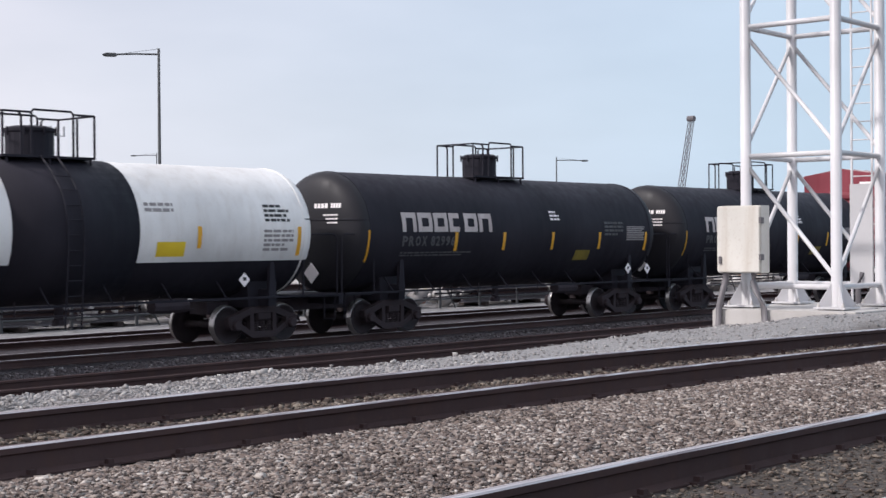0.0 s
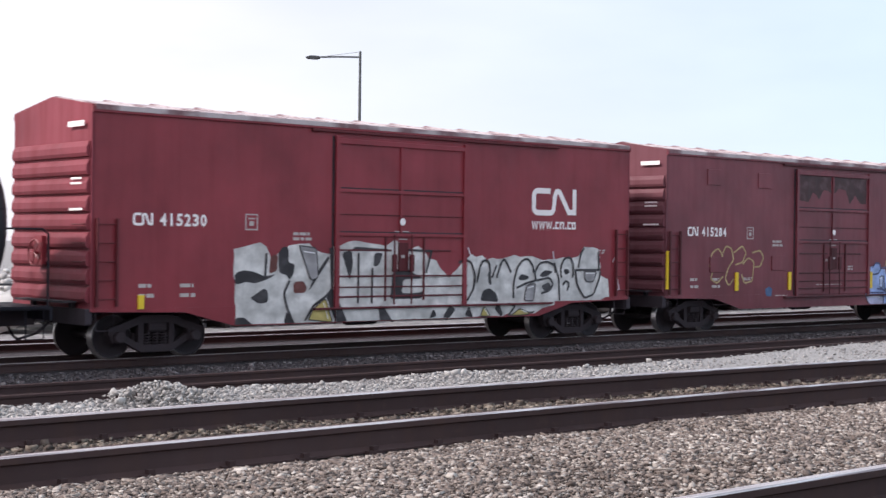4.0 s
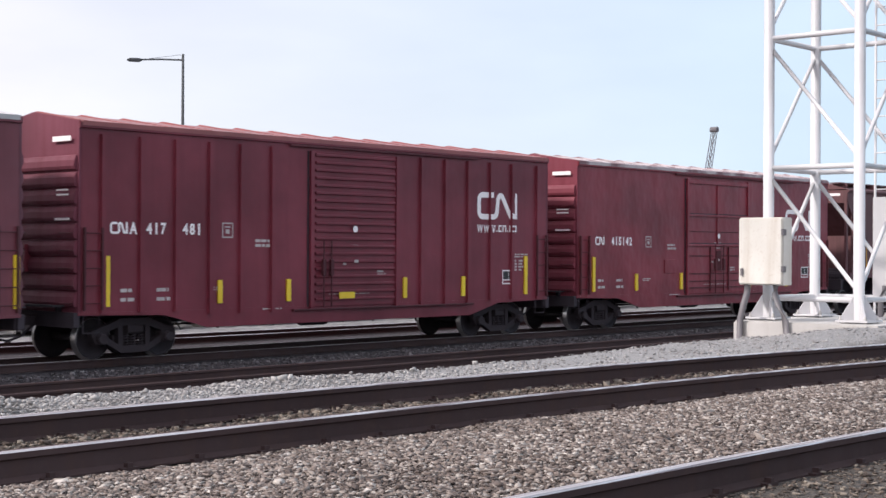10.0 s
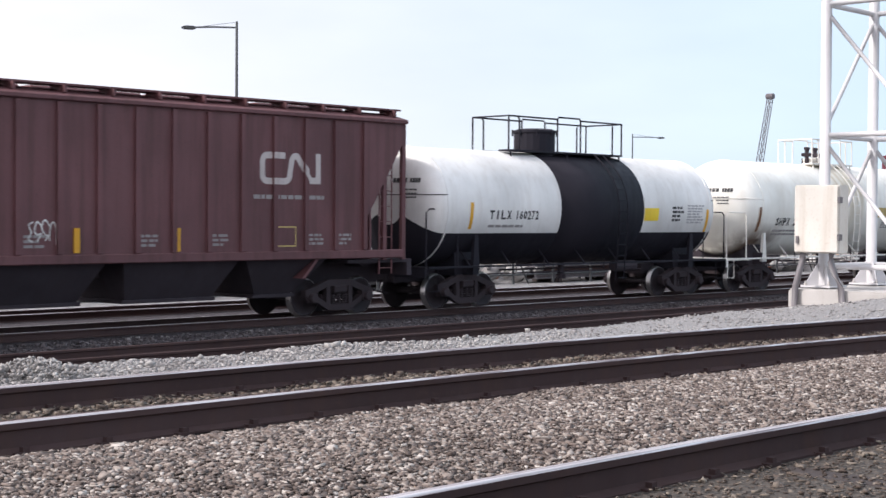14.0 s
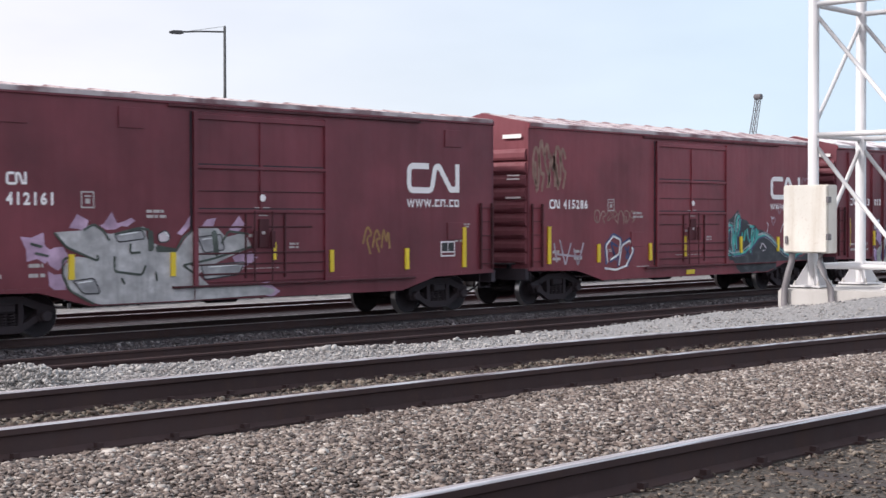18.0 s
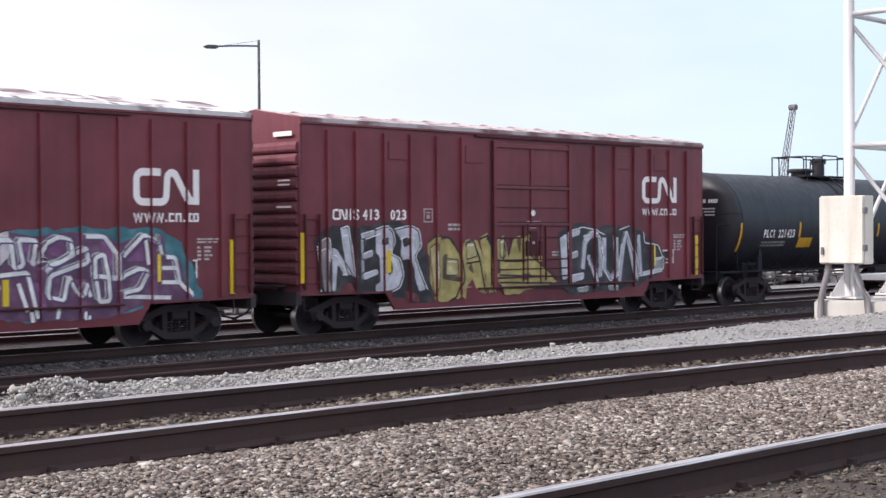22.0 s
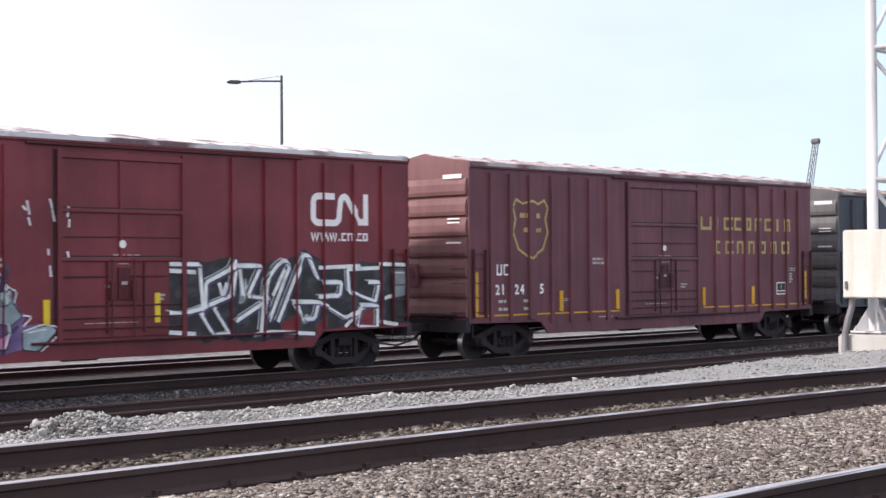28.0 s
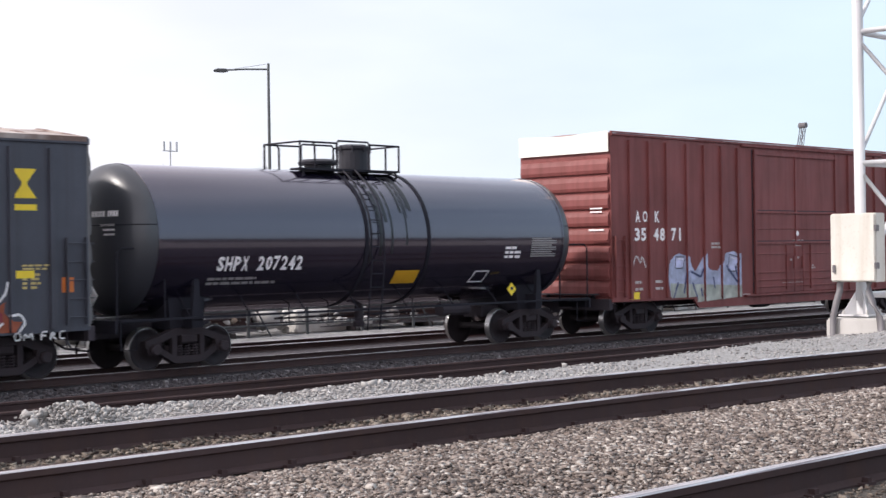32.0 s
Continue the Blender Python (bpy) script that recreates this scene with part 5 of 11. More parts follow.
def blue_bubble(c, st):
    coat(c, st, 0, "sky", 0, [(1.86, 1.03), (1.89, 1.59), (1.99, 1.83), (2.19, 1.86), (2.41, 1.98), (2.61, 1.98), (2.75, 1.83), (3.04, 1.81), (3.27, 1.77), (3.59, 1.88), (3.92, 1.9), (4.16, 1.83), (4.36, 1.96), (4.58, 1.99), (4.83, 1.86), (5.04, 1.83), (5.26, 1.9), (5.7, 1.9), (5.88, 1.76), (6.03, 1.5), (6.22, 1.29), (6.11, 1.02), (5.81, 0.92), (5.2, 0.93), (4.86, 0.78), (4.36, 0.63), (3.06, 0.64), (2.14, 0.64), (1.95, 0.79)])
    coat(c, st, 1, "rust", 0, [(2.96, 1.86), (3.19, 1.86), (3.28, 1.64), (3.04, 1.58)],
         [(4.37, 1.51), (4.54, 1.57), (4.58, 1.34), (4.41, 1.31)])
    coat(c, st, 2, "pale_sky", 0, [(5.18, 1.81), (5.7, 1.86), (6.16, 1.29), (5.99, 0.96), (5.37, 0.97), (5.16, 1.3)],
         [(3.51, 1.77), (3.92, 1.81), (4.13, 1.64), (3.84, 1.58), (3.55, 1.6)],
         [(2.65, 1.52), (2.85, 1.58), (2.86, 1.2), (2.7, 1.18)])
    coat(c, st, 3, "lilac_mist", 0, [(4.25, 1.77), (4.46, 1.94), (4.63, 1.77), (4.42, 1.57)],
         [(1.9, 0.95), (2.87, 0.93), (2.9, 0.64), (2.14, 0.64), (1.95, 0.79)],
         [(3.05, 0.89), (3.61, 0.91), (3.57, 0.62), (3.14, 0.63)],
         [(3.77, 1.81), (4.08, 1.75), (4.14, 1.57), (3.84, 1.55)])
    coat(c, st, 4, "ash", 0, [(3.05, 1.2), (5.19, 1.21), (5.28, 1.04), (2.97, 1.04)])
    coat(c, st, 5, "olive", 0, [(3.72, 1.26), (3.98, 1.34), (4.05, 1.19), (3.85, 1.11)])
    coat(c, st, 6, "navy", 0.05, [(2.22, 1.83), (2.41, 1.98), (2.64, 1.96), (2.72, 1.81), (2.57, 1.63), (2.24, 1.61)],
         [(2.72, 1.81), (3.03, 1.83)],
         [(3.28, 1.64), (3.43, 1.86), (3.83, 1.9), (4.17, 1.77), (4.37, 1.51), (4.45, 1.05)],
         [(4.25, 1.77), (4.41, 1.94), (4.66, 1.96), (4.92, 1.83), (5.06, 1.81), (5.01, 1.57), (4.85, 1.37), (4.68, 1.28), (5.19, 1.3), (5.32, 0.97)],
         [(2.88, 1.58), (2.97, 1.08)],
         [(3.28, 1.64), (3.44, 1.58), (3.49, 1.26)],
         [(2.51, 1.15), (2.81, 1.14), (3.05, 1.01)],
         [(1.83, 1.04), (2.89, 1.02)],
         [(2.9, 0.93), (2.87, 0.64)],
         [(4.43, 0.92), (4.27, 0.64)],
         [(3.69, 1.26), (3.76, 1.38), (3.93, 1.38), (4.04, 1.25)],
         [(3.05, 1.01), (5.28, 1)],
         [(5.39, 1.5), (5.47, 1.45)])
    coat(c, st, 7, "ochre", 0.04, [(2.95, 1.89), (3.03, 2.08), (3.22, 2.15), (3.27, 1.96)],
         [(3.35, 2.02), (3.37, 2.28), (3.59, 1.96)],
         [(3.75, 2.09), (3.91, 2.34), (3.96, 1.96), (3.83, 1.93)],
         [(4.16, 1.96), (4.24, 2.22), (4.33, 1.96)],
         [(4.46, 1.96), (4.57, 2.16), (4.71, 2.31), (4.7, 1.96)],
         [(4.83, 2.09), (4.88, 1.94)])


def white_bubbles(c, st):
    coat(c, st, 0, "blush", 0.042, [(-5.65, 1.93), (-5.62, 2.23), (-5.49, 2.47), (-5.34, 2.45), (-5.26, 2.23), (-5.28, 2.05)],
         [(-5.59, 1.97), (-5.76, 1.94), (-5.76, 1.76), (-5.62, 1.7), (-5.64, 1.58), (-5.73, 1.46), (-5.72, 1.29), (-5.64, 1.08), (-5.5, 1.03), (-5.36, 1.08), (-5.29, 1.28), (-5.33, 1.46), (-5.43, 1.55)],
         [(-5.89, 1.46), (-5.95, 1.35), (-5.89, 1.19), (-5.75, 1.23), (-5.75, 1.43), (-5.89, 1.46)],
         [(-5.48, 1.93), (-5.53, 1.76), (-5.48, 1.61), (-5.36, 1.54), (-5.22, 1.57), (-5.17, 1.75), (-5.23, 2.05), (-4.98, 2.03)],
         [(-5.31, 1.66), (-5.34, 1.99), (-5.27, 2.23), (-5.06, 2.33), (-4.89, 2.26), (-4.84, 2.05), (-4.94, 1.85)],
         [(-5.08, 1.81), (-4.91, 1.78), (-4.91, 1.69), (-5.05, 1.61), (-4.91, 1.51), (-4.83, 1.39), (-4.83, 1.21), (-4.97, 1.13), (-5.19, 1.18)],
         [(-4.84, 2.11), (-4.74, 2.23), (-4.55, 2.21), (-4.44, 1.99), (-4.44, 1.81)],
         [(-4.65, 2.11), (-4.74, 1.93), (-4.65, 1.75), (-4.53, 1.77), (-4.5, 1.97), (-4.65, 2.11)],
         [(-4.88, 1.69), (-4.44, 1.69), (-4.35, 1.77), (-4.29, 1.69), (-4.35, 1.56), (-4.29, 1.44), (-4.35, 1.26), (-4.46, 1.19), (-4.68, 1.19), (-4.82, 1.29)],
         [(-4.27, 1.99), (-4.27, 2.3), (-4.15, 2.48), (-4, 2.53), (-3.85, 2.42)],
         [(-3.96, 1.56), (-3.98, 2.11), (-3.88, 2.34), (-3.7, 2.4), (-3.51, 2.34), (-3.45, 2.18), (-3.54, 2.02), (-3.42, 1.99)],
         [(-3.85, 2.14), (-3.65, 2.11)],
         [(-4.1, 1.87), (-4.1, 1.62), (-3.98, 1.52), (-3.81, 1.59), (-3.77, 1.87), (-3.82, 2.09)],
         [(-4.26, 1.5), (-4.32, 1.32), (-4.26, 1.07), (-4.09, 1), (-3.97, 1.07), (-3.93, 1.31), (-3.98, 1.46)],
         [(-3.96, 1.37), (-3.9, 1.23), (-3.68, 1.12), (-3.47, 1.18), (-3.36, 1.43), (-3.44, 1.68)],
         [(-3.33, 1.49), (-3.22, 1.51), (-3.13, 1.36), (-3.17, 1.24), (-3.33, 1.21), (-3.33, 1.49)],
         [(-5.96, 1.17), (-5.26, 1.24)],
         [(-3.56, 1.12), (-2.74, 1.13)],
         [(-3.74, 0.75), (-3.59, 1.06), (-3.53, 0.81)],
         [(-3.4, 0.99), (-3.25, 1.01), (-3.17, 0.92), (-3.32, 0.8)],
         [(-4.83, 0.97), (-4.64, 1.02), (-4.54, 0.92), (-4.46, 0.77)])


def grey_throwup(c, st):
    coat(c, st, 0, "ink", 0, [(2.44, 1.84), (2.49, 2.19), (2.79, 2.45), (3.1, 2.5), (3.45, 2.47), (3.66, 2.39), (4.05, 2.37), (4.31, 2.12), (4.35, 1.86), (4.49, 1.71), (4.75, 1.56), (4.71, 1.31), (4.28, 1.18), (3.02, 1.16), (2.27, 1.22), (2.1, 1.49), (2.3, 1.7)])
    coat(c, st, 1, "steel", 0, [(2.56, 2.05), (2.79, 2.38), (3, 2.38), (3.1, 2.44), (3.45, 2.41), (3.58, 2.12), (3.83, 2.31), (4.09, 2.24), (4.22, 1.9), (4.16, 1.68), (4.27, 1.46), (4.17, 1.24), (3.85, 1.22), (3.43, 1.33), (3.01, 1.23), (2.41, 1.27), (2.2, 1.49), (2.4, 1.63), (2.5, 1.84)])
    coat(c, st, 2, "pale_steel", 0, [(2.56, 1.58), (2.81, 1.55), (2.93, 1.29), (2.61, 1.27)],
         [(2.72, 1.55), (2.93, 1.49), (3.09, 1.6), (3.01, 1.4), (2.81, 1.41)])
    coat(c, st, 3, "bone", 0.05, [(2.5, 1.84), (2.59, 2.12), (2.79, 2.38), (2.96, 2.27), (2.96, 1.98)],
         [(3, 2.12), (3.04, 2.41), (3.31, 2.44), (3.52, 2.27), (3.46, 2.05), (3.1, 2.24), (3.31, 1.91)],
         [(2.52, 1.81), (3.01, 1.86), (3.46, 1.83)],
         [(2.64, 1.72), (2.7, 1.55), (2.95, 1.52), (3.11, 1.69)],
         [(2.2, 1.56), (2.36, 1.65), (2.52, 1.52), (2.45, 1.3), (2.27, 1.34), (2.2, 1.56)],
         [(2.52, 1.41), (2.81, 1.24), (3.01, 1.29)],
         [(3.21, 1.72), (3.42, 1.62), (3.43, 1.4), (3.22, 1.29)],
         [(3.59, 1.83), (3.67, 2.12), (3.88, 2.3), (4.09, 2.2), (4.18, 1.9), (4.1, 1.71)],
         [(3.63, 1.61), (3.55, 1.4), (3.85, 1.25), (4.23, 1.31), (4.27, 1.53), (3.84, 1.66)],
         [(4.45, 1.53), (4.6, 1.61), (4.67, 1.38), (4.45, 1.31), (4.36, 1.46)])


def pale_loops(c, st):
    coat(c, st, 0, "smoke", 0.04, [(2.62, 2.16), (2.74, 1.93), (2.79, 1.54), (2.66, 1.22), (2.5, 1.09), (2.3, 1.22), (2.26, 1.48), (2.42, 1.7), (2.71, 1.6)],
         [(2.87, 1.93), (2.99, 2.06), (3.09, 1.86), (3.06, 1.53)],
         [(3.21, 1.99), (3.29, 2.16), (3.46, 2.19), (3.55, 1.99), (3.43, 1.79), (3.26, 1.86), (3.23, 2.06)],
         [(3.13, 1.66), (3.38, 1.79), (3.51, 1.46), (3.44, 1.2), (3.17, 1.17), (3.13, 1.27), (3.39, 1.32)],
         [(3.81, 2.16), (3.99, 2.05), (4.03, 1.79)],
         [(3.79, 1.26), (3.82, 1.66), (4.08, 1.79), (4.26, 1.58), (4.27, 1.25), (4, 1.12), (3.83, 1.26)],
         [(3.86, 1.52), (4.18, 1.49)],
         [(4.17, 2.12), (4.34, 2.22), (4.38, 1.92)],
         [(4.38, 2.05), (4.49, 2.05), (4.36, 1.11)],
         [(4.62, 1.92), (4.8, 1.85), (4.9, 1.51), (4.76, 1.24), (4.54, 1.22)],
         [(5.05, 1.51), (5.23, 1.64), (5.27, 1.44), (5.09, 1.37)])


def silver_violet(c, st):
    coat(c, st, 0, "orchid", 0, [(-6.15, 2.13), (-5.92, 2.07), (-5.63, 2.19), (-5.6, 1.94), (-5.42, 1.69), (-5.61, 1.54), (-6, 1.63), (-6.04, 1.82)],
         [(-5.6, 1.82), (-5.21, 1.87), (-5.05, 1.62), (-5.29, 1.43), (-5.53, 1.5)],
         [(-5.58, 1.34), (-5.21, 1.33), (-5.1, 0.95), (-5.53, 1.06)],
         [(-5.04, 2.29), (-4.88, 2.51), (-4.6, 2.38), (-4.67, 2.19), (-4.88, 2.19)],
         [(-4.34, 2.26), (-4.05, 2.54), (-3.88, 2.38), (-3.54, 2.47), (-3.45, 2.38), (-3.97, 2.19)],
         [(-2.35, 2.15), (-2.12, 2.38), (-1.97, 2.56), (-2.03, 2.26), (-2.26, 2.04)],
         [(-1.75, 2.26), (-1.56, 2.47), (-1.32, 2.47), (-1.43, 2.23)],
         [(-0.94, 2.25), (-0.7, 2.47), (-0.51, 2.31), (-0.67, 2.2)],
         [(-0.32, 0.83), (0.18, 1), (0.52, 0.73), (0.28, 0.68)],
         [(-0.86, 1.61), (-0.32, 1.74), (-0.16, 1.53), (-0.71, 1.33)])
    coat(c, st, 1, "silver_mist", 0, [(-5.4, 2.17), (-4.72, 2.21), (-4.55, 2.34), (-4.3, 2.25), (-4.1, 2.12), (-3.19, 2.29), (-3.14, 1.98), (-2.39, 1.7), (-2.12, 2.04), (-1.84, 2.24), (-1.28, 2.24), (-1.05, 2.03), (-0.51, 2.14), (-0.32, 1.81), (-1.28, 1.48), (-1.84, 1.22), (-1.47, 0.93), (-0.32, 0.97), (0.38, 0.81), (0.28, 0.7), (-2.21, 0.66), (-4.31, 0.66), (-4.64, 0.75), (-5.13, 1.04), (-5.24, 1.3), (-5.13, 1.55), (-4.88, 1.68), (-4.47, 1.61), (-5.13, 1.87)])
    coat(c, st, 2, "blush", 0, [(-2.87, 2.11), (-2.66, 2.21), (-2.54, 2.07), (-2.61, 1.94), (-2.84, 1.94)])
    coat(c, st, 3, "ash", 0, [(-3.97, 2.12), (-3.28, 2.21), (-3.19, 2.02), (-3.88, 1.95)],
         [(-1.84, 2.04), (-1.19, 2.1), (-1.09, 1.75), (-1.66, 1.69)],
         [(-1.75, 1.42), (-0.51, 1.47), (-0.71, 1.19), (-1.66, 1.1)],
         [(-4.97, 1.17), (-4.47, 1.22), (-4.31, 0.89), (-4.72, 0.9)])
    coat(c, st, 4, "plum", 0, [(-3.14, 2.18), (-3, 2.21), (-2.96, 1.78), (-3.11, 1.73)],
         [(-2.93, 1.89), (-2.39, 1.8), (-2.36, 1.72), (-2.93, 1.73)],
         [(-1.47, 2.17), (-1.32, 2.2), (-1.24, 1.62), (-1.39, 1.62)])
    coat(c, st, 5, "plum", 0.05, [(-5.4, 2.17), (-5.13, 1.87), (-4.64, 1.67), (-4.37, 1.57), (-4.39, 1.7)],
         [(-4.72, 2.21), (-4.47, 2.34), (-4.22, 2.19), (-4.1, 1.99)],
         [(-3.97, 2.12), (-3.37, 2.25), (-3.1, 2.21)],
         [(-3.57, 1.92), (-3.59, 1.72), (-3.32, 1.73)],
         [(-3.97, 1.66), (-3.97, 1.34), (-3.28, 1.25), (-3.19, 1.45)],
         [(-2.93, 1.31), (-2.9, 1.11)],
         [(-2.39, 1.77), (-2.21, 2.04), (-1.88, 2.24)],
         [(-2.21, 1.43), (-1.88, 1.22), (-1.84, 1.49)],
         [(-5.21, 1.3), (-5.21, 1.62), (-4.96, 1.68)],
         [(-5.21, 1.3), (-5.05, 0.98), (-4.48, 0.68)],
         [(-3.8, 1.2), (-3.72, 1.07)],
         [(-5.95, 1.95), (-5.68, 1.88)],
         [(-5.84, 1.76), (-5.53, 1.69)],
         [(-1.19, 1.89), (-0.99, 2.17), (-0.41, 2.1)],
         [(-2.21, 1.43), (-1.47, 1.55), (-0.32, 1.81)])


def teal_script(c, st):
    coat(c, st, 0, "soot", 0, [(1.86, 2.25), (2.15, 2.39), (2.5, 2.58), (2.68, 2.68), (2.95, 2.38), (3.22, 2.36), (3.49, 2.25), (3.95, 2.11), (4.42, 1.97), (4.9, 1.66), (5.69, 1.18), (6.71, 1.08), (7.17, 1.29), (7.3, 0.99), (5.89, 0.82), (4.71, 0.69), (2.94, 0.64), (2.24, 1.13), (1.89, 1.34)])
    coat(c, st, 1, "fog", 0.19, [(1.98, 1.6), (1.91, 1.99), (2.02, 2.19), (2.29, 2.25), (2.43, 1.99), (2.38, 1.66), (2.5, 1.29)],
         [(2.59, 1.45), (2.54, 1.99), (2.59, 2.38), (2.68, 2.56), (2.82, 2.42), (2.79, 2.12), (2.64, 1.85)],
         [(2.15, 1.4), (2.41, 1.27), (3.03, 1.31), (3.58, 1.57), (3.95, 1.84), (4.33, 1.91), (4.71, 1.79), (5.19, 1.48), (5.69, 1.23), (6.3, 1.13), (6.81, 1.34), (6.98, 1.73)])
    coat(c, st, 2, "soot", 0.15, [(1.98, 1.6), (1.91, 1.99), (2.02, 2.19), (2.29, 2.25), (2.43, 1.99), (2.38, 1.66), (2.5, 1.29)],
         [(2.59, 1.45), (2.54, 1.99), (2.59, 2.38), (2.68, 2.56), (2.82, 2.42), (2.79, 2.12), (2.64, 1.85)],
         [(2.15, 1.4), (2.41, 1.27), (3.03, 1.31), (3.58, 1.57), (3.95, 1.84), (4.33, 1.91), (4.71, 1.79), (5.19, 1.48), (5.69, 1.23), (6.3, 1.13), (6.81, 1.34), (6.98, 1.73)])
    coat(c, st, 3, "teal", 0, [(6.46, 1.17), (6.75, 1.51), (6.96, 1.77), (7.07, 1.54), (6.81, 1.19)],
         [(1.91, 1.47), (2.15, 1.3), (2.41, 1.24), (2.15, 1.2), (1.91, 1.31)])
    coat(c, st, 4, "teal", 0.085, [(1.98, 1.6), (1.91, 1.99), (2.02, 2.19), (2.29, 2.23), (2.41, 1.99), (2.36, 1.66), (2.5, 1.25)],
         [(2.08, 1.73), (2.07, 1.99), (2.19, 2.09)],
         [(2.59, 1.45), (2.54, 1.99), (2.59, 2.38), (2.68, 2.54), (2.8, 2.45), (2.77, 2.12), (2.64, 1.85)],
         [(2.43, 1.59), (2.5, 1.92)],
         [(2.15, 1.4), (2.41, 1.26), (3.03, 1.31), (3.58, 1.57), (3.95, 1.84), (4.33, 1.9), (4.71, 1.76), (5.19, 1.47), (5.69, 1.22), (6.3, 1.13), (6.81, 1.37), (6.96, 1.73)],
         [(3.22, 2.11), (3.27, 1.84), (3.43, 1.64)],
         [(3.54, 2.18), (3.49, 1.71)],
         [(3.13, 2.05), (3.03, 1.71)],
         [(2.95, 1.98), (2.86, 1.58)],
         [(3.4, 2.18), (3.62, 2.18), (3.67, 1.91), (3.49, 1.57), (3.45, 1.3)],
         [(3.8, 2.11), (3.76, 1.77)],
         [(3.91, 2.04), (3.84, 1.84)])
    coat(c, st, 5, "mint", 0.03, [(1.96, 1.79), (1.95, 1.99), (2.05, 2.16), (2.26, 2.2)],
         [(2.63, 2.12), (2.64, 2.36), (2.7, 2.49)],
         [(3.95, 1.86), (4.33, 1.94), (4.67, 1.83), (5.15, 1.53)],
         [(6.61, 1.37), (6.88, 1.66)],
         [(3.22, 2.09), (3.27, 1.91)],
         [(3.54, 2.14), (3.51, 1.91)])
    coat(c, st, 6, "blush", 0.035, [(4.04, 1.42), (4.14, 1.63), (4.29, 1.56), (4.42, 1.44)],
         [(4.17, 1.35), (4.33, 1.39)],
         [(4.71, 2.52), (4.81, 2.41), (4.9, 2.5)],
         [(5.89, 1.53), (6.34, 1.84), (6.71, 1.51)],
         [(5.33, 1.96), (5.49, 2.24), (5.69, 2.38)],
         [(4.48, 1.97), (4.56, 2.25), (4.44, 2.31)])


def pastel_piece(c, st):
    coat(c, st, 0, "moss_grey", 0, [(-4.42, 1.72), (-4.27, 2.09), (-4.12, 2.27), (-3.74, 2.39), (-2.73, 2.43), (-2.65, 2.07), (-2.49, 2.17), (-1.75, 2.19), (-0.99, 2.25), (-0.94, 1.92), (-1.16, 1.8), (-0.91, 1.4), (-1.25, 1.27), (-1.42, 0.89), (-1.76, 0.7), (-2.25, 0.63), (-4.57, 0.72), (-4.98, 0.89), (-4.98, 1.19), (-4.72, 1.36)])
    coat(c, st, 1, "lilac", 0, [(-5.19, 2.22), (-4.97, 2.36), (-4.79, 2.09), (-4.64, 1.97), (-4.54, 1.79), (-4.63, 1.36), (-4.86, 1.59), (-5.03, 1.67), (-4.92, 1.85)],
         [(-5.32, 1.44), (-4.94, 1.31), (-4.92, 0.79), (-5.12, 0.89), (-5.25, 1.2)],
         [(-0.87, 1.92), (-0.47, 2.12), (-0.34, 2.05), (-0.38, 1.85), (-0.56, 1.52), (-0.38, 1.25), (-0.73, 1.1), (-0.82, 1.39)],
         [(-2.25, 1.49), (-1.95, 1.55), (-2.05, 1.17), (-2.25, 1.11)])
    coat(c, st, 2, "bone_pink", 0, [(-5.19, 2.34), (-4.78, 2.43), (-4.68, 2.38), (-4.83, 2.09), (-5.12, 2)],
         [(-4.27, 2.03), (-4.04, 2.23), (-3.66, 2.33), (-3.74, 2.08), (-4.12, 1.72)],
         [(-3.23, 2.35), (-2.92, 2.33), (-2.86, 2.01), (-3.12, 2.08)],
         [(-4.42, 1.36), (-4.2, 1.72), (-3.97, 1.94), (-4.09, 1.59), (-4.33, 1.23)],
         [(-4.16, 1.29), (-3.82, 1.28), (-3.67, 0.9), (-3.75, 0.68), (-4.13, 1.1)],
         [(-2.81, 1.95), (-2.54, 1.88), (-2.44, 1.62), (-2.65, 1.59), (-2.73, 1.06), (-2.83, 1.06)],
         [(-2, 2.13), (-1.78, 2.06), (-1.69, 0.83), (-1.92, 0.71)],
         [(-1.42, 1.77), (-0.99, 1.53), (-0.98, 1.29), (-1.16, 1.32)])
    coat(c, st, 3, "pale_mint", 0, [(-3.28, 1.33), (-2.89, 1.25), (-2.82, 0.68), (-3.21, 0.67)],
         [(-2.49, 2.12), (-2.08, 2.14), (-2, 1.74), (-2.41, 1.88)],
         [(-1.45, 2.11), (-1.04, 2.19), (-1.16, 1.86), (-1.33, 1.93)])
    coat(c, st, 4, "slate", 0, [(-4.27, 1.35), (-4.35, 1.11), (-4.54, 0.85), (-4.65, 1), (-4.57, 1.24)],
         [(-4.13, 0.73), (-3.98, 0.91), (-3.8, 0.84), (-3.75, 0.64)],
         [(-4.12, 1.35), (-4.05, 1.72), (-3.82, 1.46), (-3.75, 1.34)],
         [(-3.67, 2.08), (-3.55, 1.71), (-3.52, 1.33), (-3.64, 1.34)],
         [(-2.96, 2.39), (-2.76, 2.26), (-2.7, 2.01), (-2.86, 2.07)],
         [(-1.25, 1.34), (-0.87, 1.53), (-0.91, 1), (-1.11, 1.07)],
         [(-2.7, 1.06), (-2.09, 1.1), (-2.17, 0.91), (-2.7, 0.91)])
    coat(c, st, 5, "maroon", 0, [(-2.46, 1.37), (-2.25, 1.56), (-2.13, 1.3), (-2.25, 1.11), (-2.44, 1.11)],
         [(-3.28, 1.89), (-2.97, 1.82), (-2.92, 1.57), (-3.24, 1.64)])
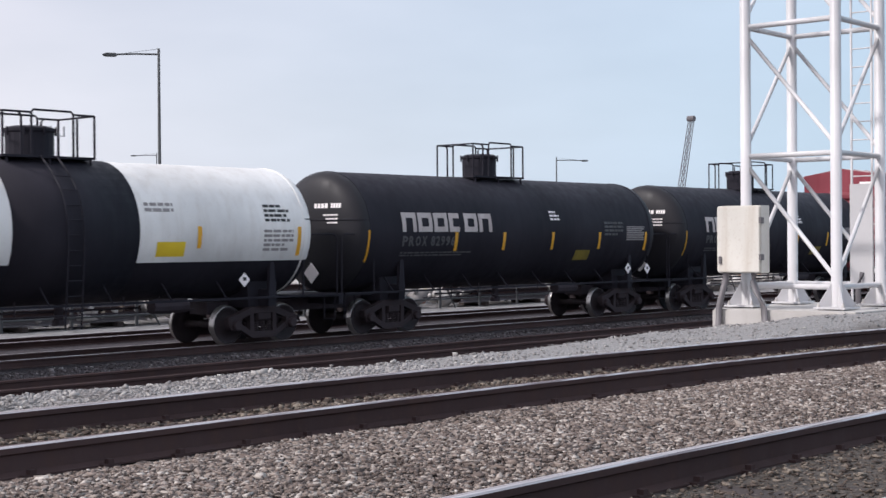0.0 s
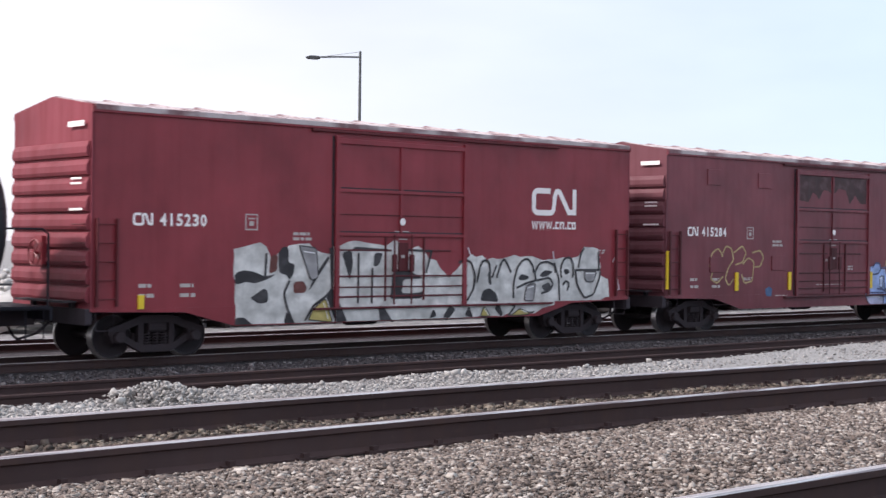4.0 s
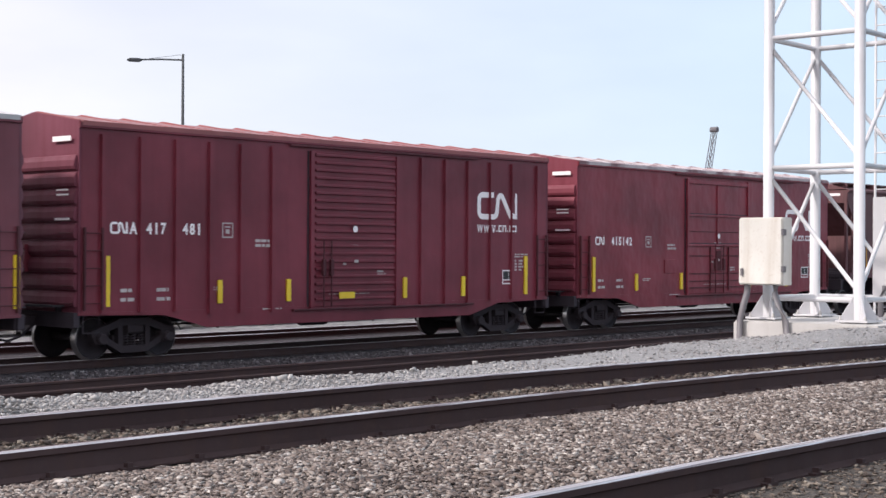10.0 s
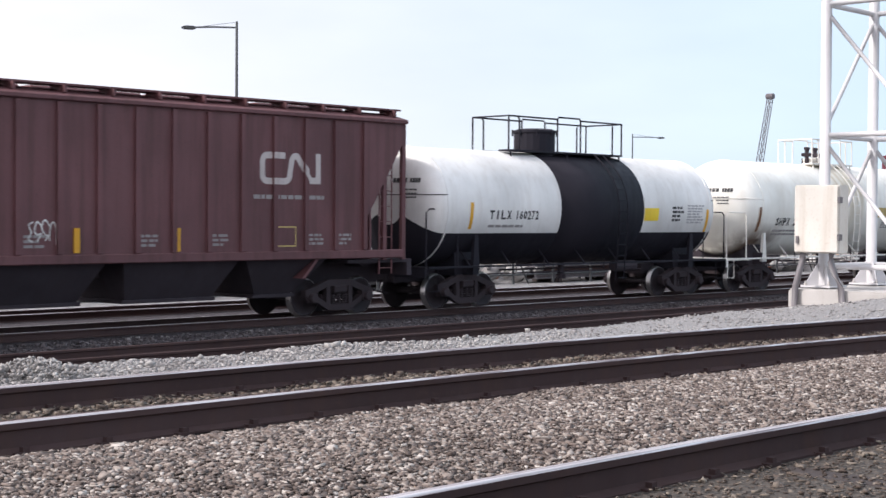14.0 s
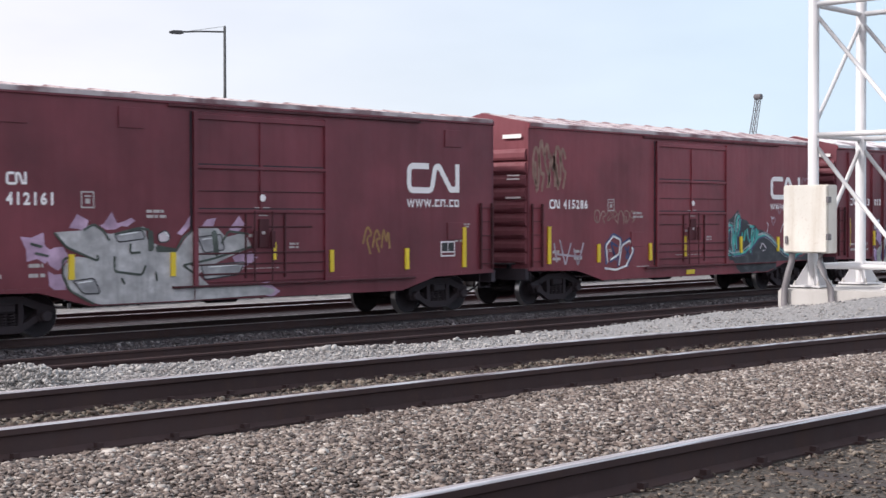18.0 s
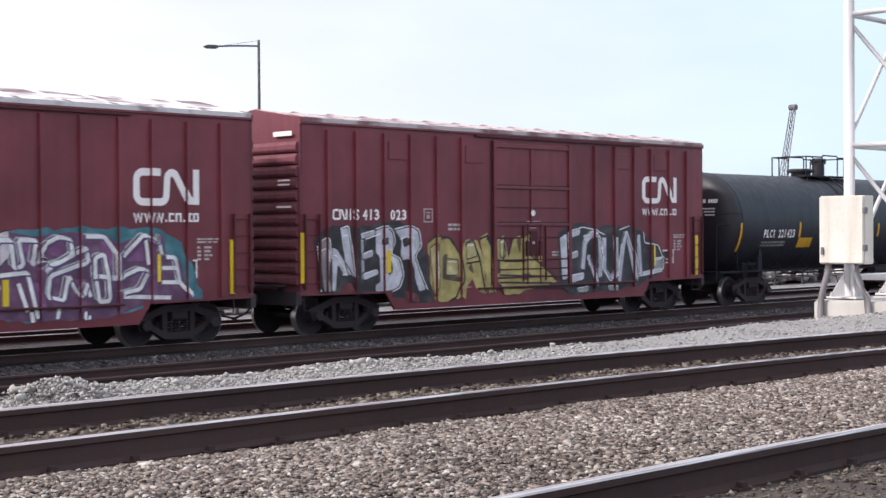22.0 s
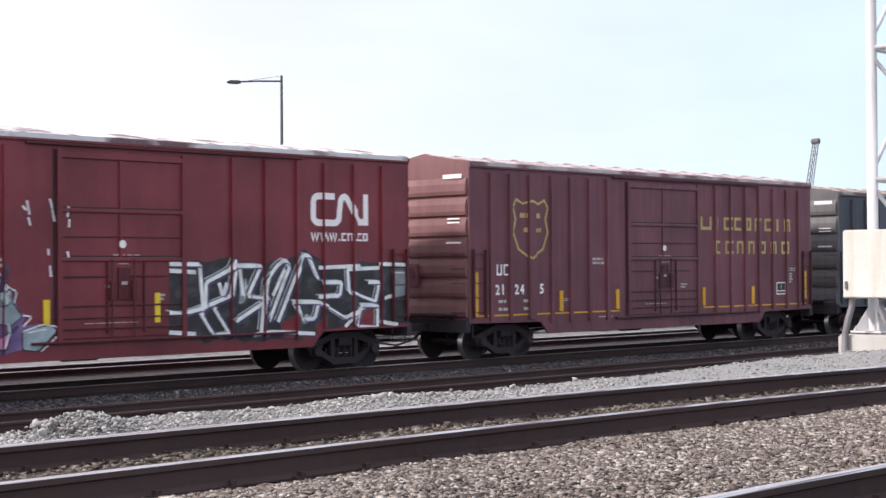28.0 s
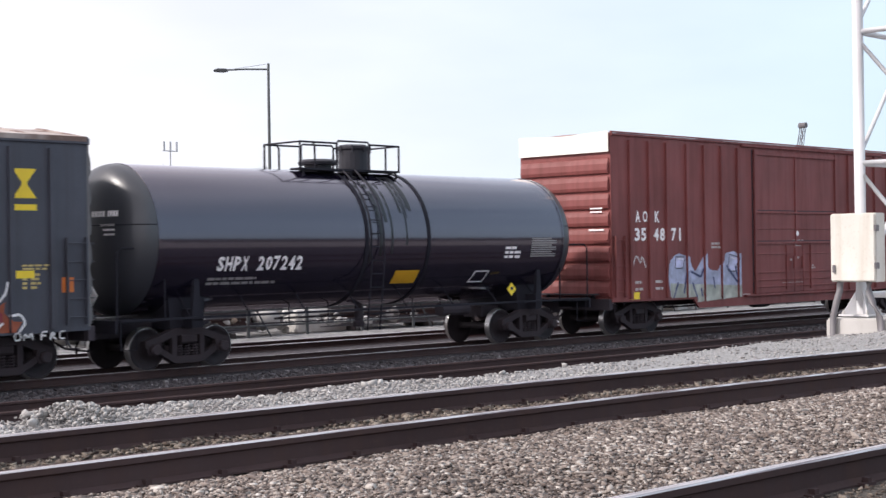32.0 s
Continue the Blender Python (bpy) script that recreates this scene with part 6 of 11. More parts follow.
    coat(c, st, 6, "teal", 0.05, [(-3.97, 2.31), (-3.43, 2.43), (-2.73, 2.43), (-2.7, 2.2), (-2.6, 2.01)],
         [(-2.49, 2.2), (-1.67, 2.22)],
         [(-1.5, 2.19), (-0.99, 2.25)],
         [(-4.24, 2.09), (-3.97, 2.28)])
    coat(c, st, 7, "slate", 0.045, [(-4.42, 1.66), (-4.2, 2.09), (-3.97, 2.33)],
         [(-3.59, 2.39), (-3.74, 1.9), (-3.82, 1.59)],
         [(-4.27, 1.35), (-3.67, 1.34), (-3.6, 0.9)],
         [(-3.54, 2.39), (-3.48, 1.96), (-3.45, 1.33)],
         [(-2.96, 2.39), (-2.89, 2.01), (-2.65, 1.88), (-2.49, 1.62)],
         [(-2.81, 1.63), (-2.86, 1.06), (-2.73, 0.91), (-2.17, 0.91), (-2, 1.29)],
         [(-1.75, 2.17), (-1.62, 1.67), (-1.76, 0.7)],
         [(-1.46, 2.19), (-1.33, 1.86)],
         [(-0.9, 2.25), (-0.9, 1.79)],
         [(-1.42, 1.54), (-0.91, 1.4), (-0.94, 1.13)],
         [(-3.37, 0.7), (-3.24, 0.95), (-3.13, 0.69)])
    coat(c, st, 8, "bone", 0.045, [(-4.35, 1.6), (-4.05, 1.96), (-3.89, 2.02)],
         [(-3.36, 2.33), (-3.33, 1.33)],
         [(-3.2, 1.89), (-2.97, 1.82), (-2.95, 1.32)],
         [(-2.25, 1.56), (-2, 1.42), (-1.89, 0.77)],
         [(-1.88, 2.06), (-1.72, 1.67)])


def violet_letters(c, st):
    coat(c, st, 0, "deep_teal", 0, [(1.61, 2.42), (2.23, 2.56), (3.23, 2.53), (4.27, 2.56), (5.57, 2.52), (6.07, 2.21), (6.36, 1.68), (6.66, 0.97), (6.02, 0.93), (4.47, 0.76), (2.42, 0.68), (1.64, 0.78)])
    coat(c, st, 1, "aubergine", 0, [(1.7, 0.78), (1.72, 2.45), (2.03, 2.47), (2.62, 2.37), (2.92, 2.42), (3.43, 2.47), (3.85, 2.37), (4.16, 2.44), (4.48, 2.22), (5.13, 2.41), (5.62, 2.41), (5.68, 1.99), (6.06, 1.84), (6.2, 1.23), (6.38, 1), (5.12, 0.93), (4.26, 0.69), (2.42, 0.7)])
    coat(c, st, 2, "mulberry", 0, [(2.23, 2.24), (2.5, 2.28), (2.46, 1.88), (2.3, 1.88)],
         [(2.92, 2.23), (3.19, 2.3), (3.31, 2.13), (3.14, 1.96), (2.9, 2.02)],
         [(4.06, 2.3), (4.37, 2.15), (4.37, 1.64), (4.16, 2.01)],
         [(4.69, 1.85), (5.09, 2.18), (5.13, 1.85)],
         [(2.42, 1.46), (2.66, 1.48), (2.82, 0.95), (2.58, 0.89)],
         [(3.43, 1.51), (3.74, 1.5), (3.74, 1.14)])
    coat(c, st, 3, "bone_pink", 0, [(1.74, 2.42), (2.03, 2.52), (2.07, 2.03), (1.8, 1.75)])
    coat(c, st, 4, "bone", 0.085, [(1.71, 0.78), (1.74, 2.31), (2.07, 2.31), (2.13, 1.75), (2.34, 1.81), (2.23, 2.31), (2.62, 2.3), (2.52, 1.81), (2.78, 1.95)],
         [(1.68, 1.61), (2.42, 1.67), (2.65, 0.75)],
         [(1.68, 1.34), (1.83, 1.4)],
         [(2.22, 1.46), (2.42, 0.89)],
         [(2.66, 2.02), (2.82, 2.23), (3.12, 2.37), (3.39, 2.3), (3.43, 2.01), (3.18, 1.87), (2.86, 1.81), (2.7, 1.99)],
         [(2.78, 1.68), (3.74, 2.15), (3.8, 1.86), (2.92, 1.59), (2.86, 1.17), (3.22, 1.08), (3.33, 1.58), (3.63, 1.14), (3.74, 1.43), (3.84, 1.14)],
         [(3.74, 2.37), (4.16, 2.37), (4.48, 2), (4.48, 1.49), (3.95, 1.57)],
         [(3.95, 1.5), (3.95, 1.94), (4.16, 2.01), (4.26, 1.57), (4.3, 1.05), (4.05, 1.02), (3.97, 1.46)],
         [(4.48, 1.49), (5.02, 1.7), (5.24, 1.62), (5.02, 1.26), (4.58, 1.19)],
         [(4.59, 1.93), (5.13, 2.41), (5.46, 2.22), (5.46, 2.41), (5.57, 1.99)],
         [(5.17, 2.29), (5.24, 1.77)],
         [(5.68, 1.92), (5.91, 1.91), (6.02, 1.38), (6.36, 1.07)],
         [(5.57, 1.69), (5.97, 1.69)],
         [(5.57, 1.39), (6.02, 1.38)],
         [(4.58, 1.12), (5.79, 1.06)],
         [(2.5, 0.89), (2.54, 0.68)],
         [(3.12, 0.94), (3.08, 0.73)],
         [(3.71, 0.85), (3.67, 0.71), (3.84, 0.73)])


def silver_block(c, st):
    coat(c, st, 0, "ink", 0, [(-7.6, 2.24), (-7.43, 2.39), (-6.85, 2.63), (-6.25, 2.54), (-5.65, 2.64), (-4.86, 2.66), (-4.18, 2.51), (-4.05, 2.02), (-3.89, 1.76), (-3.69, 0.65), (-4.39, 0.68), (-5.5, 0.91), (-7.44, 0.98), (-7.49, 1.58)])
    coat(c, st, 1, "ash", 0, [(-7.47, 2.18), (-7.17, 2.3), (-7.12, 1.81), (-7.18, 1.33), (-7.08, 1.03), (-7.29, 1.03), (-7.36, 1.58)],
         [(-6.14, 2.41), (-6.03, 2.41), (-5.99, 1.3), (-6.11, 1.28)])
    coat(c, st, 2, "chrome", 0, [(-7.03, 2.08), (-6.88, 2.05), (-6.38, 1.41), (-6.64, 1.37), (-6.85, 1.66), (-6.92, 1.02), (-7.12, 1.06), (-7.07, 1.57)],
         [(-6.78, 2.51), (-6.52, 2.56), (-6.32, 1.36), (-6.56, 1.44), (-6.7, 2.05)],
         [(-6.14, 2.41), (-5.65, 2.51), (-5.65, 2.35), (-6.11, 2.25)],
         [(-6.11, 1.92), (-5.73, 2.04), (-5.71, 1.84), (-6.08, 1.75)],
         [(-6.08, 1.45), (-5.58, 1.56), (-5.53, 1.41), (-6.04, 1.26)],
         [(-5.65, 2.47), (-5.34, 2.56), (-5.1, 2.47), (-5.02, 2.22), (-5.18, 1.91), (-4.87, 1.78), (-4.74, 1.39), (-4.87, 1.08), (-5.11, 1), (-5.66, 0.98), (-5.66, 1.17), (-5.5, 1.22), (-5.53, 1.85), (-5.65, 1.91)],
         [(-5.02, 2.47), (-4.54, 2.56), (-4.21, 2.47), (-4.12, 2.09), (-4.35, 1.83), (-4.14, 1.38), (-3.93, 0.99), (-4.19, 0.93), (-4.38, 1.38), (-4.54, 1.77), (-4.74, 1.71), (-4.83, 1.9), (-4.78, 2.22)])
    coat(c, st, 3, "ink", 0, [(-5.46, 2.26), (-5.26, 2.31), (-5.21, 2.16), (-5.42, 2.09)],
         [(-5.34, 1.66), (-5.1, 1.72), (-5.06, 1.46), (-5.26, 1.33)],
         [(-4.77, 2.26), (-4.54, 2.31), (-4.48, 2.13), (-4.7, 2.03)],
         [(-5.47, 1.79), (-5.26, 1.83), (-5.34, 1.76)])
    coat(c, st, 4, "maroon", 0, [(-6.78, 1.14), (-6.49, 1.25), (-6.27, 1), (-6.71, 0.98)],
         [(-4.71, 0.99), (-4.22, 0.87), (-4.19, 0.67), (-4.55, 0.75)])
    coat(c, st, 5, "bone", 0.03, [(-7.47, 2.18), (-7.17, 2.32), (-7.12, 1.81)],
         [(-6.78, 2.51), (-6.52, 2.59), (-6.38, 1.92), (-6.31, 1.36)],
         [(-5.65, 2.5), (-5.33, 2.59), (-5.08, 2.49), (-4.99, 2.22), (-5.15, 1.91), (-4.83, 1.78), (-4.71, 1.39), (-4.84, 1.07), (-5.11, 0.97), (-5.66, 0.97)],
         [(-5.02, 2.5), (-4.54, 2.59), (-4.18, 2.49), (-4.09, 2.09), (-4.32, 1.83), (-4.11, 1.38), (-3.89, 0.98)],
         [(-5.98, 2.26), (-5.49, 2.39)],
         [(-7.37, 1.04), (-7.43, 1.58), (-7.49, 2.12)])


def gold_block(c, st):
    coat(c, st, 0, "gold_dust", 0, [(-3.89, 2.15), (-3.58, 2.3), (-3.13, 2.25), (-2.83, 2.01), (-2.7, 1.61), (-2.7, 1.08), (-2.87, 0.75), (-3.22, 0.63), (-3.64, 0.68), (-3.76, 1.11), (-3.81, 1.76)],
         [(-2.69, 2.07), (-2.34, 2.27), (-2.06, 2.2), (-1.88, 1.73), (-1.7, 0.85), (-1.99, 0.82), (-2.26, 1.2), (-2.44, 1.07), (-2.49, 0.74), (-2.84, 0.71), (-2.7, 1.34)],
         [(-1.98, 2.24), (-1.71, 2.38), (-1.48, 1.86), (-1.37, 0.9), (-1.63, 0.8), (-1.81, 1.46)],
         [(-1.36, 2.24), (-1.07, 2.37), (-0.92, 1.71), (-0.69, 2.26), (-0.31, 2.29), (0.04, 2.43), (-0.12, 1.98), (1.07, 1.04), (0.46, 0.96), (-0.22, 0.87), (-0.51, 0.74), (-1.07, 0.76), (-1.37, 1.31)])
    coat(c, st, 1, "straw", 0, [(-3.21, 1.75), (-2.78, 1.72), (-2.78, 1.32), (-3.25, 1.33)],
         [(-2.48, 2.14), (-2.16, 2.16), (-2.06, 1.8), (-2.48, 1.71)],
         [(-1.25, 2.2), (-1.07, 2.26), (-1.01, 1.78), (-1.22, 1.72)],
         [(-3.8, 2.02), (-3.55, 2.15), (-3.52, 1.1), (-3.64, 0.78)])
    coat(c, st, 2, "umber", 0, [(-3.35, 1.82), (-3.18, 1.88), (-3.22, 1.33), (-2.7, 1.28), (-2.7, 1.14), (-3.35, 1.23)],
         [(-2.43, 1.47), (-2.31, 1.67), (-2.2, 1.33)],
         [(-0.6, 2.19), (-0.47, 1.84), (-0.39, 2.23), (-0.5, 2.26)],
         [(-1.48, 1.72), (-1.26, 1.72), (-1.22, 1.31), (-1.44, 1.34)],
         [(-0.41, 1.29), (-0.02, 1.31), (-0.12, 1.14), (-0.39, 1.12)])
    coat(c, st, 3, "ink", 0.05, [(-3.89, 2.15), (-3.58, 2.33), (-3.07, 2.27), (-2.73, 1.87), (-2.61, 1.21), (-2.87, 0.75), (-3.22, 0.61)],
         [(-2.61, 2.07), (-2.25, 2.24), (-1.99, 1.73), (-1.77, 0.85)],
         [(-1.98, 2.24), (-1.66, 2.33), (-1.44, 1.72), (-1.33, 0.9)],
         [(-1.07, 2.33), (-1.11, 1.65), (-0.22, 1.63)],
         [(-0.22, 1.91), (1.07, 1.11)],
         [(-1.26, 1.28), (0.86, 1.2)],
         [(-1.26, 1.09), (0.86, 1.02)],
         [(-2.49, 1.61), (-1.99, 1.66)],
         [(-1.71, 2.27), (-1.48, 1.93)],
         [(-0.79, 2.26), (-0.88, 1.85)],
         [(-0.89, 0.94), (1.68, 0.89)])


def silver_tangle(c, st):
    coat(c, st, 0, "soot", 0, [(1.11, 2.4), (2.11, 2.64), (2.96, 2.57), (3.84, 2.57), (4.53, 2.51), (5.7, 2.07), (6.13, 1.68), (5.99, 1.26), (4.75, 0.83), (3.17, 0.73), (1.68, 0.66), (1.15, 0.96)])
    coat(c, st, 1, "chrome", 0, [(1.17, 2.25), (1.48, 2.39), (1.52, 1.1), (1.27, 1.08)],
         [(1.58, 2.39), (2.11, 2.51), (2.1, 2.32), (1.64, 2.22)],
         [(1.64, 1.82), (2, 1.93), (2.02, 1.7), (1.68, 1.64)],
         [(1.68, 1.24), (2.27, 1.3), (2.27, 1.08), (1.72, 0.98)],
         [(2.21, 2.32), (2.85, 2.42), (2.74, 2.24), (2.27, 2.1)])
    coat(c, st, 2, "ash", 0, [(5.41, 1.61), (5.99, 1.68), (5.94, 1.29), (5.46, 1.3)],
         [(2.36, 1.81), (2.53, 1.88), (2.48, 1.37)],
         [(1.89, 0.87), (2.52, 0.92), (2.42, 0.71), (1.99, 0.71)],
         [(3.28, 0.9), (3.73, 0.89), (3.73, 0.71), (3.35, 0.72)])
    coat(c, st, 3, "chrome", 0.13, [(2.21, 1.37), (2.31, 2.1), (2.64, 2.39), (2.92, 2.24), (3.02, 1.65), (2.91, 1.13)],
         [(2.42, 1.73), (2.63, 1.36), (2.85, 0.91)],
         [(3.18, 2.24), (3.17, 1.35), (3.44, 1.05), (3.73, 1.26), (3.66, 2.24)],
         [(3.84, 0.96), (4.02, 1.94), (4.18, 2.39), (4.41, 1.78), (4.64, 1.01)],
         [(4.76, 2.31), (4.87, 1.16), (5.82, 1.29)])
    coat(c, st, 4, "bone", 0.03, [(1.58, 2.42), (2.21, 2.54), (2.74, 2.46), (3.18, 2.32)],
         [(3.84, 2.46), (4.3, 2.57)],
         [(4.99, 2.39), (5.04, 2.08), (5.7, 2), (5.89, 1.68)],
         [(2.14, 1.37), (2.25, 2.1), (2.59, 2.44), (2.98, 2.27), (3.11, 1.65), (3, 1.13)],
         [(3.09, 2.24), (3.09, 1.35), (3.44, 0.99), (3.82, 1.26), (3.75, 2.24)],
         [(3.75, 0.96), (3.93, 1.94), (4.18, 2.45), (4.52, 1.78), (4.71, 1.04)],
         [(4.66, 2.39), (4.75, 1.1), (5.89, 1.23)],
         [(1.52, 2.39), (1.58, 1.1)],
         [(5.46, 1.61), (5.99, 1.66), (5.96, 1.29), (5.46, 1.27), (5.46, 1.61)])
    coat(c, st, 5, "ink", 0, [(2.31, 1.81), (2.49, 2.03), (2.7, 2.02), (2.78, 1.65), (2.57, 1.73)],
         [(3.35, 1.94), (3.49, 2.02), (3.48, 1.49), (3.35, 1.57)])


def red_flames(c, st):
    coat(c, st, 0, "crimson", 0, [(-7.01, 2.65), (-6.66, 2.88), (-6.24, 2.5), (-6.43, 2.42), (-6.66, 2.5), (-6.9, 2.55)],
         [(-6.9, 1.51), (-6.31, 1.73), (-6.08, 2.19), (-5.84, 2.58), (-5.48, 3.05), (-4.99, 2.74), (-4.74, 2.5), (-4.24, 2.5), (-3.73, 2.1), (-3.34, 1.61), (-3.21, 2.18), (-3.09, 2.58), (-2.82, 2.99), (-2.69, 2.42), (-2.42, 2.5), (-1.88, 1.59), (-1.74, 1.09), (-2.15, 0.8), (-2.95, 0.83), (-4.99, 0.77), (-5.48, 0.83), (-5.96, 0.95), (-6.66, 1.12), (-7.01, 1.06)],
         [(-7.01, 2.46), (-6.66, 2.5), (-6.24, 2.12), (-6.38, 1.69), (-6.9, 1.66)])
    coat(c, st, 1, "dark_red", 0, [(-5.84, 2.11), (-5.6, 2.35), (-5.48, 1.64), (-5.72, 1.41)],
         [(-4.74, 2.11), (-4.29, 2.18), (-4.11, 1.62), (-4.49, 1.47)],
         [(-2.95, 2.1), (-2.55, 2.18), (-2.37, 1.6), (-2.82, 1.44)])
    coat(c, st, 2, "rose", 0, [(-4.74, 0.92), (-2.95, 0.83), (-2.95, 0.7), (-4.86, 0.72)],
         [(-6.9, 1.66), (-6.43, 1.69), (-6.55, 1.51), (-6.94, 1.44)])
    coat(c, st, 3, "bone_pink", 0, [(-6.66, 2.96), (-6.38, 2.89), (-6.01, 2.55), (-6.24, 2.52)],
         [(-6.94, 2.35), (-6.66, 2.46), (-6.24, 2.12), (-6.43, 1.73), (-6.66, 1.89), (-6.9, 1.85)],
         [(-6.55, 1.05), (-6.19, 1.35), (-5.84, 1.8), (-5.91, 1.26), (-6.31, 0.96)],
         [(-5.84, 2.11), (-5.6, 2.19), (-5.36, 1.64), (-5.48, 1.41), (-5.72, 1.8)],
         [(-5.48, 2.66), (-5.24, 2.58), (-4.99, 1.79), (-5.19, 1.72)],
         [(-5.43, 3.02), (-5.11, 2.89), (-4.74, 2.58), (-5.04, 2.71)],
         [(-4.49, 2.82), (-3.99, 2.66), (-3.73, 2.5), (-3.35, 2.62), (-3.6, 2.34), (-3.99, 2.42)],
         [(-4.24, 2.26), (-3.94, 2.1), (-3.78, 1.46), (-3.6, 1.05), (-3.86, 1.14), (-4.04, 1.62)],
         [(-2.96, 3.07), (-2.8, 3.16), (-2.82, 2.34), (-2.95, 2.26)],
         [(-2.48, 2.59), (-2.02, 2.09), (-1.6, 1.59), (-1.6, 1.26), (-2.01, 0.8), (-2.42, 0.78), (-1.88, 1.18), (-2.15, 1.93)],
         [(-3.47, 1.62), (-3.21, 2.1), (-3.27, 1.53)],
         [(-2.95, 1.77), (-2.69, 1.6), (-3, 1.2)],
         [(-4.69, 1.63), (-4.49, 1.47), (-4.54, 1.08), (-4.79, 1.32)])
    coat(c, st, 4, "soot", 0, [(-2.77, 1.69), (-2.53, 1.57), (-2.68, 1.28)])
    coat(c, st, 5, "ash", 0, [(-3.48, 4.03), (-3.09, 4.17), (-2.96, 3.89), (-3.22, 3.64), (-3.43, 3.71)],
         [(-3.22, 3.64), (-2.56, 3.76), (-2.37, 3.9), (-2.42, 3.41), (-2.96, 3.48)],
         [(-2.42, 3), (-1.88, 2.84), (-1.74, 2.42), (-2.15, 2.59)])
    coat(c, st, 6, "bone_pink", 0.05, [(-7.01, 3.64), (-6.9, 3.49)],
         [(-7.01, 3.34), (-6.78, 2.96)],
         [(-6.62, 3.57), (-6.48, 3.27)],
         [(-6.48, 3.19), (-6.31, 3.35)],
         [(-5.96, 3.17), (-5.72, 3.28), (-5.62, 3.12)],
         [(-3.22, 3.69), (-2.96, 3.89), (-2.69, 3.53), (-2.37, 3.87)],
         [(-6.62, 0.97), (-6.78, 1.2), (-6.43, 1.07)])


def blue_script(c, st):
    coat(c, st, 0, "ice", 0, [(1.71, 2.09), (1.84, 2.44), (2.25, 2.67), (2.81, 2.73), (3.52, 2.68), (3.96, 2.43), (4.19, 2.56), (4.72, 2.68), (4.87, 2.31), (5.18, 2.68), (6.14, 2.62), (6.47, 2.94), (7.14, 2.88), (7.39, 2.56), (7.65, 2.29), (7.82, 1.36), (7.64, 0.97), (6.79, 0.93), (6.13, 0.89), (5.33, 0.61), (5.17, 0.74), (2.8, 0.71), (2.52, 0.55), (1.97, 0.63), (1.77, 0.93), (1.7, 1.51)])
    coat(c, st, 1, "sea", 0, [(1.91, 2.44), (2.18, 2.56), (2.25, 2.32), (2.04, 2.15)],
         [(3.74, 2.43), (3.96, 2.5), (3.89, 2.07), (3.74, 2.01)],
         [(4.56, 2.43), (4.95, 2.56), (5.02, 1.93), (4.71, 2.06)],
         [(5.41, 1.8), (5.97, 1.98), (6.05, 1.66), (5.65, 1.54)],
         [(6.22, 2.43), (6.55, 2.62), (6.63, 2.17), (6.33, 2.04)],
         [(2.83, 2.56), (3.03, 2.53), (2.95, 2.2), (2.8, 2.26)],
         [(7.05, 1.64), (7.47, 1.77), (7.51, 1.11), (7.13, 1.12)])
    coat(c, st, 2, "bone_pink", 0, [(3.84, 2.19), (3.96, 2.43), (4.26, 2.62), (4.56, 2.62), (4.71, 2.37), (4.41, 2.06), (4.11, 1.82), (3.89, 1.95)],
         [(5.18, 2.31), (5.26, 2.56), (5.98, 2.62), (6.05, 2.05), (5.33, 1.99)],
         [(6.14, 2.62), (6.47, 2.84), (7.14, 2.84), (7.39, 2.43), (7.05, 2.04), (6.88, 2.56), (6.47, 2.69)],
         [(2.67, 2.67), (2.92, 2.77), (3.03, 2.62), (2.86, 2.44)],
         [(7.39, 2.49), (7.65, 2.56), (7.79, 2.4), (7.48, 2.35)],
         [(1.91, 2.79), (2.01, 2.93), (2.32, 2.91), (2.31, 2.77)])
    coat(c, st, 3, "azure", 0, [(2.32, 2.61), (2.64, 2.58), (2.38, 1.73), (2.22, 1.09), (1.9, 1.18), (2.11, 1.74)],
         [(1.77, 1.86), (2.04, 1.99), (2.59, 1.96), (2.55, 1.79), (1.84, 1.68)],
         [(3.09, 2.62), (3.38, 2.58), (3.16, 1.96), (3.45, 1.95), (3.55, 1.71), (3.4, 1.16), (3.11, 1.21), (3.23, 1.65), (2.94, 1.6), (2.8, 1.06), (2.45, 1.16), (2.66, 1.73)],
         [(3.96, 1.82), (4.26, 1.97), (4.56, 1.94), (4.68, 1.69), (4.56, 1.2), (4.33, 1.08), (4.03, 1.15), (3.93, 1.46)],
         [(4.87, 1.68), (5.1, 1.87), (5.33, 1.8), (5.25, 1.61), (5.05, 1.56), (4.86, 0.94), (4.59, 0.95)],
         [(5.65, 1.54), (5.97, 1.79), (6.3, 1.91), (6.63, 2.56), (7, 2.66), (6.88, 1.91), (6.71, 1.13), (6.46, 1.06), (5.81, 1.08), (5.62, 1.23)])
    coat(c, st, 4, "slate", 0, [(2.6, 2.56), (2.83, 2.44), (2.73, 2.14), (2.55, 2.08)],
         [(2.38, 1.73), (2.66, 1.67), (2.55, 1.14), (2.31, 1.12)],
         [(3.52, 2.56), (3.74, 2.43), (3.52, 1.95), (3.35, 1.98)],
         [(3.59, 1.71), (3.74, 1.64), (3.66, 1.08), (3.52, 1.1)],
         [(4.07, 1.18), (4.56, 1.13), (4.53, 0.99), (4.13, 1)],
         [(4.18, 1.7), (4.38, 1.72), (4.33, 1.39), (4.18, 1.35)],
         [(5.33, 1.61), (5.78, 1.54), (5.65, 1.23), (5.41, 1.3)],
         [(6.93, 2.43), (7.14, 2.36), (6.79, 1.26), (6.66, 1.33)],
         [(5.02, 1.56), (5.21, 1.53), (5.02, 0.93), (4.92, 0.93)])
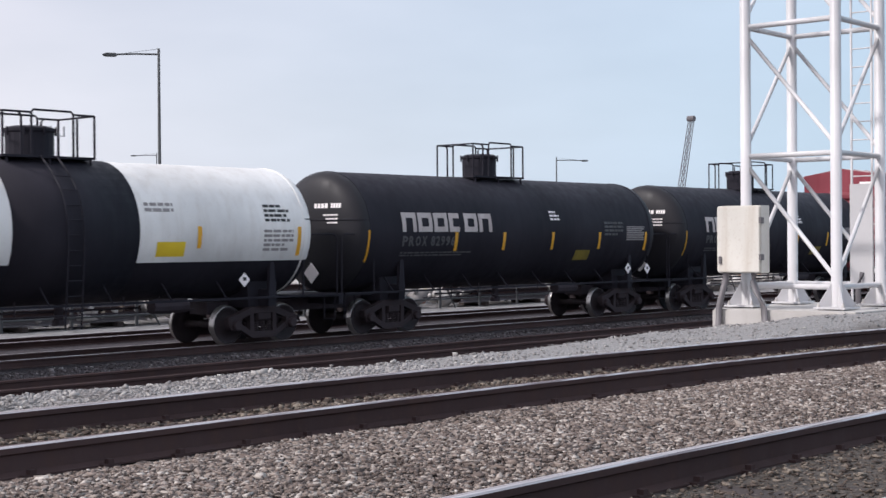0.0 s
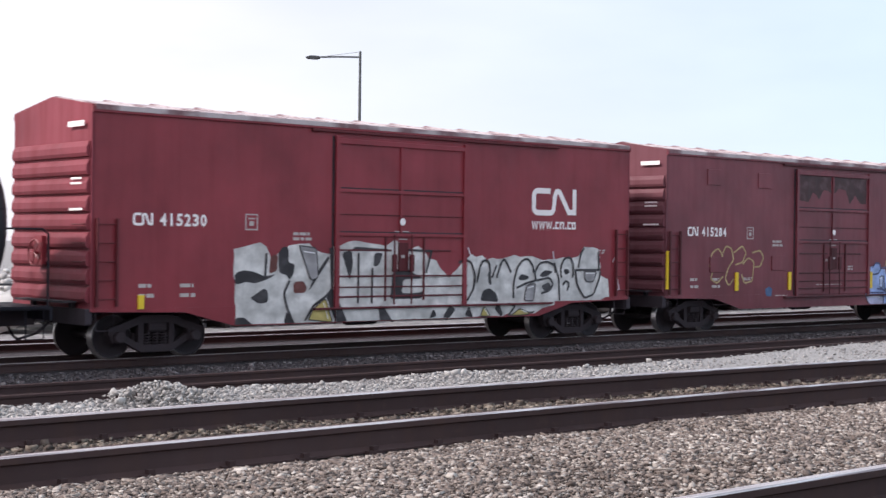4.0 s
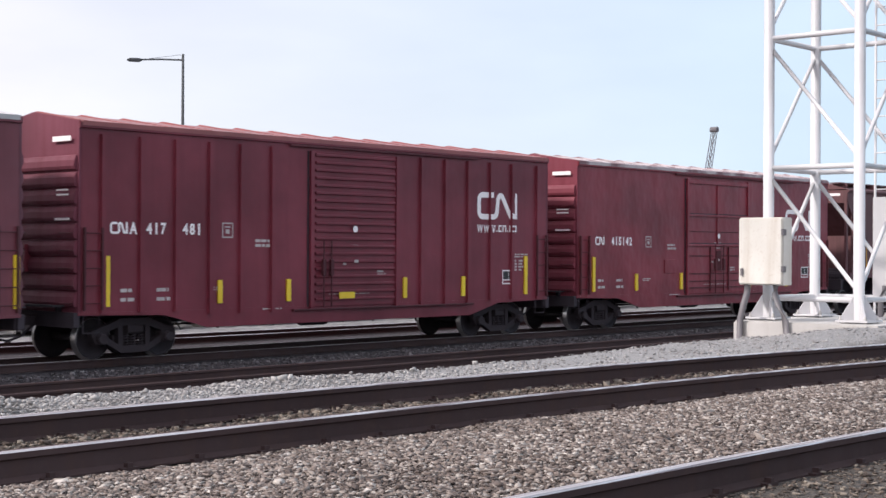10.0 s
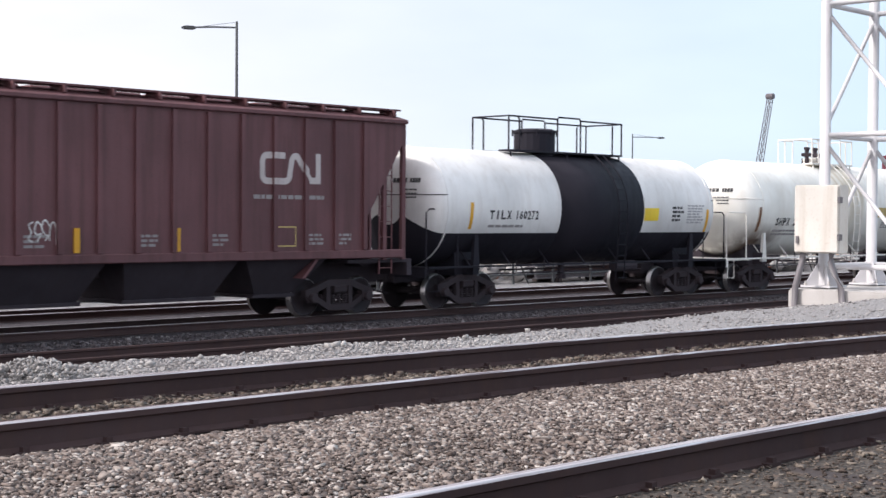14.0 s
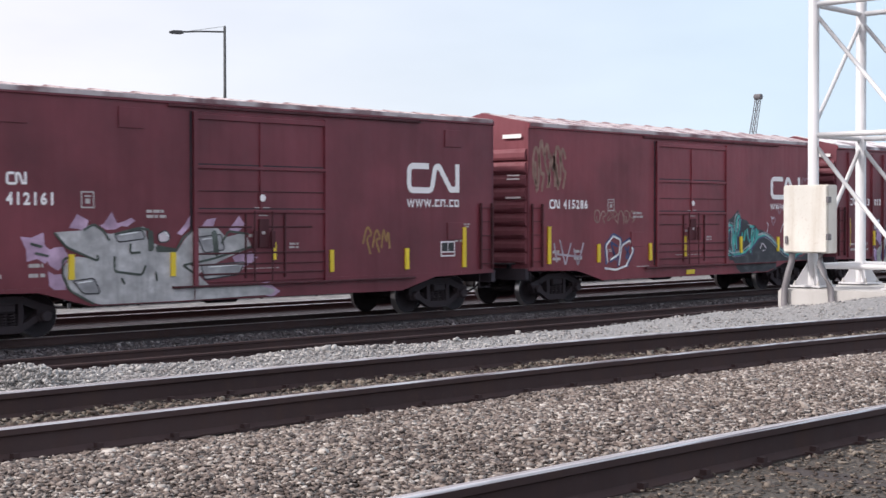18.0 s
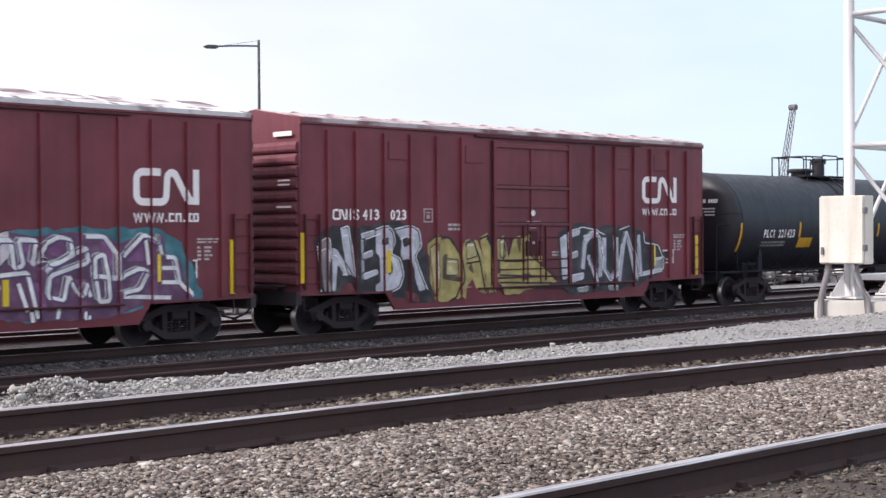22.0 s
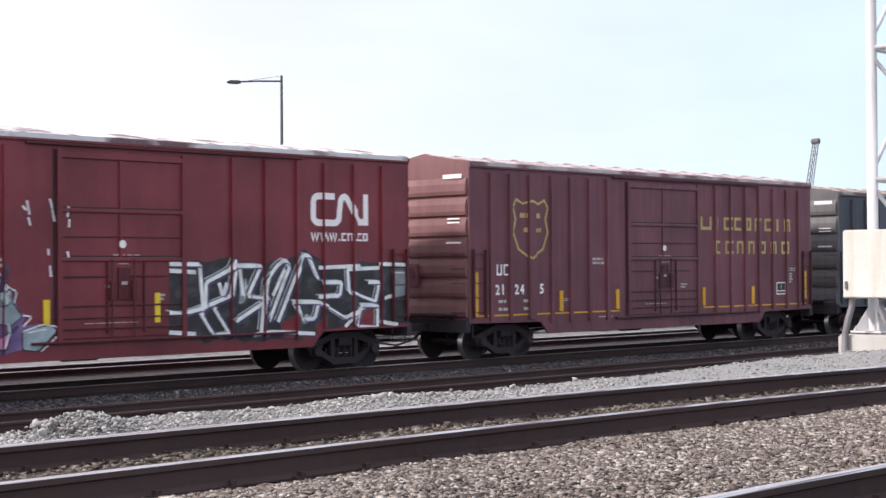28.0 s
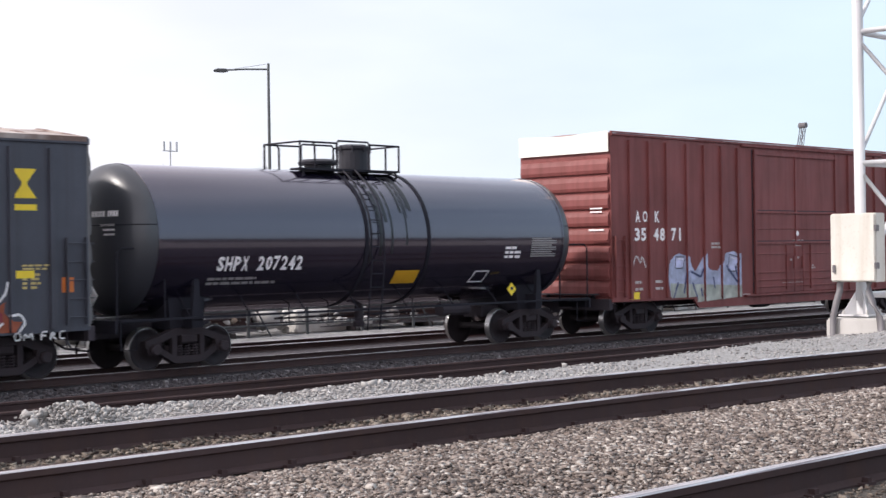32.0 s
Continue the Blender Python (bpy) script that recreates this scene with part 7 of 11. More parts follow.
    coat(c, st, 5, "pale_azure", 0, [(2.39, 2.53), (2.5, 2.56), (2.25, 1.73), (2.14, 1.5)],
         [(3.12, 2.53), (3.23, 2.56), (2.94, 1.72), (2.75, 1.49)],
         [(4.03, 1.7), (4.14, 1.82), (4.11, 1.27), (3.99, 1.33)],
         [(5.89, 1.6), (6.13, 1.66), (6, 1.22), (5.81, 1.26)],
         [(6.71, 2.49), (6.83, 2.56), (6.6, 2.04), (6.46, 1.91)])
    coat(c, st, 6, "ink", 0.045, [(1.77, 2.09), (2.25, 2.14)],
         [(2.39, 2.67), (2.81, 2.7), (3.45, 2.68), (3.67, 2.43)],
         [(1.77, 0.87), (5.17, 0.8), (5.49, 0.66)],
         [(5.17, 1.18), (6.79, 1.19)],
         [(1.7, 1.22), (1.9, 1.16)],
         [(5.17, 1.11), (5.17, 0.74)])
    coat(c, st, 7, "bone", 0.045, [(2.18, 2.09), (2.32, 2.61), (2.42, 2.7)],
         [(2.8, 1.72), (3.09, 2.62), (3.18, 2.68)],
         [(3.88, 1.46), (3.93, 1.82), (4.26, 2), (4.59, 1.96)],
         [(5.57, 1.23), (5.62, 1.57), (5.97, 1.83), (6.27, 1.94), (6.6, 2.58)],
         [(1.87, 2.77), (2.32, 2.77)],
         [(5.18, 2.78), (5.82, 2.81), (5.81, 2.68)],
         [(7.14, 2.82), (7.24, 2.3)])


def violet_camo(c, st):
    coat(c, st, 0, "violet", 0, [(-8.04, 2.44), (-7.84, 2.55), (-7.51, 2.57), (-7.31, 2.37), (-7.1, 2.55), (-6.68, 2.67), (-6.25, 2.73), (-5.23, 2.67), (-4.47, 2.61), (-3.84, 2.67), (-3.52, 2.42), (-3.19, 2.54), (-2.9, 2.41), (-2.78, 2.15), (-2.45, 2.02), (-2.45, 1.76), (-2.2, 1.49), (-2.28, 1.36), (-1.59, 1.32), (-1.51, 1.15), (-1.94, 0.83), (-3.04, 0.81), (-5.24, 0.86), (-8.05, 0.97)])
    coat(c, st, 1, "blue_grey", 0, [(-8.04, 2.38), (-7.78, 2.46), (-7.85, 1.97), (-7.92, 1.05), (-8.05, 1)],
         [(-7.71, 2.55), (-7.44, 2.49), (-7.17, 2.2), (-7.17, 1.78), (-7.51, 1.85), (-7.71, 2.26)],
         [(-2.95, 2.35), (-2.78, 2.35), (-2.7, 2.15), (-2.45, 1.99), (-2.5, 1.79), (-2.28, 1.5), (-2.54, 1.31), (-2.87, 1.38), (-2.95, 1.9)],
         [(-2.28, 1.23), (-1.68, 1.32), (-1.51, 1.21), (-1.94, 0.8), (-2.29, 0.84)],
         [(-7.92, 1.22), (-7.58, 1.33), (-7.38, 0.97), (-7.89, 0.98)])
    coat(c, st, 2, "fern", 0, [(-7.1, 2.61), (-6.68, 2.67), (-6.89, 2.31)],
         [(-6.25, 2.67), (-5.97, 2.61), (-6.04, 2.43)],
         [(-5.26, 2.67), (-5, 2.61), (-5.15, 2.34)],
         [(-4.5, 2.54), (-4.23, 2.61), (-4.31, 2.36)],
         [(-3.52, 2.54), (-3.27, 2.57), (-3.39, 2.33)],
         [(-5.53, 1.94), (-5.41, 1.87), (-5.46, 1.51), (-5.65, 1.57)],
         [(-4.93, 1.31), (-4.78, 1.37), (-4.81, 1.16)],
         [(-4.27, 1.48), (-4.14, 1.41), (-4.22, 1.26)],
         [(-7.03, 0.99), (-6.83, 1.13), (-6.9, 0.94)],
         [(-6.26, 0.96), (-6.04, 1.1), (-5.97, 0.9)],
         [(-3.55, 1.59), (-3.46, 1.71), (-3.43, 1.39)])
    coat(c, st, 3, "pink_haze", 0, [(-7.71, 1.68), (-7.51, 1.85), (-7.51, 1.5), (-7.71, 1.33)],
         [(-7.31, 1.14), (-7.21, 1.49), (-7.13, 1.02)],
         [(-6.82, 1.48), (-6.61, 1.24), (-6.4, 1.47), (-6.47, 1.17), (-6.69, 1.15)],
         [(-6.89, 1.72), (-6.68, 2.01), (-6.57, 1.59), (-6.75, 1.54)],
         [(-5.08, 2.3), (-4.77, 2.36), (-4.93, 2.17)],
         [(-4.78, 1.43), (-4.47, 2.17), (-4.36, 1.98), (-4.63, 1.28)],
         [(-4.08, 2.17), (-3.92, 2.42), (-3.84, 2.04), (-3.97, 1.89)],
         [(-4.03, 1.54), (-3.69, 1.02), (-3.85, 0.95)],
         [(-3.39, 1.27), (-3.12, 1.39), (-3.17, 1.03)],
         [(-2.95, 0.97), (-2.54, 1.24), (-2.67, 0.83)],
         [(-7.98, 1.8), (-7.67, 1.85), (-7.71, 1.68), (-7.91, 1.57)])
    coat(c, st, 4, "pale_lilac", 0, [(-6.21, 2.13), (-6.12, 1.46), (-6.01, 1.2), (-6.17, 1.28)],
         [(-5.97, 1.94), (-5.75, 1.58), (-5.65, 1.43), (-5.85, 1.43)],
         [(-5.68, 2.06), (-5.38, 1.69), (-5.23, 1.44), (-5.46, 1.24), (-5.63, 1.45)],
         [(-5.3, 2.18), (-4.9, 1.8), (-4.96, 1.68)],
         [(-6.68, 2.19), (-6.6, 2.13), (-6.82, 2.02)],
         [(-3.6, 1.91), (-3.45, 2.16), (-3.42, 1.78)])
    coat(c, st, 5, "midnight", 0, [(-7.58, 1.68), (-7.17, 1.73), (-7.21, 1.49), (-7.51, 1.44)],
         [(-6.54, 2.31), (-6.33, 2.19), (-6.33, 1.47), (-6.51, 1.59)],
         [(-5.23, 2.18), (-5.01, 1.68), (-5.16, 1.44), (-5.26, 1.69)],
         [(-4.39, 2.29), (-4.16, 2.17), (-4.19, 1.66), (-4.34, 1.92)],
         [(-5.97, 2.43), (-5.75, 2.3), (-5.94, 2.06)],
         [(-3.28, 2.16), (-3.06, 2.09), (-3.2, 1.58)])
    coat(c, st, 6, "iris", 0, [(-6.19, 1.11), (-5.53, 1.14), (-5.56, 0.89), (-6.12, 0.91)],
         [(-4.63, 1.11), (-4.08, 1.22), (-4.13, 0.83), (-4.55, 0.85)],
         [(-6.96, 2.19), (-6.75, 2.31), (-6.82, 1.84), (-6.99, 1.72)],
         [(-4.85, 2.17), (-4.62, 2.05), (-4.75, 1.68)],
         [(-3.84, 1.78), (-3.68, 1.91), (-3.6, 1.4)])
    coat(c, st, 7, "bone", 0.03, [(-2.95, 2.35), (-2.73, 2.32), (-2.67, 2.09), (-2.4, 1.99), (-2.47, 1.76)],
         [(-2.28, 1.52), (-2.08, 1.49), (-2.28, 1.3)],
         [(-2.28, 1.21), (-1.85, 1.33), (-1.54, 1.28), (-1.47, 1.14), (-1.89, 0.8)],
         [(-7.91, 2.49), (-7.84, 2.64), (-7.75, 2.64)],
         [(-7.71, 2.55), (-7.51, 2.6), (-7.35, 2.43)])
    g2 = random.Random(31)
    for layer, colour in ((8, "midnight"), (9, "orchid"), (10, "aubergine"), (11, "pink_haze"), (12, "mint")):
        slivers = []
        for i in range(11 if layer < 11 else 7):
            a, z, tall, lean = g2.uniform(-7.8, -2.6), g2.uniform(1.0, 1.9), g2.uniform(0.25, 0.7), g2.uniform(-0.15, 0.2)
            w = g2.uniform(0.05, 0.14)
            slivers.append([(a, z), (a + w, z + 0.05), (a + w + lean, z + tall * 0.8), (a + lean * 1.2, min(2.58, z + tall)), (a + lean * 0.5 - w * 0.4, z + tall * 0.5)])
        coat(c, st, layer, colour, 0, *slivers)


def black_white(c, st):
    coat(c, st, 0, "ink", 0, [(1.08, 2.51), (1.97, 2.56), (2.79, 2.62), (3.52, 2.5), (4.28, 2.65), (4.72, 2.8), (5.39, 2.5), (7.03, 2.55), (8.01, 2.55), (7.99, 1.02), (5.95, 1.03), (4.59, 0.81), (1.86, 0.83), (1.07, 1.11)])
    coat(c, st, 1, "dark_red", 0, [(6.3, 1.37), (6.9, 1.44), (6.85, 1), (6.3, 1.02)],
         [(5.04, 1.06), (5.38, 1.24), (5.26, 0.84)],
         [(4.05, 1.2), (4.6, 1.34), (4.48, 0.82), (4.11, 0.83)])
    coat(c, st, 2, "steel", 0, [(7.39, 2.4), (7.93, 2.4), (7.93, 1.73), (7.51, 1.66)],
         [(2.93, 2.1), (3.14, 2.24), (3.09, 1.66), (2.88, 1.59)],
         [(4.59, 1.26), (4.82, 1.41), (4.93, 1.18), (4.7, 1.09)])
    coat(c, st, 3, "chalk", 0.09, [(1.08, 2.51), (1.87, 2.5), (1.96, 1.47)],
         [(1.08, 2.37), (1.77, 2.33)],
         [(1.08, 1.49), (1.37, 1.44), (1.86, 1.54), (2.68, 1.81), (2.79, 2.46)],
         [(2.01, 1.54), (2.03, 2.11), (2.68, 2.39), (2.79, 2.59)],
         [(1.9, 1.47), (2.26, 0.96), (2.67, 0.98), (2.23, 1.6)],
         [(2.79, 2.46), (3.52, 2.46), (3.14, 1.8), (3.73, 1.72), (2.78, 1.23)],
         [(3.51, 1), (3.63, 2.09), (3.95, 2.46), (4.17, 2.6), (4.32, 2.45), (3.72, 1.21)],
         [(3.98, 1.2), (4.49, 2.23), (4.72, 2.71), (4.88, 2.68), (5.16, 2.15)],
         [(4.17, 2.38), (3.84, 1.79)],
         [(4.38, 1.64), (5.16, 1.62), (5.04, 1.25), (4.71, 1.23), (4.49, 1.56)],
         [(5.16, 2.41), (6.43, 2.45)],
         [(5.27, 2.07), (5.85, 2.07), (5.8, 1.76), (5.16, 1.74)],
         [(5.16, 1.62), (5.95, 1.23), (6.66, 1.52)],
         [(6.03, 2.37), (7.03, 2.4)],
         [(6.03, 2.37), (6.08, 1.84), (6.9, 1.59), (7.03, 2.06), (6.67, 2.06)],
         [(6.42, 1.52), (6.97, 1.51), (6.96, 0.97), (6.3, 1.02), (6.42, 1.45)],
         [(5.95, 1.03), (6.37, 1.37)],
         [(7.03, 2.49), (7.96, 2.47)],
         [(7.14, 1.67), (7.51, 1.74)],
         [(1.07, 1.07), (1.76, 1.01)],
         [(3.3, 0.93), (3.72, 0.99), (5.04, 0.9)],
         [(7.01, 1.12), (7.62, 1.03)],
         [(2.93, 2.39), (3.01, 1.81)],
         [(2.37, 2.1), (2.47, 1.81), (2.58, 2.1)])


def teal_flames(c, st):
    coat(c, st, 0, "sea", 0, [(-4.85, 2.08), (-4.38, 2.36), (-3.7, 2.24), (-2.84, 2.41), (-2.26, 2.53), (-1.81, 2.16), (-1.35, 2.09), (-0.88, 1.77), (-0.89, 1.14), (-1.44, 0.84), (-2.13, 0.69), (-4.27, 0.69), (-4.8, 0.81), (-4.93, 1.1), (-4.73, 1.61)])
    coat(c, st, 1, "soot", 0, [(-4.25, 1.72), (-4.05, 1.95), (-3.56, 1.94), (-3.4, 1.58), (-3.5, 1.28), (-3.92, 1.24), (-4.19, 1.42)],
         [(-2.41, 1.98), (-1.81, 1.91), (-1.35, 1.65), (-1.82, 1.54), (-2.27, 1.67)],
         [(-3.99, 1.06), (-3.64, 0.87), (-3.22, 0.98), (-3.29, 0.68), (-3.99, 0.68)],
         [(-1.43, 1.53), (-0.97, 1.58), (-0.97, 1.26), (-1.36, 1.15)])
    coat(c, st, 2, "jade", 0, [(-4.55, 1.84), (-4.39, 1.84), (-4.32, 1.6), (-4.63, 1.61)],
         [(-4.19, 1.74), (-3.91, 1.65), (-3.68, 1.73), (-3.78, 1.47), (-4.05, 1.45)],
         [(-3.85, 1.18), (-3.71, 1.29), (-3.54, 1.23), (-3.5, 0.99), (-3.71, 0.92), (-3.82, 1.02)],
         [(-3.43, 1.22), (-3.07, 1.33), (-3.12, 1.09), (-3.29, 1.03)],
         [(-2.85, 2.17), (-2.63, 2.41), (-2.48, 1.92), (-2.63, 1.8), (-2.78, 1.93)],
         [(-3.07, 1.93), (-2.85, 1.87), (-2.85, 1.5), (-3.07, 1.57)],
         [(-3.31, 2.17), (-3.13, 2.23), (-3.07, 1.93), (-3.21, 1.81)],
         [(-2.12, 1.36), (-1.35, 1.65), (-1.74, 1.29), (-2.05, 1.22)],
         [(-1.52, 1.03), (-0.97, 1.26), (-0.86, 1.13), (-1.21, 0.95)],
         [(-2.49, 1.19), (-2.35, 1.06), (-2.42, 0.92)],
         [(-3.15, 0.66), (-2.71, 0.96), (-2.57, 0.71), (-2.2, 0.94), (-2.1, 0.69)],
         [(-2.04, 2.1), (-1.81, 2.06), (-1.84, 1.85), (-2.08, 1.94)],
         [(-5.25, 1.74), (-4.92, 1.79), (-4.93, 1.39), (-5.21, 1.45)])
    coat(c, st, 3, "jade", 0, [(-4.52, 2.13), (-4.32, 2.21), (-3.7, 1.88), (-3.42, 2.12), (-2.85, 2.23), (-2.7, 2.41), (-2.26, 2.34), (-1.43, 2.15), (-1.81, 2.09), (-2.26, 2.22), (-2.7, 2.11), (-2.99, 2.05), (-3.56, 2), (-3.84, 1.85), (-4.25, 2.01)],
         [(-4.66, 1.61), (-4.36, 1.63), (-4.26, 1.37), (-4.4, 1.07), (-4.64, 1.21)])
    coat(c, st, 4, "cobalt", 0, [(-4.18, 2.13), (-3.77, 1.85), (-3.56, 1.96), (-3.81, 1.75)],
         [(-4.58, 1.67), (-4.42, 1.7), (-4.39, 1.58), (-4.55, 1.56)],
         [(-2.41, 2.33), (-2.18, 2.26), (-2.29, 2.19)])
    coat(c, st, 5, "soot", 0, [(-4.73, 0.98), (-4.4, 1.02), (-4.26, 0.72), (-4.6, 0.77)],
         [(-2.54, 0.95), (-2.2, 1), (-2.27, 0.75), (-2.5, 0.8)],
         [(-1.74, 1.78), (-1.43, 1.8), (-1.48, 1.63), (-1.72, 1.66)])
    coat(c, st, 6, "deep_teal", 0.045, [(-4.33, 0.7), (-4.73, 0.86), (-4.93, 1.07), (-4.73, 1.27), (-4.63, 1.55), (-4.72, 1.84), (-4.59, 2.13), (-4.38, 2.38), (-4.11, 2.32), (-3.87, 2.06), (-3.7, 2.12)],
         [(-3.49, 2.41), (-3.2, 2.39), (-2.99, 2.29), (-2.87, 2.53), (-2.63, 2.41), (-2.4, 2.59), (-2.11, 2.53), (-1.84, 2.28)],
         [(-1.27, 2.09), (-1.12, 1.96), (-1.04, 1.71)],
         [(-0.77, 1.64), (-0.86, 1.2), (-1.13, 1.01)])
    coat(c, st, 7, "mint", 0.035, [(-4.65, 2.02), (-4.25, 2.07), (-3.84, 1.85), (-3.49, 2.06), (-3.35, 1.58), (-3.22, 1.1)],
         [(-4.12, 1.13), (-4.01, 1.3), (-3.78, 1.35)],
         [(-4.19, 0.9), (-3.99, 0.89), (-4.06, 0.7)],
         [(-2.85, 1.69), (-2.56, 2.04), (-2.19, 1.92), (-2.19, 1.55), (-2.42, 1.37), (-2.35, 1.06), (-2.12, 1.24), (-2, 1.17), (-2.2, 0.91)],
         [(-3.15, 0.83), (-2.86, 1.2), (-2.85, 1.56)],
         [(-2.72, 0.89), (-2.64, 1.32)],
         [(-1.43, 1.63), (-1.04, 1.71)],
         [(-1.35, 2.09), (-0.72, 2.27)],
         [(-5.18, 1.65), (-4.86, 1.64)],
         [(-5.19, 1.53), (-4.86, 1.5)],
         [(-1.67, 0.85), (-1.44, 0.97)])
    g2 = random.Random(12)
    for layer, colour in ((8, "soot"), (9, "pale_mint"), (10, "soot")):
        slivers = []
        for i in range(12 if colour == "soot" else 6):
            a, z, tall, lean = g2.uniform(-4.6, -1.4), g2.uniform(0.8, 1.6), g2.uniform(0.25, 0.6), g2.uniform(-0.25, 0.25)
            w = g2.uniform(0.05, 0.15)
            slivers.append([(a, z), (a + w, z + 0.06), (a + w + lean, z + tall * 0.8), (a + lean * 1.2, z + tall), (a + lean * 0.4 - w * 0.5, z + tall * 0.5)])
        coat(c, st, layer, colour, 0, *slivers)
    coat(c, st, 11, "lichen", 0.035, [(-4.7, 1.9), (-4.4, 2.25), (-4.1, 2.2), (-3.9, 2.4)], [(-3.2, 2.35), (-2.9, 2.5), (-2.6, 2.4)], [(-1.2, 2.1), (-1.0, 1.8), (-1.1, 1.4)])


def rust_flames(c, st):
    coat(c, st, 0, "rust_orange", 0, [(0.17, 1.74), (0.58, 1.58), (1.26, 1.59), (1.53, 1.85), (1.97, 1.84), (2.06, 2.04), (2.51, 1.77), (2.69, 1.83), (2.79, 2.17), (2.61, 2.31), (2.88, 2.34), (3.35, 2.42), (3.82, 2.34), (3.92, 2.16), (3.63, 1.81), (4.11, 1.83), (4.3, 1.59), (4.7, 1.94), (4.9, 2.22), (5.3, 1.93), (5.4, 1.5), (5.81, 1.34), (6.12, 1.62), (6.06, 1.34), (6.48, 1.21), (6.22, 0.82), (5.59, 0.66), (3.81, 0.61), (1.25, 0.67), (0.57, 0.86), (0.16, 1.23)])
    coat(c, st, 1, "dark_red", 0, [(0.58, 1.28), (1.26, 1.33), (1.35, 1.06), (0.74, 1.08)],
         [(4.49, 1.09), (5.09, 1.15), (5.15, 0.9), (4.75, 0.92)],
         [(1.61, 1.45), (1.97, 1.51), (1.93, 1.17), (1.7, 1.18)],
         [(5.6, 1.35), (6.06, 1.41), (6.06, 1.16), (5.7, 1.13)])
    coat(c, st, 2, "rust_light", 0, [(2.88, 2.24), (3.63, 2.3), (3.59, 1.4), (2.96, 1.21), (2.78, 1.69)],
         [(0.25, 1.61), (0.58, 1.48), (0.49, 1.22), (0.24, 1.29)],
         [(2.06, 1.77), (2.51, 1.63), (2.41, 1.16), (2.11, 1.24)])
    coat(c, st, 3, "bone", 0.05, [(0.04, 2.26), (0.17, 1.87), (0.33, 1.68), (0.67, 1.54), (1.26, 1.55), (1.35, 1.85), (1.32, 2.25), (1.48, 2.42), (1.44, 2.12), (1.61, 1.72)],
         [(1.67, 1.77), (1.92, 1.84), (1.94, 2.44), (2.15, 2.04), (2.36, 1.84), (2.6, 1.7), (2.7, 2.03), (3.07, 2.23), (2.7, 2.44), (2.65, 2.58), (3.35, 2.51), (3.48, 2.44), (3.86, 2.37), (3.59, 1.81)],
         [(3.59, 1.81), (3.92, 1.88), (4.2, 1.66), (4.6, 1.87), (4.8, 2.22), (4.61, 2.43), (4.9, 2.29), (4.94, 2.5), (5.2, 2.07), (5.4, 1.93)],
         [(5.3, 1.5), (5.6, 1.38), (5.81, 1.41), (6.13, 1.77), (6.17, 1.99)],
         [(6.18, 1.33), (6.44, 1.35), (6.54, 1.18), (6.22, 0.75), (5.8, 0.69)],
         [(4.79, 1.01), (5.29, 0.78), (5.7, 0.91), (6.06, 1.19)],
         [(4.69, 1.23), (4.79, 1.01)],
         [(0.74, 0.95), (1.17, 0.78), (1.52, 0.85), (1.48, 1.06)],
         [(0.24, 1.23), (0.41, 1.03)],
         [(5.41, 2.21), (5.72, 2.32), (5.86, 2.09), (5.51, 2.04), (5.77, 1.95)],
         [(3.58, 0.68), (3.81, 0.77), (4.1, 0.66)])


def lavender_wash(c, st):
    coat(c, st, 0, "lavender", 0, [(-6.62, 1.97), (-6.2, 2.3), (-5.63, 2.3), (-5.21, 1.78), (-4.61, 2.37), (-4.48, 1.77), (-4.03, 1.76), (-3.56, 2.36), (-2.79, 2.27), (-2.76, 1.03), (-4.35, 0.9), (-6.37, 0.8), (-6.63, 1.47)])
    coat(c, st, 1, "moss_grey", 0, [(-6.5, 1.44), (-2.76, 1.29), (-2.77, 0.94), (-6.37, 0.78)])
    coat(c, st, 2, "lilac_mist", 0, [(-6.2, 2.22), (-5.72, 2.21), (-5.84, 1.88), (-6.21, 1.88)],
         [(-3.41, 2.27), (-2.92, 2.18), (-3.06, 1.74), (-3.49, 1.75)])
    coat(c, st, 3, "navy", 0.065, [(-6.08, 1.46), (-6.37, 0.88)],
         [(-5.64, 1.79), (-5.8, 1.12)],
         [(-5.5, 1.79), (-4.93, 1.6), (-4.77, 1.86)],
         [(-5.36, 1.44), (-5.09, 0.92)],
         [(-4.93, 1.26), (-4.85, 1)],
         [(-4.28, 1.59), (-4.2, 1.24)],
         [(-3.57, 1.93), (-2.97, 1.39)],
         [(-3.11, 1.92), (-2.97, 1.56)])


def faint_bubbles(c, st):
    coat(c, st, 0, "ochre", 0.045, [(-6.01, 1.85), (-5.9, 2.25), (-5.63, 2.39), (-5.41, 2.19), (-5.54, 1.92), (-5.84, 1.79), (-5.95, 1.52), (-5.65, 1.39), (-5.39, 1.59)],
         [(-5.41, 2.26), (-5.27, 2.46), (-5.02, 2.39), (-4.91, 2.06), (-5.13, 1.86), (-5.3, 1.52), (-5.12, 1.32), (-4.89, 1.52)],
         [(-4.91, 2.26), (-4.52, 2.47), (-4.33, 2.27), (-4.5, 1.99), (-4.83, 1.92)],
         [(-4.5, 1.93), (-4.23, 2.13), (-3.95, 2), (-4.03, 1.45), (-4.4, 1.38), (-4.53, 1.65)],
         [(-4.05, 2.27), (-3.67, 2.34), (-3.48, 2.14), (-3.66, 1.86), (-3.91, 1.86)])


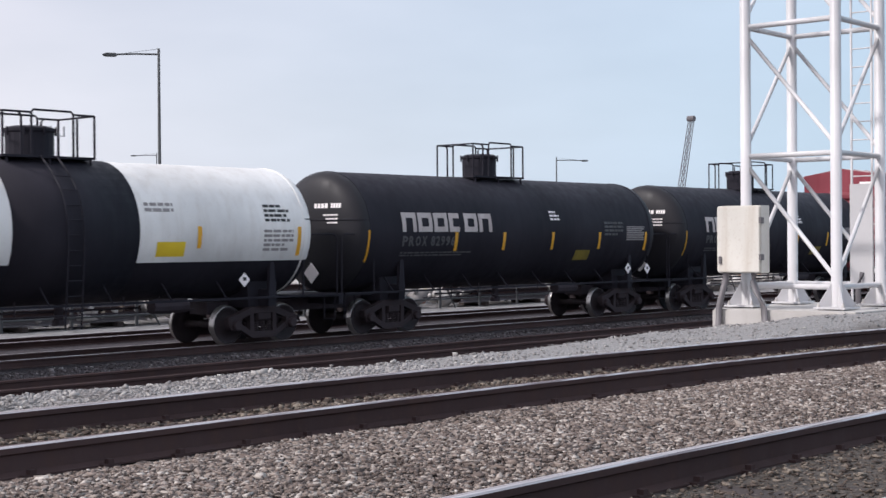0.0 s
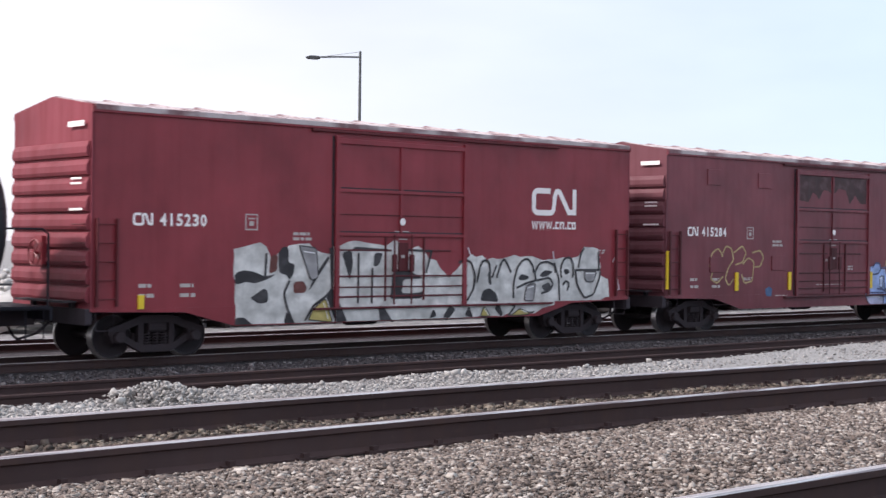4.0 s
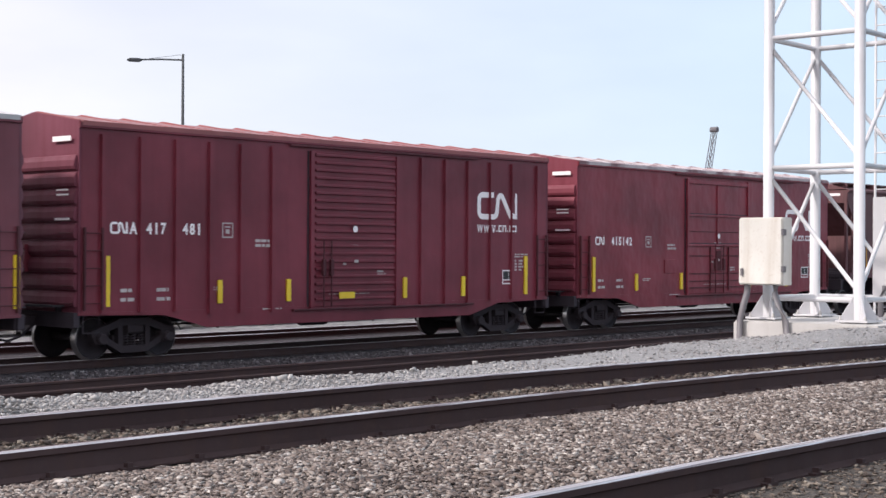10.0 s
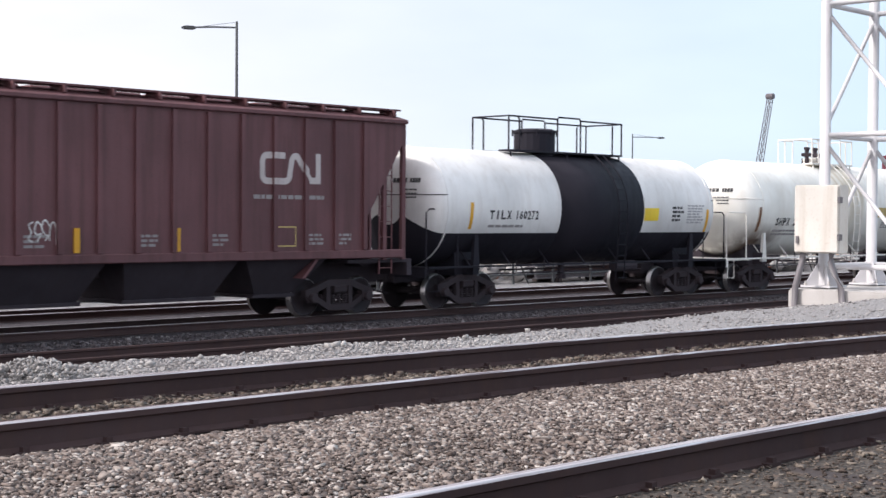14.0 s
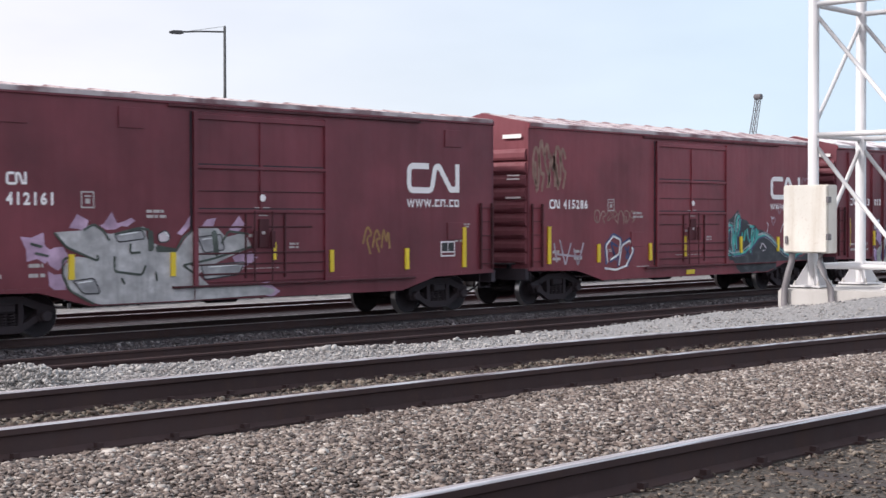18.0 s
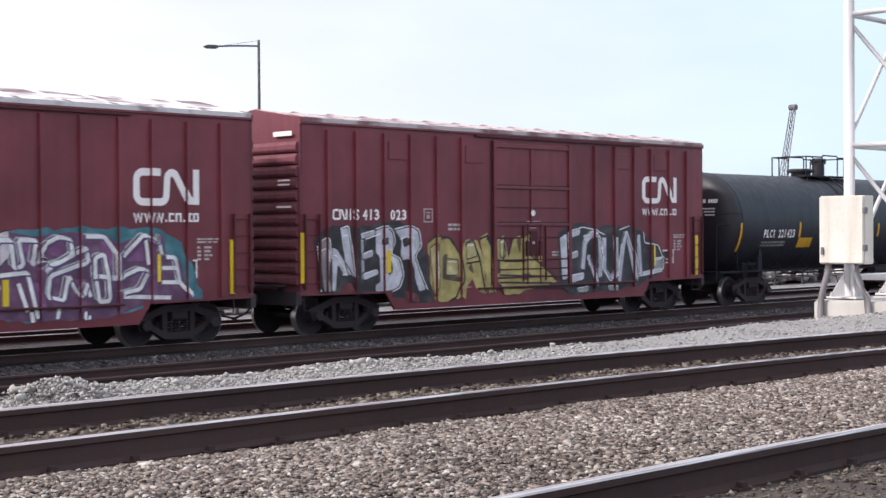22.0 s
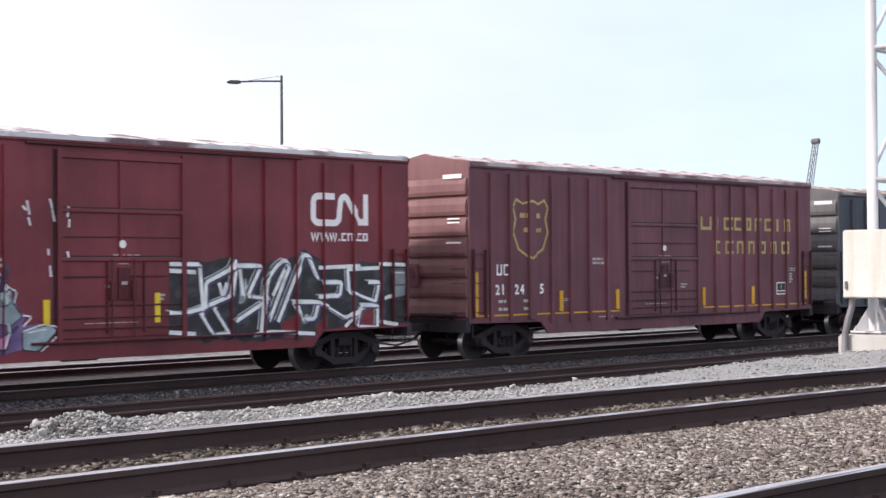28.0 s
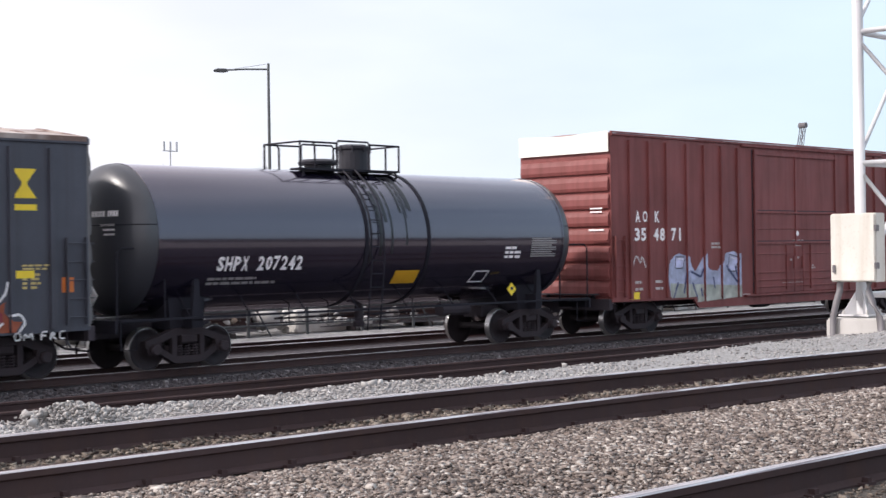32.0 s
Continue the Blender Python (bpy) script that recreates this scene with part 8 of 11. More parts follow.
def small_tags(c, st):
    coat(c, st, 0, "navy", 0.078, [(-4.40, 1.10), (-4.47, 1.66), (-4.07, 1.99), (-3.66, 1.84), (-3.74, 1.36), (-4.24, 1.17)],
         [(-3.84, 1.02), (-3.70, 1.66), (-3.23, 1.86), (-3.04, 1.46), (-3.40, 0.99)],
         [(-4.1, 1.5), (-3.9, 1.2), (-4.2, 1.75), (-3.85, 1.62)], [(-3.5, 1.6), (-3.25, 1.3), (-3.45, 1.25), (-3.3, 1.62)])
    coat(c, st, 1, "bone", 0.06, [(-4.34, 1.15), (-4.42, 1.65), (-4.07, 1.93), (-3.71, 1.81), (-3.79, 1.39), (-4.21, 1.23)],
         [(-3.79, 1.06), (-3.65, 1.64), (-3.23, 1.8), (-3.09, 1.46), (-3.43, 1.05)],
         [(-4.48, 0.99), (-3.93, 0.93), (-3.37, 1.05)])
    coat(c, st, 2, "smoke", 0.06, [(-6.83, 1.76), (-6.7, 1.21)],
         [(-6.57, 1.84), (-6.32, 1.12), (-6.06, 1.75)],
         [(-5.94, 1.59), (-5.75, 1.1), (-5.49, 1.75)],
         [(-6.7, 1.44), (-5.55, 1.34)])


def drip_marks(c, st):
    coat(c, st, 0, "bone", 0.045, [(-2.18, 3.76), (-2.12, 3.49)],
         [(-2.15, 3.43), (-2.1, 3.27)],
         [(-1.68, 3.81), (-1.63, 3.61)],
         [(-1.63, 3.59), (-1.58, 3.36)],
         [(-1.28, 3.67), (-1.31, 3.45)],
         [(-1.26, 3.41), (-1.28, 3.25)],
         [(-2.27, 3.65), (-2.19, 3.57)],
         [(-1.72, 2.82), (-1.71, 2.69)],
         [(-1.68, 2.49), (-1.66, 2.27)],
         [(-1.31, 2.77), (-1.28, 2.6)])


# ---- box cars ----
FAR = HALF + 0.42     # the cars' far sides stand further from the rails' middle


def side(s, k=0.0):
    return -(HALF + k) if s < 0 else FAR + k


def box_car(name, mid, half, mat, label, door, posts=(), hard=None, eave=4.97, sill_deep=0.64, ribbed_door=False, reach=0.75, roof=None, straight=False, top_white=False, end_mat=None, pitch=0.36, peak_up=0.38, post_out=0.07, wide_at=()):
    """Steel box car: walls, ribbed ends, peaked roof, fish-belly sills, door, ladders. Its middle stands on the rails."""
    car = tagged(empty(name, mid, YT, 0), label, "box car", "cars of the freight train")
    h, z0 = half, 1.05
    dx0, dx1 = door
    hard = hard or mat
    bm = bmesh.new()
    box(bm, -h + 0.05, h - 0.05, -HALF, FAR, z0, eave)
    part("body", bm, mat, car)
    for s in (-1, 1):
        bm = bmesh.new()
        ring = [(-h, 1.049), (-h, 1.0), (-5.75, 0.95), (-4.55, sill_deep), (4.55, sill_deep), (5.75, 0.95), (h, 1.0), (h, 1.049)]
        if straight:
            ring = [(-h, 1.049), (-h, 0.97), (-5.3, 0.94), (-5.0, sill_deep), (5.0, sill_deep), (5.3, 0.94), (h, 0.97), (h, 1.049)]
        slab(bm, ring, *sorted((side(s, -0.06), side(s))))
        part("side_sill", bm, mat, car)
        bm = bmesh.new()
        box(bm, -h, h, *sorted((side(s, -0.02), side(s, 0.045))), eave - 0.035, eave + 0.09, 0.012)
        part("top_chord", bm, mat, car)
    # ends with pressed ribs
    for s in (-1, 1):
        bm = bmesh.new()
        x = s * h
        a, b = sorted((x - s * 0.06, x))
        peak = eave + peak_up + 0.012
        ring = [(-HALF, z0), (FAR, z0), (FAR, eave + min(0.12, peak_up)), ((FAR - HALF) / 2, peak), (-HALF, eave + min(0.12, peak_up))]
        prism(bm, ring, a, b)
        z = z0 + 0.28
        ribs = []
        while z < eave - 0.42:
            ribs.append(z)
            z += pitch
        end = part("end_wall", bm, end_mat or mat, car, "end wall with pressed horizontal ribs")
        rb = bmesh.new()
        slab(rb, [(0, -0.44 * pitch), (s * 0.06, -0.38 * pitch), (s * 0.085, -0.20 * pitch), (s * 0.075, 0.15 * pitch), (s * 0.03, 0.42 * pitch), (0, 0.46 * pitch)], -HALF + 0.06, FAR - 0.06)
        bmesh.ops.recalc_face_normals(rb, faces=rb.faces[:])
        rib_me = bpy.data.meshes.new("end_rib")
        rb.to_mesh(rib_me)
        rb.free()
        rib_me.materials.append(end_mat or mat)
        for z in ribs:
            part_of("end_rib", rib_me, [], end).location = (x, 0, z)
        if top_white:
            bm = bmesh.new()
            prism(bm, [(-HALF + 0.02, eave - 0.50), (FAR - 0.02, eave - 0.50), (FAR - 0.02, eave + 0.09), ((FAR - HALF) / 2, eave + peak_up - 0.02), (-HALF + 0.02, eave + 0.09)], *sorted((x + s * 0.062, x + s * 0.075)))
            part("white_band", bm, M["tank_cream"], end, "white painted band along the top")
        bm = bmesh.new()
        for (ya, yb, za, zb) in ((-1.30, -0.62, eave - 0.30, eave - 0.19), (-1.25, -0.8, 3.62, 3.66), (-1.25, -0.8, 3.52, 3.56), (-1.3, -0.75, 3.0, 3.05)):
            v = [bm.verts.new((x + s * (0.066 if za > eave - 0.35 else 0.089), yy, zz)) for yy, zz in ((ya, za), (yb, za), (yb, zb), (ya, zb))]
            bm.faces.new(v)
        part("end_lettering", bm, M["white_mark"], end, kind="stuff")
        for zz in (1.25, 1.62, 1.99, 2.36, 2.73):
            bm = bmesh.new()
            tube(bm, [(x + s * 0.06, -1.42, zz), (x + s * 0.14, -1.42, zz), (x + s * 0.14, -0.98, zz), (x + s * 0.06, -0.98, zz)], 0.013, 5)
            part("grab_iron", bm, hard, end)
        bm = bmesh.new()
        box(bm, *sorted((x + s * 0.08, x + s * 0.36)), -1.1, 1.1, 1.17, 1.21)
        box(bm, *sorted((x, x + s * 0.10)), -0.9, -0.8, 1.02, 1.18)
        box(bm, *sorted((x, x + s * 0.10)), 0.8, 0.9, 1.02, 1.18)
        part("crossover_platform", bm, M["under"], end, "narrow crossover platform")
        bm = bmesh.new()
        box(bm, *sorted((x - s * 0.05, x + s * 0.10)), -HALF + 0.02, FAR - 0.02, 0.74, 1.06, 0.02)
        part("end_sill", bm, M["under"], car)
        # side ladders near the corners
        for q in (-1, 1):
            lx = s * (h - 0.33)
            bm = bmesh.new()
            for e in (-0.22, 0.22):
                box(bm, lx + e - 0.02, lx + e + 0.02, *sorted((side(q, 0.02), side(q, 0.09))), 1.10, 2.85)
            lad = part("side_ladder", bm, hard, car)
            for zz in (1.25, 1.62, 1.99, 2.36, 2.73):
                bm = bmesh.new()
                tube(bm, [(lx - 0.22, side(q, 0.07), zz), (lx + 0.22, side(q, 0.07), zz)], 0.012, 5)
                part("rung", bm, hard, lad)
            bm = bmesh.new()
            tube(bm, [(lx - 0.2, side(q, -0.02), 1.03), (lx - 0.2, side(q, -0.02), 0.62), (lx + 0.2, side(q, -0.02), 0.62), (lx + 0.2, side(q, -0.02), 1.03)], 0.016, 5)
            part("step", bm, M["under"], car)
    # brake wheel on the leading end
    bm = bmesh.new()
    c = Vector((-h - 0.24, 0.45, 2.15))
    tube(bm, [c + Vector((0, math.cos(i / 16 * 6.283) * 0.27, math.sin(i / 16 * 6.283) * 0.27)) for i in range(17)], 0.018, 6)
    for i in range(5):
        tube(bm, [c, c + Vector((0, math.cos(i / 5 * 6.283) * 0.27, math.sin(i / 5 * 6.283) * 0.27))], 0.012, 5)
    tube(bm, [c, c + Vector((0.25, 0, 0))], 0.03, 6)
    box(bm, -h - 0.16, -h, 0.28, 0.62, 1.9, 2.5, 0.02)
    part("brake_wheel", bm, mat, car, "hand brake wheel and gear box")
    # roof
    bm = bmesh.new()
    ye, yf, ym = HALF + 0.05, FAR + 0.05, (FAR - HALF) / 2
    prism(bm, [(-ye, eave + 0.021), (yf, eave + 0.021), (yf, eave + min(0.12, peak_up)), (ym, eave + peak_up + 0.001), (-ye, eave + min(0.12, peak_up))], -h + 0.062, h - 0.062)
    top = part("roof", bm, roof or M["roof"], car, "low peaked roof with raised seams")
    k = 14
    bm = bmesh.new()
    prism(bm, [(-ye + 0.02, eave + 0.03), (yf - 0.02, eave + 0.03), (yf - 0.02, eave + min(0.13, peak_up + 0.005)), (ym, eave + peak_up + 0.035), (-ye + 0.02, eave + min(0.13, peak_up + 0.005))], -0.06, 0.06)
    seam = bpy.data.meshes.new("roof_seam")
    bm.to_mesh(seam)
    bm.free()
    seam.materials.append(roof or M["roof"])
    for i in range(k + 1):
        part_of("roof_seam", seam, [], top).location = (-h + 0.14 + (2 * h - 0.28) * i / k, 0, 0)
    # posts
    for s in (-1, 1):
        for x in posts:
            bm = bmesh.new()
            pw = 0.13 if x in wide_at else 0.055
            ring = [(x - pw - 0.01, side(s)), (x - pw, side(s, post_out)), (x + pw, side(s, post_out)), (x + pw + 0.01, side(s))]
            za, zb = (1.03 if abs(x) > 5 else sill_deep + 0.30), eave - 0.14
            va = [bm.verts.new((p[0], p[1], za)) for p in ring]
            vb = [bm.verts.new((p[0], p[1], zb)) for p in ring]
            for i in range(3):
                bm.faces.new((va[i], va[i + 1], vb[i + 1], vb[i]))
            bm.faces.new(va)
            bm.faces.new(vb[::-1])
            part("side_post", bm, mat, car)
    # doors and their tracks
    for s in (-1, 1):
        d0, d1 = side(s, -0.03), side(s, 0.03)
        zb, zt = 1.02, eave - 0.17
        bm = bmesh.new()
        box(bm, dx0, dx1, *sorted((d0, d1)), zb, zt, 0.01)
        rib_at = []
        if ribbed_door:
            z = zb + 0.14
            while z < zt - 0.1:
                rib_at.append(z)
                z += 0.185
        dr = part("door", bm, mat, car, "ribbed sliding door" if ribbed_door else "plug door with locking bars")
        if rib_at:
            rb = bmesh.new()
            box(rb, dx0 + 0.12, dx1 - 0.10, *sorted((d1, side(s, 0.085))), 0, 0.07, 0.015)
            rib_me = bpy.data.meshes.new("door_rib")
            rb.to_mesh(rib_me)
            rb.free()
            rib_me.materials.append(mat)
            for z in rib_at:
                part_of("door_rib", rib_me, [], dr).location = (0, 0, z)
        bars = [(dx0 - 0.05, dx0 + 0.06, zb - 0.05, zt), (dx1 - 0.06, dx1 + 0.05, zb - 0.05, zt)]
        if not ribbed_door:
            c = (dx0 + dx1) / 2
            bars += [(c - 0.10, c - 0.03, 2.66, zt - 0.16), (dx0, dx1, 3.55, 3.63), (dx0, dx1, 2.57, 2.65), (dx0, dx1, zt - 0.17, zt - 0.05)]
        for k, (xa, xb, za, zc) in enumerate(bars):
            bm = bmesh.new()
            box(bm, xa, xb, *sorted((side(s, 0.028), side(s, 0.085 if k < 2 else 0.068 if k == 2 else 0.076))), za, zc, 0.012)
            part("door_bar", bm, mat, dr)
        # Dark strips: shade in frame gaps and along bars, set in colour.
        shade_strips = [(dx0 - 0.11, dx0 - 0.052, zb, zt), (dx1 + 0.052, dx1 + 0.10, zb, zt)]
        rods = []
        if not ribbed_door:
            shade_strips += [(dx0 + 0.07, c - 0.11, 3.635, 3.665), (c - 0.02, dx1 - 0.07, 3.635, 3.665), (dx0 + 0.07, dx1 - 0.07, 2.655, 2.685), (c - 0.028, c - 0.008, 2.70, 3.54), (c - 0.028, c - 0.008, 3.68, zt - 0.18)]
            rods = [(dx0 - 0.12, dx1 + 0.06, 3.05, 3.075), (c, dx1 - 0.45, 2.24, 2.28), (dx0 + 0.1, c - 0.35, 2.24, 2.28), (dx0, dx1, 1.65, 1.69), (dx0 - 0.1, dx1 + 0.1, 1.41, 1.44), (dx0, dx1, 1.19, 1.23)]
            for e in (0.36, 0.66):
                rods.append((dx0 + (dx1 - dx0) * e, dx0 + (dx1 - dx0) * e + 0.035, 1.1, 2.56))
            rods += [(c - 0.14, c + 0.14, 1.78, 2.44)]
        for k, (xa, xb, za, zc) in enumerate(shade_strips):
            bm = bmesh.new()
            d = 0.002 if k < 2 else 0.031
            box(bm, xa, xb, *sorted((side(s, d - 0.02), side(s, d + 0.004))), za, zc)
            part("door_shade_strip", bm, M["under"], dr, "dark strip painted as shade in a frame gap and along door bars")
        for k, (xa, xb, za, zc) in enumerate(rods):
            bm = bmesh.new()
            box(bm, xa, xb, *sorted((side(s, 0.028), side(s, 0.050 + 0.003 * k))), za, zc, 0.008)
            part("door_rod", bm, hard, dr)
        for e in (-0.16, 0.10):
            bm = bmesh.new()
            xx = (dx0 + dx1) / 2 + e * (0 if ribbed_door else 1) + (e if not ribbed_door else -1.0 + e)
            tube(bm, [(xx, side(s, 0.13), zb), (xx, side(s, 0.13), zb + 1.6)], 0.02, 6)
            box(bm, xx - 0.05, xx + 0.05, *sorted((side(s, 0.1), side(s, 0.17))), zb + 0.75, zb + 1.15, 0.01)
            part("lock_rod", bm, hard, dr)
        bm = bmesh.new()
        box(bm, dx0 - 0.7, dx1 + 3.2, *sorted((side(s, 0.004), side(s, 0.075))), eave - 0.10, eave - 0.04, 0.012)
        part("upper_door_track", bm, hard, car)
        bm = bmesh.new()
        box(bm, dx0 - 0.6, dx1 + 3.0, *sorted((side(s, 0.002), side(s, 0.10))), 0.93, 0.98, 0.012)
        part("lower_door_track", bm, hard, car)
    # small stencils on the door and sides
    c = (dx0 + dx1) / 2
    nm = "door_stencil"
    for xa, xb, za, zb2, rows, dd in ((c + 0.78, c + 1.10, 1.74, 1.90, 2, 0.034), (c - 0.42, c - 0.26, 2.0, 2.12, 1, 0.034), (c - 0.08, c + 0.06, 2.06, 2.18, 1, 0.086), (c - 0.9, c + 0.5, 1.30, 1.33, 1, 0.034), (c - 0.25, c + 0.40, 2.68, 2.715, 1, 0.034), (c - 0.12, c + 0.25, 2.50, 2.54, 1, 0.034)):
        dashes(car, nm, xa, xb, za, zb2, M["worn_white"], -HALF - dd, "", rows, int(xa * 100) % 97)
    bm = bmesh.new()
    lathe(bm, [(0, 0.085), (0.001, 0.0)], "y", 14, centre=(c - 0.05, -HALF - 0.09, 2.92))
    part("round_stencil", bm, M["white_mark"], car)
    # centre sill, floor beams, brake gear
    bm = bmesh.new()
    box(bm, -h + 0.1, h - 0.1, -0.28, 0.28, 0.72, z0 + 0.02)
    part("centre_sill", bm, M["under"], car)
    for x in (-3.4, -1.2, 1.2, 3.4):
        bm = bmesh.new()
        box(bm, x - 0.06, x + 0.06, -HALF + 0.08, FAR - 0.08, 0.80, z0 + 0.01)
        part("floor_beam", bm, M["under"], car)
    bm = bmesh.new()
    tube(bm, [(-1.0, -0.75, 0.72), (-0.2, -0.75, 0.72)], 0.20, 12)
    tube(bm, [(1.6, 0.75, 0.76), (2.7, 0.75, 0.76)], 0.22, 12)
    tube(bm, [(-4.5, -0.5, 0.70), (4.5, -0.5, 0.70)], 0.02, 5)
    tube(bm, [(-4.2, 0.45, 0.62), (4.2, 0.45, 0.62)], 0.025, 5)
    part("brake_gear", bm, M["under"], car, "air reservoirs and brake rods")
    bm = bmesh.new()
    for xa, xb, za, zb2 in ((h - 1.7, h - 1.25, 4.35, 4.78),):
        box(bm, xa, xb, -HALF - 0.03, -HALF + 0.01, za, zb2, 0.01)
    trucks(car, (-h + 1.72, h - 1.72))
    couplers(car, h, reach)
    bm.free()
    return car


def plates(car, places, mat):
    """Square welded patches and defect boards on the side."""
    for x, z in places:
        bm = bmesh.new()
        box(bm, x, x + 0.62, -HALF - 0.025, -HALF + 0.005, z, z + 0.44, 0.008)
        part("side_plate", bm, mat, car)


FLUSH_STRIPS = [(-7.05, 1.17, 2.22), (-4.78, 1.17, 1.70), (-2.22, 1.17, 1.70), (2.14, 1.17, 1.70), (4.70, 1.17, 1.70), (6.83, 1.17, 2.22)]


def data_marks(car, stencil=True, mat=None, y=-HALF - 0.0035, h=7.92, box_at=None):
    """The stencilled data that every box car carries; box_at: the small framed mark after its number."""
    mat = mat or M["worn_white"]
    for k, (xa, xb) in enumerate(((1.06, 1.46), (2.02, 2.44))):
        dashes(car, "data_stencil", -h + xa, -h + xb, 1.24, 1.37, mat, y, "", 1, 4 + k)
        dashes(car, "data_stencil", -h + xa, -h + xb - 0.05, 1.44, 1.57, mat, y, "", 1, 6 + k)
    dashes(car, "data_stencil", -h + 3.45, -h + 3.95, 1.46, 1.56, mat, y, "", 2, 9)
    dashes(car, "data_stencil", -h + 4.85, -h + 5.35, 2.44, 2.66, mat, y, "", 2, 6)
    dashes(car, "data_stencil", -2.9, -2.3, 0.98, 1.03, mat, y, "", 1, 6)
    dashes(car, "data_stencil", h - 1.51, h - 0.88, 2.20, 2.33, mat, y, "", 2, 7)
    dashes(car, "data_stencil", h - 1.51, h - 1.41, 1.82, 2.16, mat, y, "", 4, 8)
    dashes(car, "data_stencil", h - 1.33, h - 1.08, 1.82, 2.16, mat, y, "", 4, 12)
    if stencil:
        bm = bmesh.new()
        a, b = h - 2.03, h - 1.53
        ribbon(bm, [(a, 1.48), (b, 1.48), (b, 1.84), (a, 1.84)], 0.035, y, True)
        ribbon(bm, [(a, 1.58), (b, 1.58)], 0.03, y)
        ribbon(bm, [(a + 0.26, 1.58), (a + 0.26, 1.84)], 0.02, y)
        held = part("stencil_box", bm, M["white_mark"] if mat is M["worn_white"] else mat, car, "small framed data box")
        bm = bmesh.new()
        bar(bm, a + 0.03, b - 0.03, 1.60, 1.82, y + 0.0015)
        part("stencil_field", bm, M["black_mark"], held, "black field")
    if box_at:
        a, z = box_at
        bm = bmesh.new()
        ribbon(bm, [(a, z), (a + 0.29, z), (a + 0.29, z + 0.32), (a, z + 0.32)], 0.028, y, True)
        bar(bm, a + 0.09, a + 0.20, z + 0.08, z + 0.18, y)
        bar(bm, a + 0.06, a + 0.23, z + 0.22, z + 0.25, y)
        part("stencil_box", bm, mat, car, "small framed mark")


def cn_car(name, mid, half, tone, label, door, number, posts=(), strips_at=None, seed=0.0, logo=(4.72, 6.66, 3.09, 3.86), url=True, dent=0.35, stacked=False, num_z=2.72, rough=0.45, spec=0.45, num_at=None, post_out=0.07, prefix="", **kw):
    """A mineral-red box car with white emblem, address line and number."""
    tone = (tone[0], tone[1] * 0.98, tone[2] * 1.24)
    mat = paint("box_car_red", tone, rough, 0.20, 40 + seed, grime=tuple(c * 0.55 for c in tone), dent=dent, fade=0.26, spec=spec)
    # Hardware darker than the body: grime, with the bars' shade painted in too.
    hard = paint("grimy_shaded_hardware", tuple(c * 0.46 for c in tone), 0.7, 0.5, 60 + seed, grime=(0.03, 0.02, 0.02), dent=0.0)
    # Side red lightened for the ends: sunlight on them put into the colour.
    ends = paint("sunlit_end_red", (tone[0] * 0.92, tone[1] * 1.6, tone[2] * 1.5), 0.6, 0.3, 70 + seed, grime=tuple(c * 0.55 for c in tone), dent=0.1, fade=0.2, spec=0.25)
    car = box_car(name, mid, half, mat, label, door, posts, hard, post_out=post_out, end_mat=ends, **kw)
    out_steps = [(x - 0.055, x + 0.055, post_out + 0.002) for x in posts]
    cn_mark(car, *logo, M["white_mark"], -HALF - 0.005, out_steps)
    if url:
        k = (logo[1] - logo[0]) / 9.6
        za = logo[2] - 0.34
        for q, (a, b, kind) in enumerate(((0, 1.35, "zigzag"), (1.5, 2.85, "zigzag"), (3.0, 4.35, "zigzag"), (4.55, 4.8, "dot"), (5.05, 5.85, "c"), (6.05, 6.95, "n"), (7.2, 7.45, "dot"), (7.7, 8.5, "c"), (8.65, 9.5, "o"))):
            bm = bmesh.new()
            xa, xb = logo[0] + a * k, logo[0] + b * k
            if kind == "zigzag":
                w = xb - xa
                ribbon(bm, [(xa + 0.02, za + 0.19), (xa + w * 0.28, za + 0.01), (xa + w * 0.5, za + 0.17), (xa + w * 0.72, za + 0.01), (xb - 0.02, za + 0.19)], 0.042)
            elif kind == "dot":
                bar(bm, xa, xb, za, za + 0.05)
            else:
                block_shape(bm, kind, xa, xb - xa, za, za + 0.19, 0.045)
            near = [s for s in out_steps if s[1] > xa and s[0] < xb]
            part("lettering", wrap(bm, -HALF - 0.005, near), M["white_mark"], car, "small shape of an address line")
    x0, z0, z1 = num_at[0] if num_at else -half + 0.92, num_z, num_z + 0.26
    up = 0.40 if stacked else 0.0
    cn_mark(car, x0, x0 + 0.46, z0 + up, z1 + up, M["white_mark"], -HALF - 0.005, out_steps)
    if prefix:
        word(car, prefix, x0 + 0.50, z0, z1, M["white_mark"], -HALF - 0.005, x0 + 0.50 + (0.22 if prefix == "A" else 0.27), steps_out=out_steps)
    x = x0 + (0.0 if stacked else 0.62 if len(number) == 1 else 0.86)
    for i, w in enumerate(number):
        x = num_at[i + 1] if num_at else x
        word(car, w, x, z0, z1, M["white_mark"], -HALF - 0.005, x + 0.19 * len(w) - 0.03, steps_out=out_steps)
        x += 0.78
    strips(car, strips_at or FLUSH_STRIPS, M["yellow_mark"], -HALF, out_steps)
    data_marks(car, h=half, box_at=((num_at[-1] if len(number) > 1 else x0 + 1.55) + (0.17 if stacked else 1.15), num_z - 0.04))
    add(car)
    return car, mat, out_steps


# ---- tank cars ----
TZ0, TR = 2.72, 1.56


def on_tank(bm, lift=0.008):
    zc, r = TZ0, TR
    for v in bm.verts:
        d = max(-r * 0.98, min(r * 0.98, v.co.z - zc))
        v.co.y = -math.sqrt((r + lift) ** 2 - d * d)
    return bm


